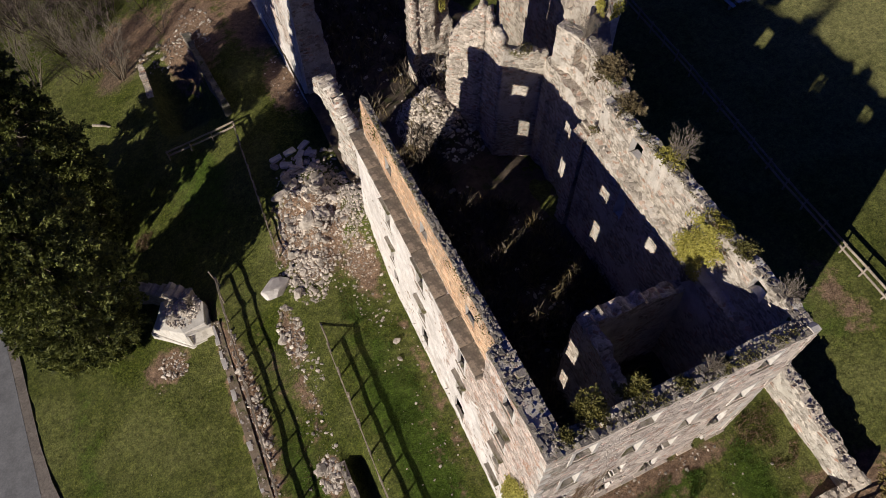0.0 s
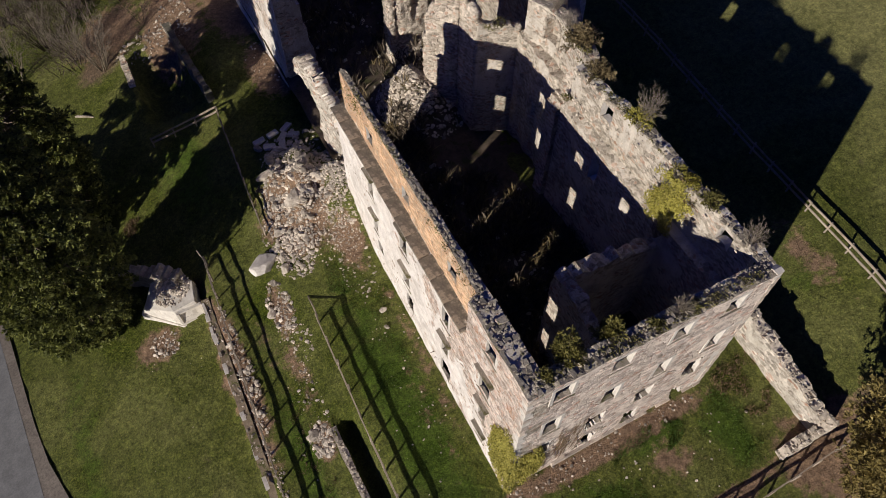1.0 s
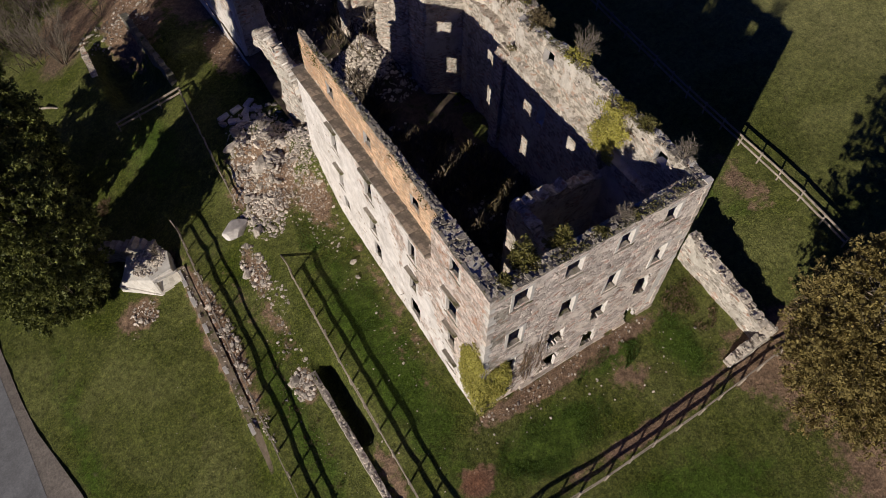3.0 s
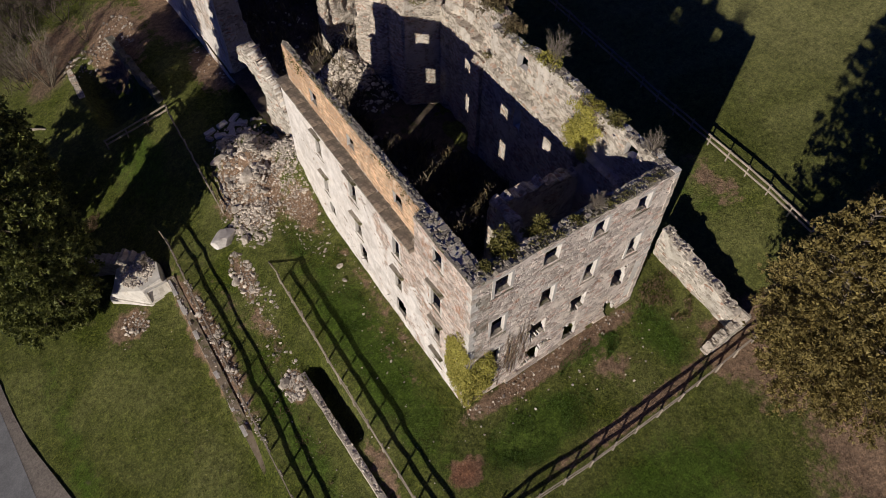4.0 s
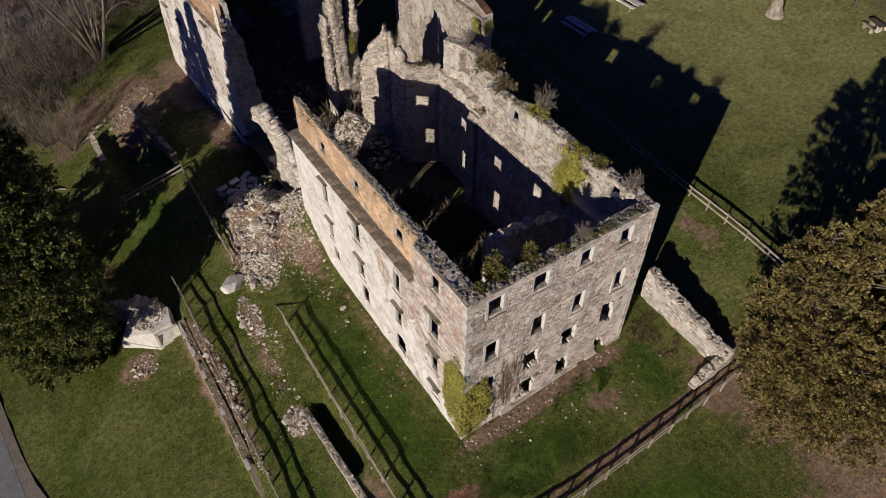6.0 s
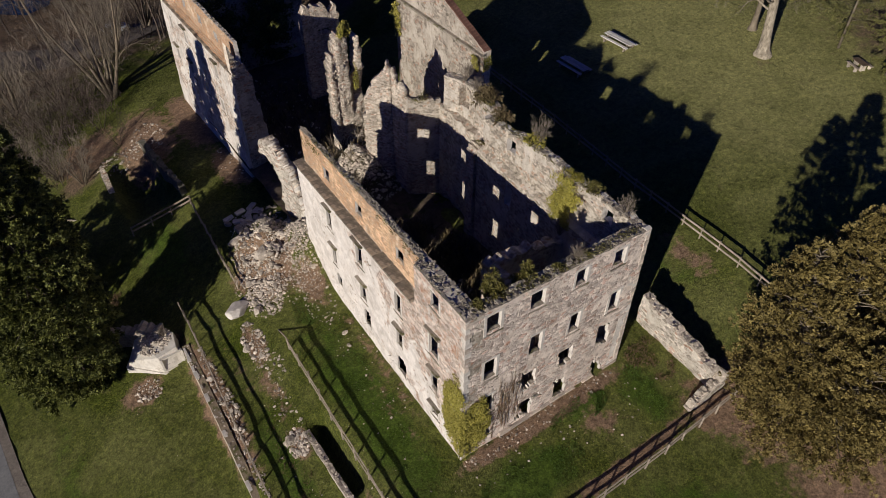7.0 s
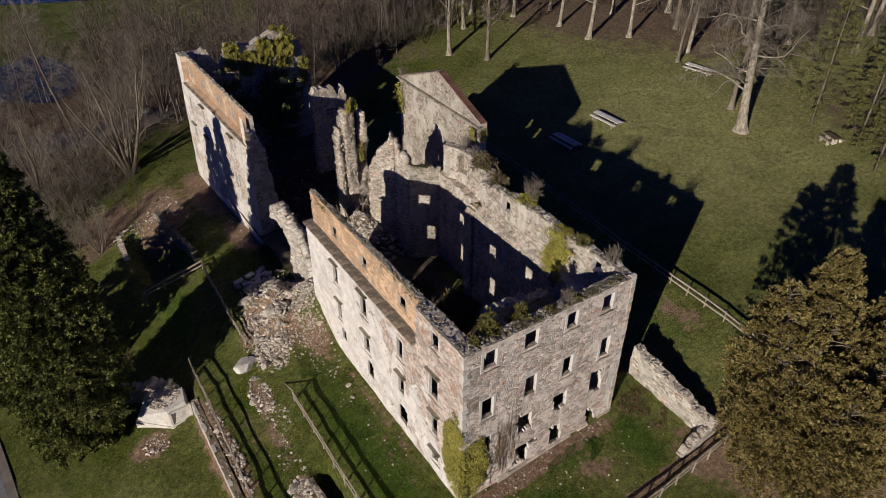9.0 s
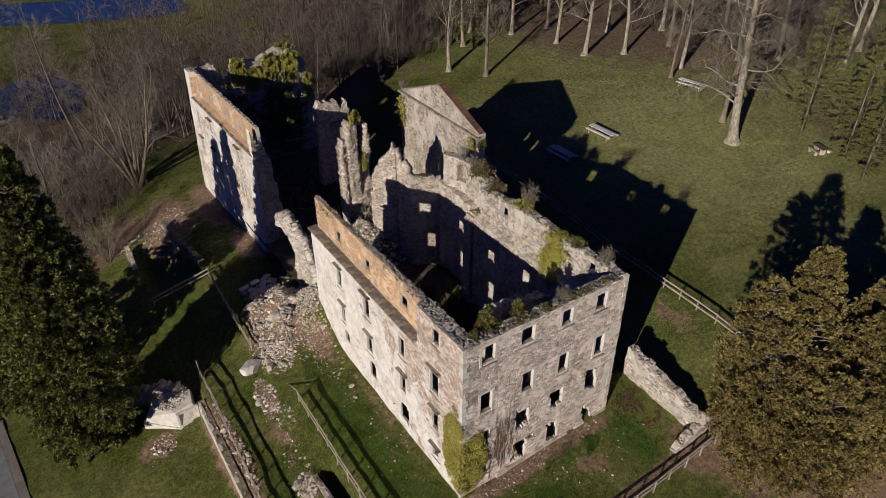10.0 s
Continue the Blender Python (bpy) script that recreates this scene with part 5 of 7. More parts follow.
def bastion():
    """The terrace wall's broken corner pier: white faces on a base slab, one with a sunk panel."""
    root = new("corner_pier")
    root.location = (-13.9, 22.4, -4.6)
    plan = [(-1.76, 0.8), (0.45, -1.4), (2.25, -1.4), (2.6, 0.6), (1.2, 2.4), (-0.6, 2.6)]
    tops = (0.95, 2.0, 2.3, 2.2, 1.9, 1.4)

    def prism(z0, hi_z, k0, k1, mat, name, label=""):
        bm = bmesh.new()
        lo = [bm.verts.new((x * k0, (y - 0.6) * k0 + 0.6, z0)) for x, y in plan]
        hi = [bm.verts.new((x * k1, (y - 0.6) * k1 + 0.6, z)) for (x, y), z in zip(plan, hi_z)]
        bm.faces.new(list(reversed(lo)))
        bm.faces.new(hi)
        n = len(plan)
        for i in range(n):
            j = (i + 1) % n
            bm.faces.new((lo[i], lo[j], hi[j], hi[i]))
        bmesh.ops.recalc_face_normals(bm, faces=bm.faces)
        bmesh.ops.bevel(bm, geom=list(bm.edges), offset=0.03, segments=1, affect="EDGES")
        me = bpy.data.meshes.new(name)
        bm.to_mesh(me)
        bm.free()
        me.materials.append(mat)
        link(name, me, root, label)

    prism(-0.7, (0.42,) * 6, 1.1, 1.08, M_PIER, "base_slab", "pale stone base slab")
    prism(0.42, tops, 0.99, 0.86, M_PIER, "shaft", "cracked white plaster faces")
    # raised border round the sunk panel
    a, b = Vector((0.45, -1.4, 0)), Vector((2.25, -1.4, 0))
    d = (b - a).normalized()
    out = Vector((d.y, -d.x, 0))
    rnd = random.Random(78)
    for u, z, sx, sz in ((0.1, 0.45, 0.16, 1.45), (1.72, 0.45, 0.16, 1.6), (0.92, 0.45, 1.5, 0.16), (0.92, 1.78, 1.5, 0.16)):
        p = a + d * u - out * (0.02 + 0.12 * (z + sz / 2) / 2)
        s = Soup()
        s.box(Matrix(((d.x, -out.x, 0, p.x), (d.y, -out.y, 0, p.y), (0, 0, 1, z), (0, 0, 0, 1))), sx, 0.22, sz, 0, rnd, 0.02)
        link("panel_border", s.mesh("panel_border", M_PIER), root)
    s = Soup()
    rnd = random.Random(77)
    for _ in range(380):
        k = math.sqrt(rnd.random())
        w = rnd.uniform(0, 6.28)
        x, y = 0.75 + 1.3 * k * math.cos(w), 0.75 + 1.45 * k * math.sin(w)
        scatter_stone(s, rnd, (x, y, 1.75 + 0.2 * x - 0.06 * y), rnd.uniform(0.08, 0.36))
    link("rubble_top", s.mesh("rubble_top", M_STONE), root, "broken rubble core", kind="stuff")
    tagged(root, "broken white corner pier of the terrace wall", "pier")


bastion()

# ---------------------------------------------------------------- fences


def fence(pts, label, height=1.0, spacing=1.75, seed=0, rails=(0.95, 0.5)):
    rnd = random.Random(seed)
    root = new("rail_fence")
    x0, y0 = pts[0]
    root.location = (x0, y0, gz(x0, y0))
    org = root.location.copy()

    def piece(name, a, b, r0, r1, sides=6):
        s = Soup()
        mid = (a + b) / 2 + Vector((rnd.uniform(-1, 1), rnd.uniform(-1, 1), rnd.uniform(-1, 1))) * 0.02
        s.tube([a - org, mid - org, b - org], [r0, (r0 + r1) / 2, r1], sides)
        link(name, s.mesh(name, M_WOOD, True), root)

    def board(a, b, tall, thick):
        """A rail: an upright plank, a little bowed and split at its ends."""
        d = (b - a).normalized()
        side = Vector((-d.y, d.x, 0)).normalized() * thick / 2
        s = Soup()
        ring = []
        for t in (0.0, 0.35, 0.7, 1.0):
            p = a.lerp(b, t) - org + Vector((0, 0, rnd.uniform(-0.012, 0.012))) + side * rnd.uniform(-0.5, 0.5)
            h = tall / 2 * rnd.uniform(0.88, 1.05)
            ring.append([p - side - Vector((0, 0, h)), p + side - Vector((0, 0, h)), p + side + Vector((0, 0, h)), p - side + Vector((0, 0, h))])
        vs = [v for r in ring for v in r]
        fs = [(4 * k + i, 4 * k + (i + 1) % 4, 4 * k + 4 + (i + 1) % 4, 4 * k + 4 + i) for k in range(3) for i in range(4)]
        s.add(vs, fs + [(3, 2, 1, 0), (12, 13, 14, 15)])
        link("rail", s.mesh("rail", M_WOOD), root)

    for (ax, ay), (bx, by) in zip(pts, pts[1:]):
        L = math.hypot(bx - ax, by - ay)
        n = max(1, round(L / spacing))
        tops = []
        for k in range(n + 1):
            x, y = ax + (bx - ax) * k / n, ay + (by - ay) * k / n
            g = gz(x, y)
            lean = Vector((rnd.uniform(-0.06, 0.06), rnd.uniform(-0.06, 0.06), 0))
            tops.append(Vector((x, y, g)))
            if k < n or (bx, by) == tuple(pts[-1]):
                piece("post", Vector((x, y, g - 0.3)), Vector((x, y, g + height + 0.06)) + lean, 0.07, 0.06)
        for k in range(0, n, 2):
            a, b = tops[k], tops[min(k + 2, n)]
            for h in rails:
                o = Vector((rnd.uniform(-0.02, 0.02) - 0.05, rnd.uniform(-0.02, 0.02), 0))
                board(a + Vector((0, 0, h * height + rnd.uniform(-0.03, 0.03))) + o, b + Vector((0, 0, h * height + rnd.uniform(-0.03, 0.03))) + o, 0.17, 0.05)
    tagged(root, label, "fence", "rail fences")


fence([(-5.15, 14.7), (-5.35, 6), (-5.5, -6.6)], "weathered plank-rail fence beside the light well", 1.2, seed=1)
fence([(-5.3, -6.6), (4, -7.05), (11, -7.05), (19.0, -6.85)], "weathered plank-rail fence along the earth path", 1.1, seed=2)
fence([(25.0, -4.0), (25.3, 2), (25.5, 11), (26.2, 24), (26.6, 31), (27.2, 44)], "pale plank-rail fence across the lawn", 1.0, seed=3)
fence([(-10.3, 24.0), (-10.95, 8.7), (-11.15, 1.6), (-11.35, -7)], "weathered plank-rail fence on the terrace path", 1.2, seed=4)
fence([(-10.8, 37.9), (-5.2, 36.7), (-5.85, 23.2)], "grey plank-rail fence round the lawn", 1.0, seed=5)


def leaning_pole(a, b, r, label, name="leaning_pole", mat=M_WOOD):
    s = Soup()
    a, b = Vector(a), Vector(b)
    s.tube([a - a, (b - a) * 0.5 + Vector((0.02, 0.01, -0.03)), b - a], [r, r * 0.9, r * 0.8], 7)
    ob = link(name, s.mesh(name, mat, True))
    ob.location = a
    tagged(ob, label, "pole")


leaning_pole((-5.05, 16.9, gz(-5.05, 16.9) - 0.05), (-5.13, 14.6, gz(-5.15, 14.7) + 1.12), 0.06, "grey pole leaning on the fence's end post")
leaning_pole((-10.35, 24.1, gz(-10.35, 24.1) - 0.3), (-10.5, 23.6, gz(-10.5, 23.6) + 2.6), 0.05, "tall thin wooden stake beside the fence", "stake")

# ---------------------------------------------------------------- roads and water


def strip(name, left, right, mat, label, cat, lift=0.03):
    s = Soup()
    vs = []
    for (lx, ly), (rx, ry) in zip(left, right):
        for k in range(7):
            t = k / 6
            x, y = lx + (rx - lx) * t, ly + (ry - ly) * t
            vs.append(Vector((x, y, gz(x, y) + lift)))
    n = len(left)
    s.add(vs, [(i * 7 + k, i * 7 + k + 1, (i + 1) * 7 + k + 1, (i + 1) * 7 + k) for i in range(n - 1) for k in range(6)])
    ob = link(name, s.mesh(name, mat, True))
    tagged(ob, label, cat, kind="structure")


ys = [-40 + 3 * k for k in range(40)]


def road_x(y):
    return -25.2 - 0.0011 * (y - 4) ** 2 - 0.03 * (y - 12)


strip("road", [(road_x(y) - 6.2, y) for y in ys], [(road_x(y), y) for y in ys], M_ASPHALT, "worn grey asphalt road below the lawn", "road", 0.10)
strip("road_verge", [(road_x(y), y) for y in ys], [(road_x(y) + 0.7 + 1.6 * max(0, min(1, (18 - y) / 8)), y) for y in ys], M_GRAVEL, "grey gravel verge beside the road", "verge", 0.09)

# ---------------------------------------------------------------- trees


def grow(s, rnd, p, d, length, r, lev, spec, twig_mi=1, low=0.32, crook=0.14):
    """A limb and all that springs from it. spec: a row for each level of (segments, sides, children, length ratio, spread, upturn)."""
    seg, sides, kids, ratio, spread, up = spec[lev]
    if sides == 1:
        # the finest twigs: one thin blade each
        dd = (d + Vector((rnd.gauss(0, 0.2), rnd.gauss(0, 0.2), rnd.gauss(0, 0.2) + up))).normalized()
        n = dd.cross(Vector((rnd.gauss(0, 1), rnd.gauss(0, 1), rnd.gauss(0, 1)))).normalized() * max(r, 0.010 * seg)
        s.add([p - n, p + n, p + dd * length], [(0, 1, 2)], twig_mi)
        return
    pts, rad = [p], [r]
    q, dd = p.copy(), d.copy()
    for k in range(seg):
        dd = (dd + Vector((rnd.gauss(0, 1), rnd.gauss(0, 1), rnd.gauss(0, 1))) * (0.05 if lev == 0 else crook) + Vector((0, 0, up))).normalized()
        q = q + dd * (length / seg)
        pts.append(q.copy())
        rad.append(max(0.008, r * (1 - 0.85 * (k + 1) / seg)))
    if lev == 0 and r > 0.15:
        # swollen foot
        foot = [pts[0].lerp(pts[1], t) for t in (0, 0.14, 0.3, 0.6)]
        s.tube(foot + pts[1:], [r * 2.6, r * 1.6, r * 1.2, r * 0.98] + rad[1:], sides, 0, cap=True)
    else:
        s.tube(pts, rad, sides, 0 if lev < 2 and r > 0.04 else twig_mi, cap=lev == 0)
    if lev + 1 >= len(spec):
        return
    for c in range(kids):
        t = (0.22 + 0.78 * (c + rnd.random()) / kids) if lev else (low + (1 - low) * (c + rnd.random()) / kids)
        f = t * seg
        i = min(int(f), seg - 1)
        b = pts[i].lerp(pts[i + 1], f - i)
        ax = (pts[i + 1] - pts[i]).normalized()
        side = ax.orthogonal().normalized()
        side = Matrix.Rotation(rnd.uniform(0, 6.283), 3, ax) @ side
        nd = (ax * math.cos(spread) + side * math.sin(spread)).normalized()
        rr_ = rad[i] * (0.24 if lev == 0 else 0.5) + rad[i + 1] * 0.06
        grow(s, rnd, b, nd, length * ratio * rnd.uniform(0.7, 1.2) * (1.15 - 0.55 * t), rr_, lev + 1, spec, twig_mi, low, crook)


def bare_tree(seed, h, r, spec, bark, label, stems=1, twig=None, low=0.32, crook=0.14):
    """A leafless tree: trunk with limbs, and a crown of twigs."""
    rnd = random.Random(seed)
    s = Soup()
    for j in range(stems):
        w = j * 2.4 + rnd.random()
        fan = 0.0 if stems == 1 else rnd.uniform(0.1, 0.55)
        d = Vector((fan * math.cos(w) + rnd.uniform(-0.04, 0.04), fan * math.sin(w) + rnd.uniform(-0.04, 0.04), 1)).normalized()
        grow(s, rnd, Vector((0.5 * fan * math.cos(w), 0.5 * fan * math.sin(w), -0.3)), d, h * (1.0 if stems == 1 else rnd.uniform(0.6, 1.0)), r, 0, spec, 1, low, crook)
    for i, v in enumerate(s.v[:spec[0][1] * 12] if stems == 1 else []):
        k = 0.16 * r * noise.noise(Vector((v.x / r * 1.6, v.y / r * 1.6, v.z * 0.25 + seed)))
        s.v[i] = v + Vector((v.x, v.y, 0)).normalized() * k
    trunk, crown = Soup(), Soup()
    for f, mi in zip(s.f, s.mi):
        (crown if mi else trunk).f.append(f)
    root = new("bare_tree")
    for nm, part_, mat in (("trunk", trunk, bark), ("crown", crown, twig or M_GREYTWIG)):
        used = sorted({i for f in part_.f for i in f})
        at = {i: k for k, i in enumerate(used)}
        me = mesh_from(nm, [s.v[i] for i in used], [tuple(at[i] for i in f) for f in part_.f], mat, smooth=nm == "trunk")
        link(nm, me, root, "fine bare twigs" if nm == "crown" else "")
    return tagged(root, label, "tree", "bare trees")


SPEC_BIG = [(9, 12, 30, 0.27, 1.05, 0.0), (7, 5, 9, 0.5, 0.8, -0.03), (5, 3, 8, 0.5, 0.75, -0.03), (3, 3, 7, 0.5, 0.7, -0.02), (1, 1, 0, 0, 0, 0)]
SPEC_TALL = [(8, 8, 18, 0.28, 0.85, 0.02), (5, 4, 9, 0.5, 0.75, 0.06), (3, 3, 8, 0.55, 0.7, 0.03), (2, 3, 6, 0.6, 0.7, 0.0), (1, 1, 0, 0, 0, 0)]
SPEC_BUSH = [(4, 4, 8, 0.42, 0.5, 0.03), (3, 3, 6, 0.5, 0.5, 0.05), (2, 3, 6, 0.5, 0.6, 0.03), (1, 1, 0, 0, 0, 0)]


def put(tree, x, y, rz=0.0, sc=1.0, tilt=(0, 0)):
    tree.matrix_world = pose(x, y, gz(x, y), tilt[0], tilt[1], rz) @ Matrix.Scale(sc, 4)
    return tree


big = put(bare_tree(1, 26, 0.5, SPEC_BIG, M_PALEBARK, "huge pale-barked bare tree on the lawn", low=0.16, crook=0.32), 48.1, 16.8, 0, 1.0, (-3, 1))
tall_a = put(bare_tree(2, 22, 0.31, SPEC_TALL, M_PALEBARK, "tall pale-barked bare tree at the edge of the wood", low=0.2), 53.4, 45.8, 0)
tall_b = put(bare_tree(3, 21, 0.29, SPEC_TALL, M_PALEBARK, "tall pale-barked bare tree at the edge of the wood", low=0.2), 57.5, 42.3, 0)
tall_c = put(bare_tree(4, 18, 0.27, SPEC_TALL, M_BARK, "grey bare tree at the edge of the wood", low=0.2), 40.1, 51.0, 0)


def tree_copy(tree, x, y, rz, sc):
    ob = copy_thing(tree, Matrix())
    ob.matrix_world = pose(x, y, gz(x, y), 0, 0, rz) @ Matrix.Scale(sc, 4)
    return ob


for t, x, y, rz, sc in ((tall_a, 37.5, 56.3, 70, 0.95), (tall_b, 53.8, 52.2, 130, 0.9), (tall_c, 55.8, 32.4, 200, 0.75), (tall_a, 59.0, 33.7, 260, 0.9), (tall_b, 51.6, 60, 20, 1.0), (tall_c, 35.6, 70, 90, 1.1),
                        (tall_a, 66, 30, 150, 1.05), (tall_b, 70, 27, 300, 1.1), (tall_c, 64, 40, 10, 1.0), (tall_b, 62, 50, 210, 1.0), (tall_a, 73, 20, 340, 1.1), (tall_c, 70, 36, 120, 1.2), (tall_b, 48, 66, 55, 1.05), (tall_a, 44, 62, 190, 0.9), (tall_c, 78, 30, 75, 1.15), (tall_b, 80, 22, 100, 1.1), (tall_c, 50.9, 20.4, 250, 1.15), (tall_a, 68, 45, 30, 1.0), (tall_c, 57, 58, 160, 1.0)):
    tree_copy(t, x, y, rz, sc)
left_big = put(bare_tree(8, 16, 0.28, [(6, 6, 9, 0.42, 0.5, 0.03), (4, 4, 6, 0.5, 0.6, 0.04), (3, 3, 6, 0.5, 0.7, 0.02), (2, 3, 6, 0.5, 0.7, 0.0), (1, 1, 0, 0, 0, 0)], M_BARK, "spreading dark many-stemmed bare tree beside the ruin", 7, low=0.2), -5.8, 63.0, 30)
left_tall = put(bare_tree(9, 24, 0.24, SPEC_TALL, M_BARK, "tall leaning grey bare tree by the river"), -8.5, 88, 0, 1.0, (4, -8))
bush_a = put(bare_tree(11, 6.0, 0.07, SPEC_BUSH, M_BARK, "many-stemmed bare bush on the slope", 9, low=0.15), -12.6, 50.8, 0)
for x, y, rz, sc in ((-14.5, 54.5, 150, 1.1), (-17, 59, 90, 1.2), (-13.5, 62, 200, 1.3), (-20.5, 56, 45, 1.1), (-15.5, 67, 20, 1.5), (-20.5, 66, 80, 1.6), (-11, 68, 130, 1.6)):
    tree_copy(bush_a, x, y, rz, sc)
for x, y, rz, sc in ((-16, 74, 0, 0.7), (-2, 76, 100, 0.75), (-20, 84, 210, 0.9), (5, 90, 300, 0.8)):
    tree_copy(left_big, x, y, rz, sc)


def far_wood():
    """The leafless wood and scrub behind, down to the river."""
    rnd = random.Random(99)
    kinds, scrub = [], []
    for k in range(5):
        s = Soup()
        grow(s, rnd, Vector((0, 0, -0.5)), Vector((rnd.uniform(-0.12, 0.12), rnd.uniform(-0.12, 0.12), 1)).normalized(), 11 + 2 * k, 0.17, 0, [(5, 4, 17, 0.42, 0.8, 0.02), (3, 3, 15, 0.45, 0.75, 0.04), (3, 1, 0, 0, 0, 0)], 0, 0.28)
        kinds.append(s)
    for k in range(4):
        s = Soup()
        for j in range(3):
            w = j * 1.6 + rnd.random()
            grow(s, rnd, Vector((0.4 * math.cos(w), 0.4 * math.sin(w), -0.3)), Vector((0.45 * math.cos(w), 0.45 * math.sin(w), 1)).normalized(), rnd.uniform(4.5, 8.5), 0.07, 0, [(3, 3, 8, 0.5, 0.6, 0.03), (2, 3, 7, 0.5, 0.7, 0.03), (1, 3, 5, 0.7, 0.7, 0.0), (2, 1, 0, 0, 0, 0)], 0, 0.1)
        scrub.append(s)
    data = []
    for s in kinds + scrub:
        tris = [t for f in s.f if len(f) < 5 for t in [(f[0], f[j], f[j + 1]) for j in range(1, len(f) - 1)]]
        data.append((np.array([tuple(v) for v in s.v]), np.array(tris)))
    spots = []
    while len(spots) < 260:
        x, y = rnd.uniform(0, 110), 64 + 100 * rnd.random() ** 1.9
        if x < 34 and y < 70 or x < 26 and y > 140:
            continue
        spots.append((x, y, rnd.randrange(5), rnd.uniform(0.75, 1.15)))
    for _ in range(70):
        spots.append((rnd.uniform(9, 38), rnd.uniform(62, 76), rnd.choice((0, 1, 2, 5, 6, 7, 8)), rnd.uniform(0.6, 0.95)))
    for _ in range(40):
        spots.append((rnd.uniform(-45, 2), rnd.uniform(76, 138), rnd.randrange(5), rnd.uniform(0.5, 0.9)))
    for _ in range(70):
        spots.append((rnd.uniform(74, 140), rnd.uniform(5, 75), rnd.randrange(5), rnd.uniform(0.75, 1.15)))
    while len(spots) < 590:
        x, y = rnd.uniform(-45, 44), rnd.uniform(60, 136)
        if (x > -6 and y < 70) or (x > 22 and y < 66) or (-24 < x < 8 and 74 < y < 108 and rnd.random() < 0.85) or (x < 14 and y > 124 and rnd.random() < 0.6):
            continue
        spots.append((x, y, 5 + rnd.randrange(4), rnd.uniform(0.7, 1.2)))
    for _ in range(70):
        spots.append((rnd.uniform(36, 78), rnd.uniform(63, 90), 5 + rnd.randrange(4), rnd.uniform(0.7, 1.2)))
    for _ in range(18):
        spots.append((rnd.uniform(-19, -6.5), rnd.uniform(52, 66), 5 + rnd.randrange(4), rnd.uniform(0.45, 0.8)))
    for _ in range(45):
        spots.append((rnd.uniform(64, 95), rnd.uniform(14, 62), 5 + rnd.randrange(4), rnd.uniform(0.7, 1.2)))
    vs, fs, o = [], [], 0
    for x, y, kind, sc in spots:
        V, F = data[kind]
        w = rnd.uniform(0, 6.283)
        c, sn = math.cos(w) * sc, math.sin(w) * sc
        P = np.stack([V[:, 0] * c - V[:, 1] * sn + x, V[:, 0] * sn + V[:, 1] * c + y, V[:, 2] * sc * rnd.uniform(0.9, 1.1) + gz(x, y)], -1)
        vs.append(P)
        fs.append(F + o)
        o += len(P)
    V, F = np.concatenate(vs), np.concatenate(fs)
    me = bpy.data.meshes.new("far_wood")
    me.vertices.add(len(V))
    me.vertices.foreach_set("co", V.ravel())
    me.loops.add(len(F) * 3)
    me.loops.foreach_set("vertex_index", F.ravel().astype(np.int32))
    me.polygons.add(len(F))
    me.polygons.foreach_set("loop_start", np.arange(0, len(F) * 3, 3, dtype=np.int32))
    me.materials.append(M_WOODS)
    me.update(calc_edges=True)
    me.validate()
    tagged(new("far_wood", me), "leafless brown wood sloping down to the river", "wood", kind="stuff")


far_wood()


def spray(s, rnd, p, d, size, k=8, droop=0.3):
    """A fan of needle-leaved tips from one point, so that it is one island."""
    o = len(s.v)
    s.v.append(p)
    side = d.orthogonal().normalized()
    side = Matrix.Rotation(rnd.uniform(0, 6.283), 3, d) @ side
    up = d.cross(side)
    for i in range(k):
        w = rnd.uniform(-1.1, 1.1)
        v = (d * math.cos(w) + side * math.sin(w) + up * rnd.uniform(-0.6, 0.6) - Vector((0, 0, droop * rnd.random()))).normalized()
        n = v.cross(Vector((rnd.gauss(0, 1), rnd.gauss(0, 1), rnd.gauss(0, 1)))).normalized()
        ln = size * rnd.uniform(0.55, 1.1)
        b = len(s.v)
        s.v.append(p + v * ln + n * ln * 0.19)
        s.v.append(p + v * ln * 0.9 - n * ln * 0.19)
        s.f.append((o, b, b + 1))
        s.mi.append(0)


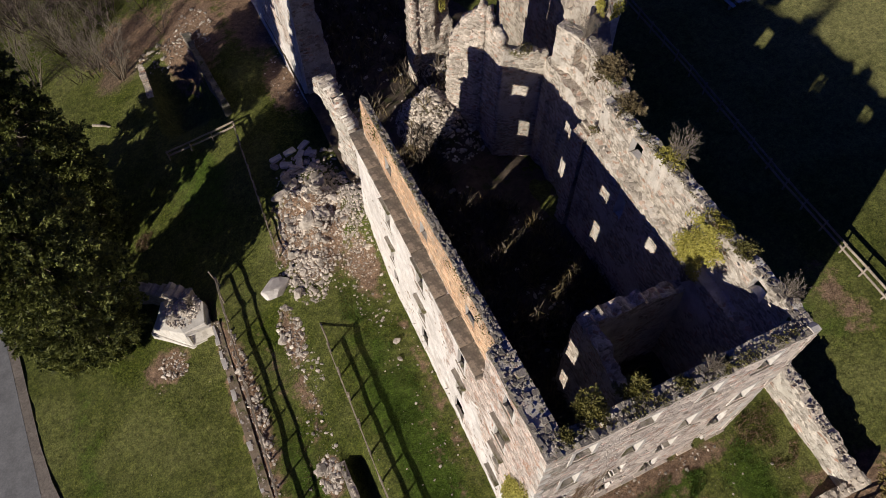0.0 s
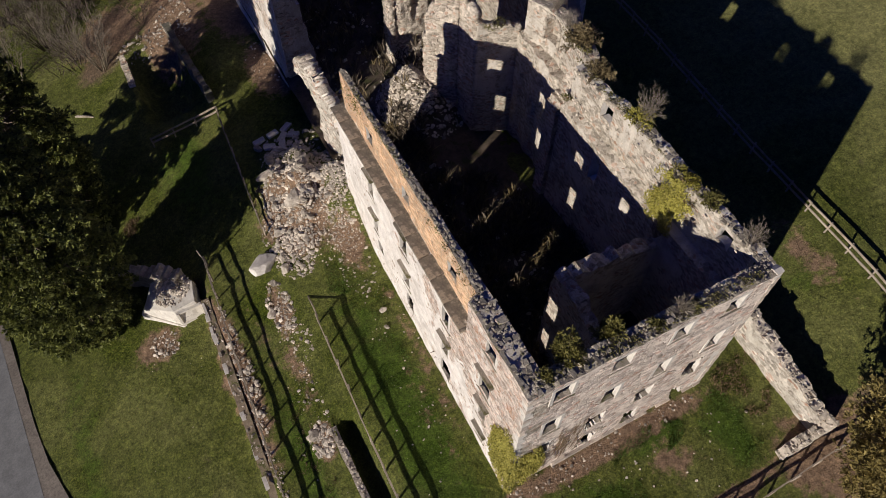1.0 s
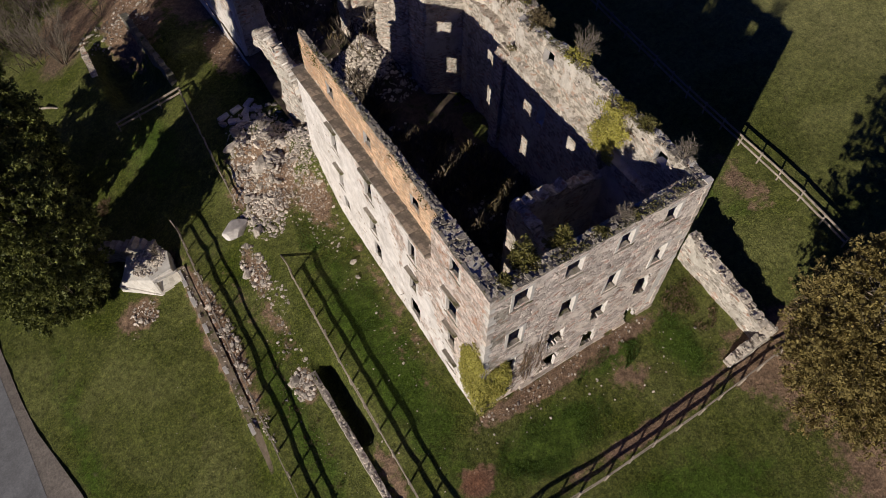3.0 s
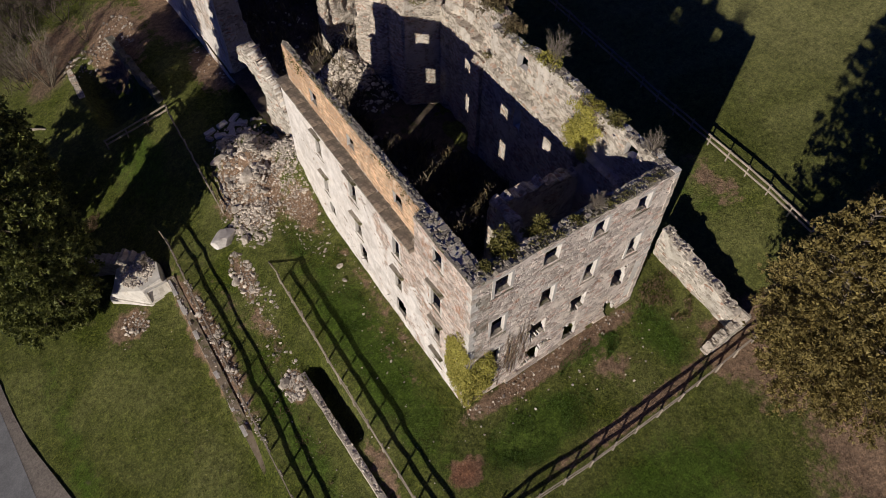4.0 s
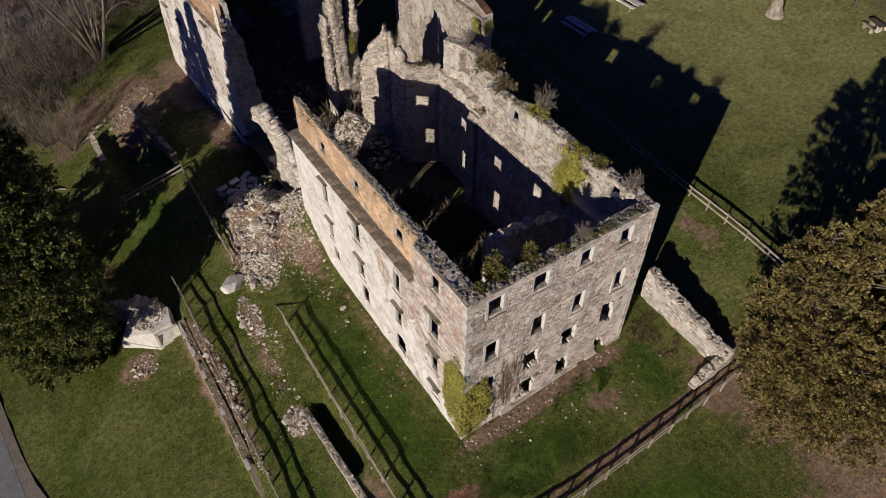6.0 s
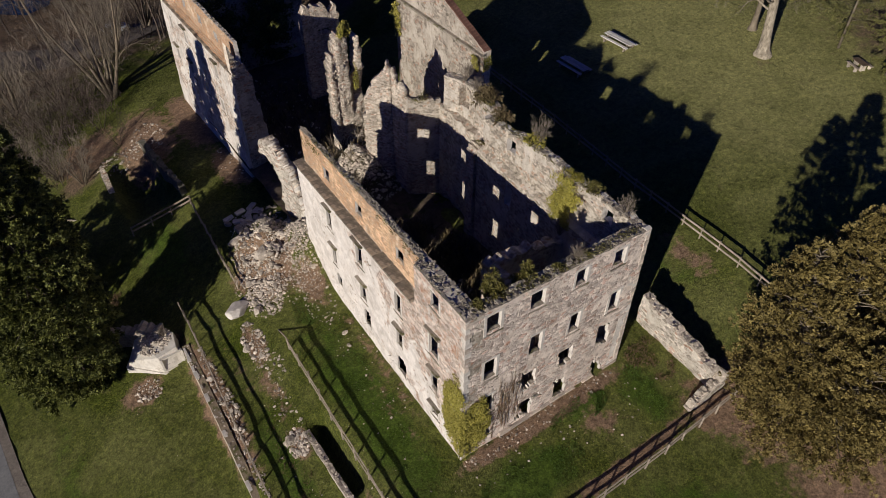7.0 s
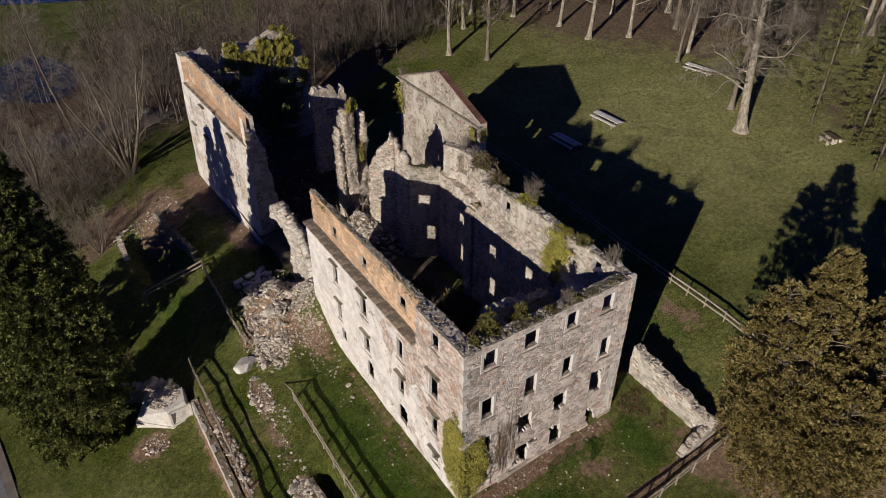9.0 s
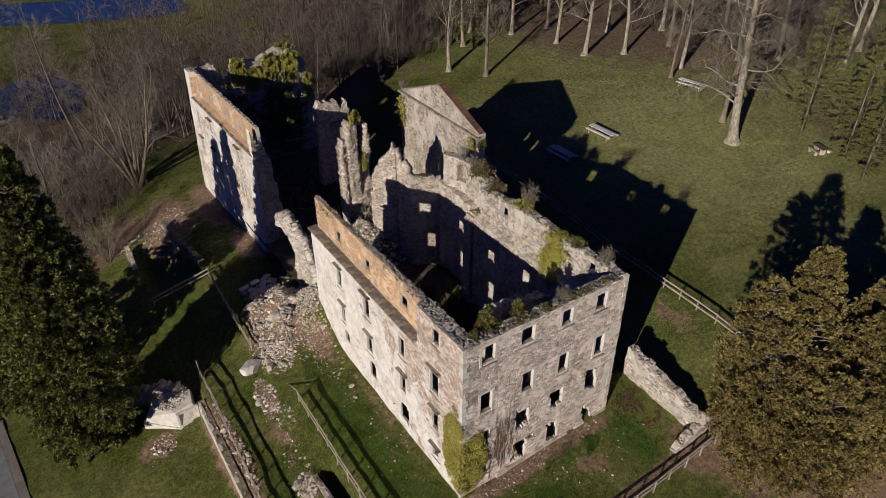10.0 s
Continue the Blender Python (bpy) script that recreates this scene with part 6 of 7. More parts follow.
def conifer(x, y, base, height, radius, seed, mat, label, limbs=260, sprays=34, size=0.62, shape=None, droop=-0.15, lean=(0, 0), tops=((0, 0, 1.0),), girth=0.42, thin=-0.24):
    """A dense conifer: trunk, limbs, and a crown of leafy sprays along the limbs."""
    rnd = random.Random(seed)
    root = new("conifer")
    root.matrix_world = pose(x, y, base, lean[0], lean[1], 0)
    wood, leaf = Soup(), Soup()
    shape = shape or (lambda t: min(1.0, (1 - t) * 2.1) ** 0.8)
    for tx, ty, th in tops:
        H = height * th
        wood.tube([Vector((0, 0, -0.4)), Vector((tx * 0.5, ty * 0.5, H * 0.4)), Vector((tx, ty, H * 0.96))], [girth, girth * 0.66, 0.04], 7)
        n = int(limbs * th / len(tops) * (1.0 if len(tops) == 1 else 1.15))
        for k in range(n):
            t = 0.03 + 0.96 * ((k + rnd.random()) / n)
            w = k * 2.39996 + rnd.uniform(-0.3, 0.3)
            clump = 1 + 0.32 * noise.noise(Vector((math.cos(w) * 1.4, math.sin(w) * 1.4, t * 6 + seed)))
            R = radius * shape(t) * clump * (0.86 + 0.28 * rnd.random()) + 0.25
            if len(tops) > 1:
                R *= 0.8
            a = Vector((tx * min(1, t * 1.25), ty * min(1, t * 1.25), t * H))
            d = Vector((math.cos(w), math.sin(w), droop + 0.5 * t)).normalized()
            tip = a + d * R
            mid = a.lerp(tip, 0.55) + Vector((0, 0, 0.12 * R))
            wood.tube([a, mid, tip], [0.13 * girth, 0.08 * girth, 0.008], 3, cap=False)
            m = max(6, int(sprays * (0.35 + 0.65 * R / radius)))
            fans = 4 + int(R * 2.4)
            across = Vector((-d.y, d.x, 0)).normalized()
            for f in range(fans):
                u = 0.3 + 0.7 * ((f + rnd.random()) / fans) ** 0.8
                p = a.lerp(mid, u / 0.55) if u < 0.55 else mid.lerp(tip, (u - 0.55) / 0.45)
                if noise.noise(p * 0.9 + Vector((seed, 0, 0))) < thin:
                    continue
                turn = rnd.uniform(-0.95, 0.95)
                fd = (d * math.cos(turn) + across * math.sin(turn) + Vector((0, 0, rnd.uniform(-0.1, 0.3)))).normalized()
                reach = (0.22 + 0.24 * R) * rnd.uniform(0.7, 1.25)
                wide = Vector((-fd.y, fd.x, 0)).normalized()
                for j in range(max(5, m // fans)):
                    v = math.sqrt(rnd.random())
                    q = p + fd * reach * v + wide * rnd.gauss(0, 0.16) * reach * v + Vector((0, 0, rnd.gauss(0, 0.05) - 0.12 * reach * v * v))
                    dd = (fd + wide * rnd.uniform(-0.6, 0.6) + Vector((0, 0, rnd.uniform(0, 0.35)))).normalized()
                    spray(leaf, rnd, q, dd, size * rnd.uniform(0.7, 1.2))
    link("trunk", wood.mesh("trunk", M_BARK, True), root)
    link("crown", leaf.mesh("crown", mat), root)
    return tagged(root, label, "conifer tree", "conifers")


conifer(-18.9, 24.5, -5.8, 26.0, 3.0, 51, M_CONIFER, "tall dense dark green conifer beside the road", 430, 84, 0.30, lambda t: min(1.0, 0.2 + 4.0 * t, (1 - t) * 1.9) ** 0.8, thin=-0.24)
conifer(-20.4, 25.0, -6.4, 22.0, 1.9, 55, M_CONIFER, "tall dense dark green conifer beside the road", 340, 66, 0.34, lambda t: min(1.0, 0.5 + 3.0 * t, (1 - t) * 1.9) ** 0.8, thin=-0.24)
conifer(-18.6, 34.8, -6.9, 24.0, 2.6, 52, M_CONIFER, "dense dark green conifer beside the road", 360, 80, 0.32, lambda t: min(1.0, (1 - t) * 1.7) ** 0.8, thin=-0.24)
conifer(-24.0, 36.0, -7.6, 24.0, 3.2, 57, M_CONIFER, "dense dark green conifer beside the road", 340, 72, 0.36, lambda t: min(1.0, (1 - t) * 1.7) ** 0.8, thin=-0.24)
conifer(18.9, -10.8, 1.5, 16.4, 5.0, 53, M_OLIVE, "broad olive-brown conifer with several tops", 640, 80, 0.27, lambda t: min(1.0, 0.7 + 1.0 * t, (1 - t) * 1.3 + 0.03), 0.05, tops=((0.5, 1.9, 1.0), (-2.9, 2.6, 0.93), (2.4, -1.6, 0.8), (-1.8, -2.2, 0.66)))
conifer(24.2, -12.8, 1.8, 13.4, 4.4, 54, M_OLIVE, "broad olive-brown conifer beside its neighbour", 380, 72, 0.27, lambda t: min(1.0, 0.7 + 1.0 * t, (1 - t) * 1.3 + 0.03), 0.05, tops=((-0.9, 1.6, 1.0), (1.6, -1.5, 0.85)))
SPARSE = lambda t: 0.0 if t < 0.16 else min(1.0, (1 - t) * 1.3)
for k, (x, y, h, r) in enumerate(((54.0, 12.7, 15, 3.0), (53.1, 7.1, 11, 2.1), (50.7, 3.7, 9.5, 1.9), (58.5, 9.0, 13, 2.4))):
    conifer(x, y, gz(x, y), h, r, 60 + k, M_SPRUCE, "young sparse green spruce with a bare lower trunk", 110, 84, 0.15, SPARSE, -0.1, girth=0.14, thin=-0.1)
conifer(44.5, 60.0, gz(44.5, 60), 15, 2.6, 70, M_SPRUCE, "green spruce at the edge of the wood", 110, 60, 0.17, SPARSE, -0.1, girth=0.16)

# ---------------------------------------------------------------- plants on the walls


def leaf_cloud(name, label, boxes, mat, seed, cat="ivy", size=(0.09, 0.2), parent=None, mid=(0.5,) * 9):
    """Ivy: small leaves in overlapping clumps on a wall. boxes: (origin, along, up, width, height, depth, count, normal)."""
    rnd = random.Random(seed)
    s = Soup()
    for (org, along, up, wd, ht, dep, count, nrm), ca in zip(boxes, mid):
        org, along, up, nrm = Vector(org), Vector(along), Vector(up), Vector(nrm)
        n = 0
        while n < count:
            a, b = rnd.random(), rnd.random()
            e = 1.1 - 2.0 * (abs(a - ca) * 1.6) ** 2 - 1.3 * (abs(b - 0.42) * 1.75) ** 2 + 1.1 * noise.noise(Vector((a * wd * 0.9, b * ht * 0.9, seed))) + 0.5 * noise.noise(Vector((a * wd * 2.6, b * ht * 2.6, seed)))
            n += 1
            if rnd.random() > e:
                continue
            bulge = dep * (0.25 + 0.75 * max(0, noise.noise(Vector((a * wd * 1.6, b * ht * 1.6, seed + 4))) + 0.45))
            p = org + along * a * wd + up * b * ht + nrm * bulge * rnd.uniform(0.35, 1.0)
            q = rnd.uniform(*size)
            v = (nrm * rnd.uniform(0.2, 1) - up * rnd.uniform(0.2, 1.2) + along * rnd.uniform(-0.8, 0.8)).normalized()
            w = v.cross(Vector((rnd.gauss(0, 1), rnd.gauss(0, 1), rnd.gauss(0, 1)))).normalized()
            s.add([p, p + v * q * 0.55 + w * q * 0.42, p + v * q, p + v * q * 0.55 - w * q * 0.42], [(0, 1, 2, 3)])
    ob = link(name, s.mesh(name, mat), parent)
    if parent is None:
        tagged(ob, label, cat, kind="stuff")
    return ob


X, Y, Z = (1, 0, 0), (0, 1, 0), (0, 0, 1)
leaf_cloud("ivy", "yellow-green ivy climbing the corner of the ruin", [((0, -0.15, 0.9), Y, Z, 2.9, 7.6, 0.22, 21000, (-1, 0, 0)), ((-0.3, 0, 0.6), X, Z, 3.2, 5.8, 0.38, 21000, (0, -1, 0)), ((-0.2, 0.1, 0.9), (0.7, -0.7, 0), Z, 0.5, 6.2, 0.2, 5000, (-0.7, -0.7, 0))], M_IVY, 81, size=(0.05, 0.125), mid=(0.25, 0.3, 0.5))
leaf_cloud("ivy", "yellow-green ivy hanging inside the east wall", [((12.65, 4.9, 9.4), Y, Z, 3.1, 4.6, 0.5, 15000, (-1, 0, 0)), ((12.6, 5.0, 13.2), Y, X, 2.2, 0.9, 0.5, 3000, (0, 0, 1))], M_IVY, 82, size=(0.06, 0.13))
leaf_cloud("ivy", "thick yellow-green ivy over the north wall", [((11.6, 54.8, 9.2), X, Z, 2.6, 5.2, 1.0, 19000, (0, -1, 0)), ((9.4, 54.8, 9.6), X, Z, 2.2, 4.2, 0.8, 12000, (0, -1, 0)), ((5.6, 54.8, 10.0), X, Z, 2.1, 4.0, 0.8, 9000, (0, -1, 0)), ((7.2, 54.8, 9.0), X, Z, 2.6, 3.0, 0.6, 6000, (0, -1, 0)), ((11.6, 54.8, 13.0), X, Y, 2.4, 1.2, 0.9, 4000, (0, 0, 1)), ((14.4, 54.8, 6.5), X, Z, 1.4, 4.4, 0.6, 3000, (0, -1, 0))], M_IVY, 83, size=(0.10, 0.2))
# leaves here take the dark conifer colour to stand in for shade
leaf_cloud("ivy", "green ivy down the inner face of the north wall, coloured dark for shade", [((2.2, 53.9, 0.5), X, Z, 6.5, 10.5, 0.5, 14000, (0, -1, 0)), ((8.0, 53.9, 0.5), X, Z, 6.5, 10.5, 0.5, 14000, (0, -1, 0))], M_CONIFER, 88, size=(0.16, 0.3))
leaf_cloud("ivy", "green ivy on the gable's edge", [((17.15, 34.2, 9.8), Y, Z, 1.5, 3.8, 0.5, 1500, (-1, 0, 0)), ((17.2, 35.4, 9.5), X, Z, 0.9, 3.8, 0.6, 900, (0, 1, 0)), ((17.0, 22.0, 12.0), Y, Z, 1.0, 1.7, 0.5, 1000, (-1, 0, 0)), ((17.0, 22.0, 12.0), X, Z, 1.0, 1.7, 0.5, 500, (0, -1, 0))], M_IVY, 84, size=(0.09, 0.18))
leaf_cloud("ivy", "green ivy on the courtyard fragment", [((9.3, 32.5, 12.9), X, Z, 1.7, 1.3, 0.9, 1500, (0, -1, 0)), ((10.6, 32.5, 7.4), X, Z, 0.6, 3.0, 0.3, 420, (0, -1, 0))], M_IVY, 85, size=(0.09, 0.18))
leaf_cloud("moss", "olive moss and weeds along the wall tops", [((0.1, 0.05, 13.42), X, Y, 13.0, 0.8, 0.1, 3400, (0, 0, 1)), ((0.35, 0.3, 13.3), Y, X, 10, 0.75, 0.1, 2000, (0, 0, 1)), ((0.7, 9.5, 13.15), Y, X, 11, 0.4, 0.1, 1000, (0, 0, 1)), ((12.7, 6.5, 13.1), Y, X, 9.5, 0.7, 0.3, 3000, (0, 0, 1)), ((13.4, 15.6, 12.9), Y, X, 3.2, 0.8, 0.6, 1500, (0, 0, 1)), ((0.3, 20.9, 12.9), (0, -1, 0), X, 4, 0.5, 0.15, 300, (0, 0, 1)), ((12.1, 15.6, 10.2), X, Y, 1.2, 0.8, 0.5, 700, (0, 0, 1)), ((10.6, 22.4, 10.8), X, Y, 2.0, 0.9, 0.5, 700, (0, 0, 1))], M_MOSS, 86, "moss", (0.05, 0.12))


def shrub(x, y, z, h, r, seed, mat, label, leaves=900):
    """A small leafy shrub with thin stems."""
    rnd = random.Random(seed)
    root = new("shrub")
    root.location = (x, y, z)
    wood, leaf = Soup(), Soup()
    for k in range(26):
        w = k * 2.4
        t = 0.15 + 0.85 * rnd.random()
        tip = Vector((math.cos(w) * r * (1.1 - t) * rnd.uniform(0.7, 1.2), math.sin(w) * r * (1.1 - t) * rnd.uniform(0.7, 1.2), h * t))
        wood.tube([Vector((0, 0, 0)), tip * 0.5 + Vector((0, 0, 0.1 * h)), tip], [0.025, 0.015, 0.006], 3, cap=False)
        for _ in range(leaves // 26 // 3):
            u = rnd.uniform(0.3, 1.05)
            spray(leaf, rnd, tip * u + Vector((rnd.gauss(0, 0.1), rnd.gauss(0, 0.1), rnd.gauss(0, 0.1))) * r, (tip + Vector((0, 0, 0.3))).normalized(), 0.11 + 0.1 * r, 6)
    link("stems", wood.mesh("stems", M_TWIG), root)
    link("leaves", leaf.mesh("leaves", mat), root)
    tagged(root, label, "shrub", "shrubs on the walls")


shrub(2.6, 1.15, 12.6, 2.3, 0.95, 91, M_YEW, "small olive-green yew growing on the wall top", 1700)
shrub(4.8, 1.1, 12.6, 1.7, 0.8, 92, M_YEW, "small olive-green yew growing on the wall top", 1300)
shrub(1.2, 0.6, 13.3, 0.5, 0.5, 93, M_MOSS, "low green weeds growing on the wall top", 700)
shrub(6.6, 0.5, 13.3, 0.35, 0.45, 97, M_MOSS, "low green weeds growing on the wall top", 500)
shrub(8.6, 0.5, 13.3, 0.35, 0.45, 98, M_MOSS, "low green weeds growing on the wall top", 500)
shrub(13.0, 4.6, 13.2, 0.7, 0.7, 94, M_MOSS, "low green bush growing on the wall top", 800)
shrub(13.1, 10.4, 13.4, 0.7, 0.9, 95, M_IVY, "low green bush growing on the wall top", 700)
shrub(14.1, 17.2, 12.9, 1.1, 1.2, 96, M_DRYGRASS, "low brownish bush growing on the wall top", 1200)
shrub(13.6, 14.6, 12.8, 1.0, 1.0, 99, M_DRYGRASS, "low brownish bush growing on the wall top", 900)


def twig_bush(x, y, z, h, seed, label, n=22):
    rnd = random.Random(seed)
    root = new("dead_bush")
    root.location = (x, y, z)
    s = Soup()
    for k in range(n):
        w, t = rnd.uniform(0, 6.283), rnd.uniform(0.15, 0.75)
        d = Vector((math.cos(w) * t, math.sin(w) * t, 1)).normalized()
        grow(s, rnd, Vector((0, 0, 0)), d, h * rnd.uniform(0.6, 1.0), 0.022, 0, [(4, 3, 5, 0.45, 0.6, 0.0), (2, 3, 3, 0.5, 0.6, 0.0), (1, 3, 0, 0, 0, 0)], 0)
    link("crown", s.mesh("crown", M_GREYTWIG), root)
    tagged(root, label, "dead bush", "dead bushes")


for k, (x, y, z, h) in enumerate(((13.1, 10.2, 13.5, 1.8), (13.1, 1.9, 13.2, 1.3), (8.0, 0.6, 13.3, 1.0), (14.4, 20.3, 12.9, 1.7), (14.0, 18.4, 12.9, 1.2), (17.3, 35.0, 13.4, 1.3), (12.3, 6.2, 8.6, 1.2), (-12.4, 22.9, -2.3, 1.0))):
    twig_bush(x, y, z, h, 110 + k, "grey leafless bush on the masonry")


def brush(name, label, spots, mat, seed, height):
    """Dry stalks and low scrub on the floor of the ruin."""
    rnd = random.Random(seed)
    s = Soup()
    for cx, cy, rx, ry, count, h0, h1 in spots:
        for _ in range(count):
            r, w = math.sqrt(rnd.random()), rnd.uniform(0, 6.283)
            x, y = cx + rx * r * math.cos(w), cy + ry * r * math.sin(w)
            if noise.noise(Vector((x * 0.7, y * 0.7, seed))) < -0.05:
                continue
            p = Vector((x, y, height(x, y) - 0.05))
            h = rnd.uniform(h0, h1)
            for _k in range(3):
                d = Vector((rnd.gauss(0, 0.4), rnd.gauss(0, 0.4), 1)).normalized() * h
                sd = Vector((rnd.gauss(0, 1), rnd.gauss(0, 1), 0)).normalized() * h * 0.045
                m = p + d * 0.6
                bend = Vector((rnd.gauss(0, 0.2), rnd.gauss(0, 0.2), -0.05)) * h
                s.add([p - sd, p + sd, m + sd * 0.8 + bend * 0.3, p + d + bend, m - sd * 0.8 + bend * 0.3], [(0, 1, 2, 3, 4)])
    ob = link(name, s.mesh(name, mat))
    tagged(ob, label, "scrub", kind="stuff")


brush("dry_scrub", "dry brown scrub on the floor of the ruin", [(6.5, 11, 5.5, 10, 4200, 0.4, 1.3), (4.8, 24.0, 2.6, 3, 1100, 0.4, 1.2), (8, 38, 6, 12, 800, 0.4, 1.2)], M_DRYGRASS, 121, floor_height)
brush("bramble", "tangled dark brambles over the floor of the ruin", [(6.5, 11, 5.8, 10, 3600, 0.5, 1.5), (4.6, 24.4, 2.6, 2.4, 700, 0.5, 1.4), (8, 38, 6, 8, 900, 0.5, 1.4)], M_TWIG, 124, floor_height)
brush("green_weeds", "green weeds among the rubble of the ruin", [(7, 12, 5, 9, 500, 0.3, 0.9), (4.5, 20, 2.4, 2.6, 120, 0.3, 0.8)], M_MOSS, 122, floor_height)
brush("dry_bramble", "brown bramble against the garden wall", [(15.3, -0.8, 1.5, 2.6, 900, 0.1, 0.4), (-12.2, 22.6, 0.9, 0.8, 420, 0.3, 0.9), (-8.8, 6, 0.8, 5, 300, 0.15, 0.4), (-14.5, 31.5, 0.9, 0.8, 300, 0.2, 0.5)], M_BRAMBLE, 123, gz)
brush("grass_tufts", "tufts of longer grass in the lawn", [(3, -3.6, 4, 1.8, 5200, 0.08, 0.22), (8.5, -1.7, 2.4, 0.9, 2000, 0.1, 0.28), (13, -3, 1.6, 2.4, 1600, 0.08, 0.25), (-2.5, 13, 1.6, 6, 3000, 0.08, 0.22), (-3.2, 8, 2.0, 9, 3200, 0.08, 0.22), (-8.7, 12, 1.6, 11, 2200, 0.06, 0.2), (-17.5, 12, 5.0, 16, 6000, 0.05, 0.15), (-9, 32, 4, 6, 2200, 0.06, 0.18), (22, 2, 5, 9, 2600, 0.05, 0.15), (8, -11, 12, 4, 2600, 0.05, 0.16)], M_GRASS, 124, gz)

# ---------------------------------------------------------------- furniture on the lawn


def picnic_set(x, y, rz, length, seed, label):
    """A long table between two benches, of pale planks on trestles."""
    rnd = random.Random(seed)
    root = new("picnic_table")
    root.matrix_world = pose(x, y, gz(x, y), 0, 0, rz)

    def bar(name, cx, cy, z, sx, sy, sz, mat=M_PALEWOOD):
        s = Soup()
        s.box(Matrix.Translation((cx, cy, z)), sx, sy, sz, 0, rnd, 0.012)
        link(name, s.mesh(name, mat), root)

    for k in range(2):
        bar("table_plank", 0, -0.21 + 0.42 * k, 0.68, length, 0.36, 0.06)
    for sgn in (-1, 1):
        bar("bench_plank", 0, sgn * 0.72, 0.46, length, 0.34, 0.06)
        for u in (-0.38, 0.38):
            bar("leg", u * length, sgn * 0.3, -0.05, 0.09, 0.09, 0.77, M_WOOD)
            bar("leg", u * length, sgn * 0.66, -0.05, 0.09, 0.2, 0.5, M_WOOD)
    for u in (-0.38, 0.38):
        bar("crossbar", u * length, 0, 0.36, 0.08, 1.7, 0.07, M_WOOD)
    tagged(root, label, "picnic table", "picnic tables")


picnic_set(39.3, 27.7, 92, 3.6, 1, "bleached plank picnic table with two benches on the lawn")
picnic_set(33.0, 27.4, 92, 3.4, 2, "bleached plank picnic table standing in the ruin's shade")
picnic_set(55.3, 28.6, 100, 3.6, 3, "grey weathered picnic table with two benches near the wood")


def rustic_table(x, y):
    root = new("rustic_table")
    root.matrix_world = pose(x, y, gz(x, y), 0, 0, 70) @ Matrix.Scale(0.8, 4)
    rnd = random.Random(6)
    for name, m, sx, sy, sz, mat in (("top", (0, 0, 0.7), 2.0, 0.85, 0.09, M_DARKWOOD), ("bench", (0, -0.95, 0.4), 1.9, 0.36, 0.08, M_WOOD), ("bench", (0, 0.95, 0.4), 1.9, 0.36, 0.08, M_WOOD), ("base", (-0.6, 0, -0.1), 0.3, 0.6, 0.8, M_STONE), ("base", (0.6, 0, -0.1), 0.3, 0.6, 0.8, M_STONE),
                                 ("base", (-0.6, -0.95, -0.1), 0.25, 0.3, 0.5, M_STONE), ("base", (0.6, -0.95, -0.1), 0.25, 0.3, 0.5, M_STONE), ("base", (-0.6, 0.95, -0.1), 0.25, 0.3, 0.5, M_STONE), ("base", (0.6, 0.95, -0.1), 0.25, 0.3, 0.5, M_STONE)):
        s = Soup()
        s.box(Matrix.Translation(m), sx, sy, sz, 0, rnd, 0.03)
        link(name, s.mesh(name, mat), root)
    tagged(root, "rustic plank table on stone blocks beneath the spruces", "table")


rustic_table(52.4, 9.4)
# brushwood and a log on the grass
s = Soup()
s.tube([Vector((-1.2, 0, 0.1)), Vector((0, 0.1, 0.14)), Vector((1.3, 0.0, 0.1))], [0.13, 0.11, 0.08], 7)
ob = link("fallen_log", s.mesh("fallen_log", M_PALEBARK, True))
ob.matrix_world = pose(-15.2, 46.0, gz(-15.2, 46.0), 0, 0, -35)
tagged(ob, "pale fallen log lying on the grass", "log")

# ---------------------------------------------------------------- valley: cars, yard, river
strip("yard", [(-30, 118), (-20, 110), (-9, 104), (-2, 99), (4, 97), (9, 95)], [(-25, 102), (-16, 90), (-8, 80), (-3, 77), (3, 80), (8, 86)], M_GRAVEL, "grey gravel yard behind the ruin", "yard", 0.06)


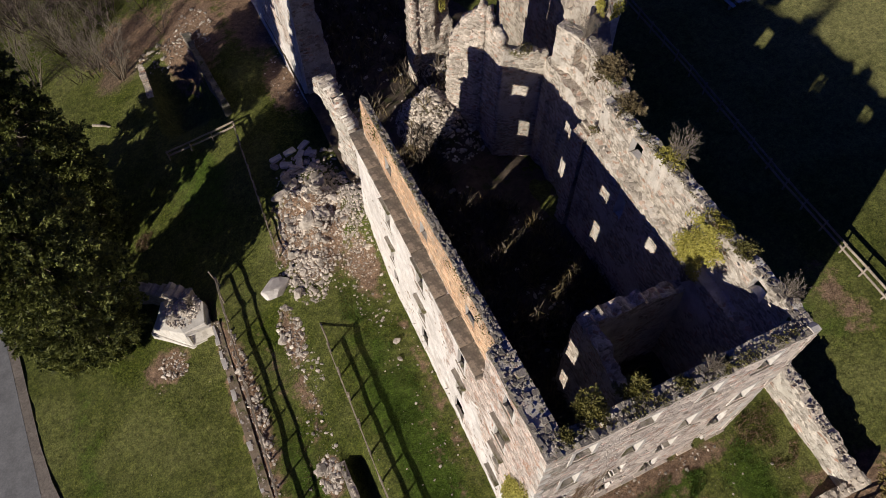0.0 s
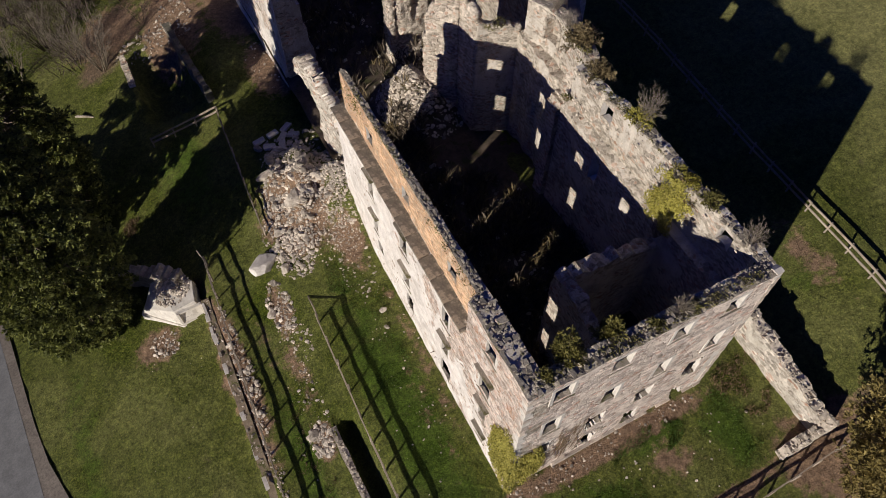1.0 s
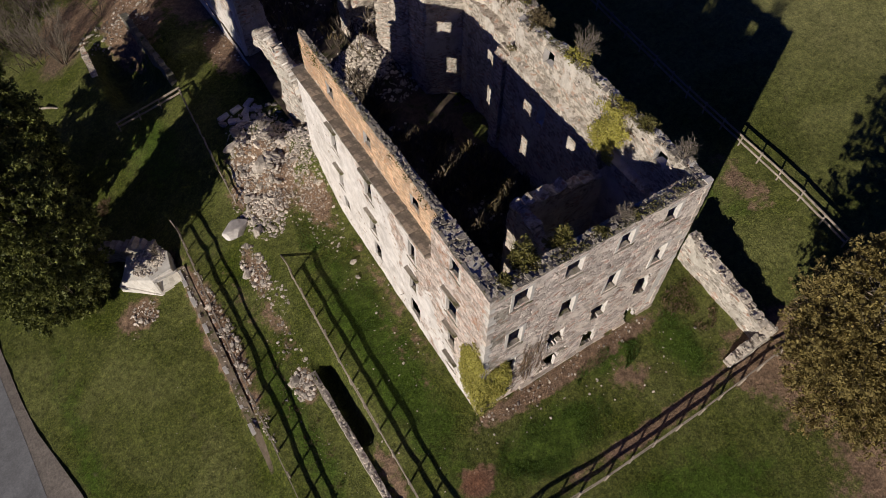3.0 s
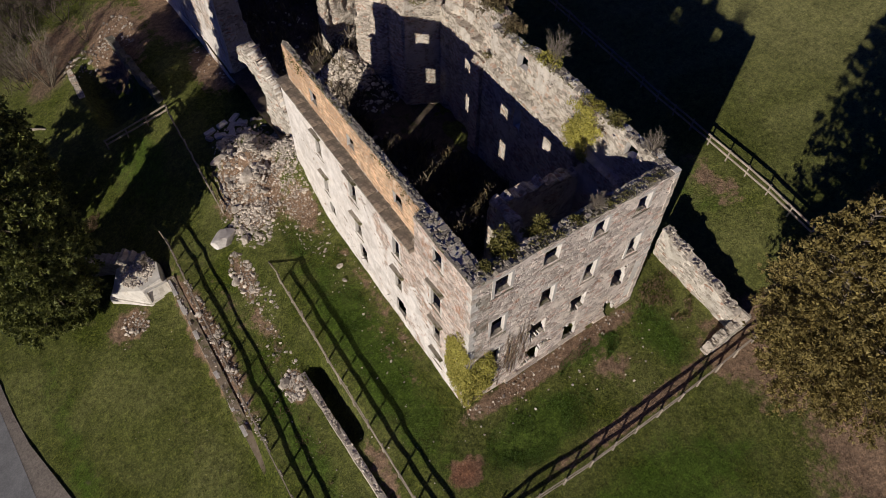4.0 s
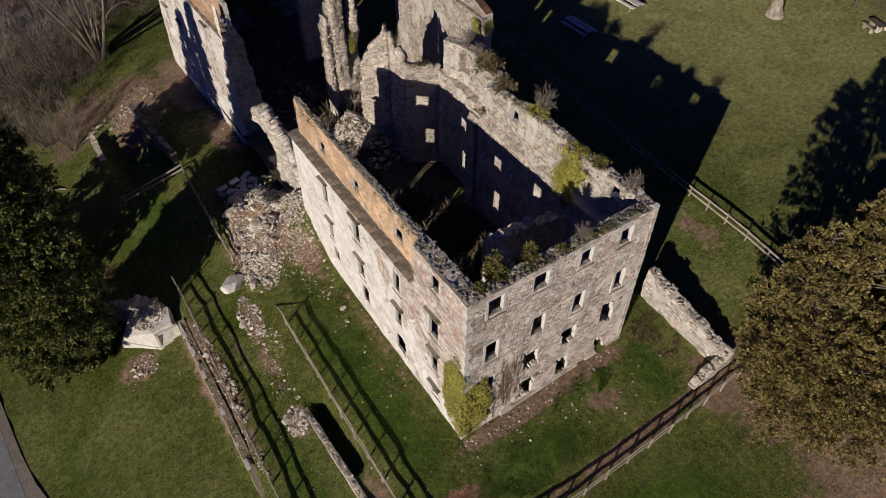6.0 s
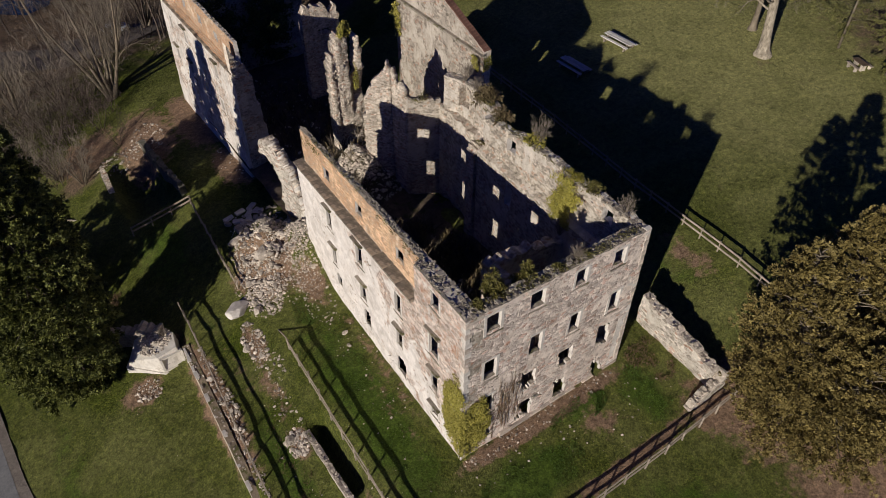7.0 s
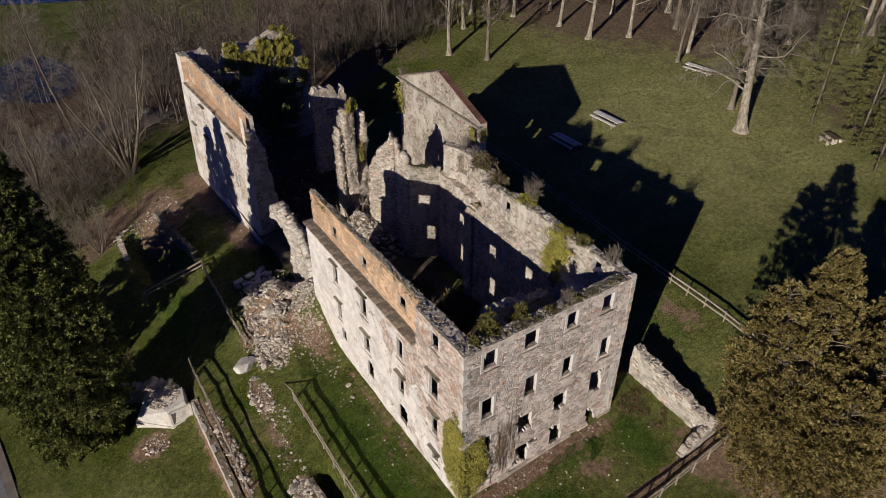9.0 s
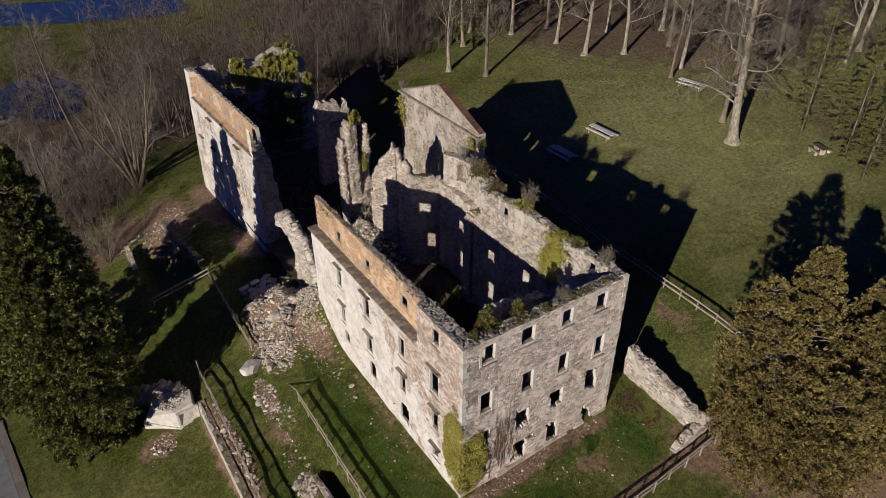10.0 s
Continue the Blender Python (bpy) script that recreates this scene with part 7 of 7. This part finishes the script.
def car(x, y, rz, colour, label):
    """A parked car: lofted body, glass, wheels with tyre and rim, lights."""
    root = new("car")
    root.matrix_world = pose(x, y, gz(x, y) + 0.08, 0, 0, rz)

    def loft(name, rows, mat, lab=""):
        bm = bmesh.new()
        rings = [[bm.verts.new((px, sy * w, z)) for sy, z in ((-1, z0), (-1, z0 + (z1 - z0) * 0.6), (-0.86, z1), (0.86, z1), (1, z0 + (z1 - z0) * 0.6), (1, z0))] for px, w, z0, z1 in rows]
        for a, b in zip(rings, rings[1:]):
            for i in range(6):
                j = (i + 1) % 6
                bm.faces.new((a[i], b[i], b[j], a[j]))
        bm.faces.new(rings[0])
        bm.faces.new(list(reversed(rings[-1])))
        bmesh.ops.recalc_face_normals(bm, faces=bm.faces)
        bmesh.ops.bevel(bm, geom=list(bm.edges), offset=0.03, segments=1, affect="EDGES")
        me = bpy.data.meshes.new(name)
        bm.to_mesh(me)
        bm.free()
        me.materials.append(mat)
        return link(name, me, root, lab)

    paint = mat_simple("car_paint", colour, tuple(c * 0.95 for c in colour), 3.0, rough=0.3, bump=0, spec=0.5)
    loft("body", [(-2.1, 0.78, 0.3, 0.72), (-1.9, 0.84, 0.22, 0.86), (0.8, 0.86, 0.2, 0.88), (1.9, 0.82, 0.22, 0.74), (2.1, 0.74, 0.3, 0.6)], paint)
    loft("window", [(-1.8, 0.74, 0.85, 0.88), (-1.35, 0.72, 0.85, 1.36), (0.1, 0.72, 0.85, 1.4), (0.95, 0.74, 0.85, 0.9)], M_GLASS, "dark car windows")
    loft("roof", [(-1.3, 0.64, 1.36, 1.42), (-0.6, 0.66, 1.38, 1.47), (0.1, 0.64, 1.37, 1.43)], paint)
    for px in (-1.3, 1.3):
        for py in (-0.8, 0.8):
            t = Soup()
            t.tube([Vector((px, py - 0.1, 0.3)), Vector((px, py + 0.1, 0.3))], [0.31, 0.31], 14)
            tyre = link("wheel", t.mesh("wheel", M_RUBBER), root, "black tyre")
            r = Soup()
            o = 0.105 if py > 0 else -0.105
            r.tube([Vector((px, py + o * 0.8, 0.3)), Vector((px, py + o, 0.3))], [0.19, 0.17], 10)
            link("rim", r.mesh("rim", M_PALEWOOD), tyre, "silver rim")
    for py in (-0.6, 0.6):
        for px, m in ((2.06, M_GLASS), (-2.08, M_TILE)):
            h = Soup()
            h.box(Matrix.Translation((px, py, 0.58)), 0.06, 0.3, 0.12)
            link("headlight" if px > 0 else "tail_light", h.mesh("light", m), root)
    tagged(root, label, "car", "parked cars")


car(-17.5, 116.0, 25, (0.75, 0.75, 0.76), "white car parked below the wood")
car(1.0, 93.0, 10, (0.55, 0.57, 0.6), "silver car parked on the gravel yard")


def water(name, pts, z, label):
    bm = bmesh.new()
    bm.faces.new([bm.verts.new((x, y, z)) for x, y in pts])
    me = bpy.data.meshes.new(name)
    bm.to_mesh(me)
    bm.free()
    me.materials.append(M_WATER)
    tagged(link(name, me), label, "water", kind="structure")


water("river", [(-200, 235), (-60, 196), (-11, 179), (5, 172), (22, 166), (30, 167), (48, 172), (120, 195), (140, 270), (40, 232), (14, 206), (7, 193), (-8, 201), (-60, 218), (-200, 260)], -11.85, "broad calm blue river in the valley")
water("pond", [(-13, 115), (-9, 112), (-5, 114), (-2.5, 122), (-3, 130), (-8, 140), (-13, 136), (-20, 130), (-19, 122)], -11.8, "still blue flood water among the trees")
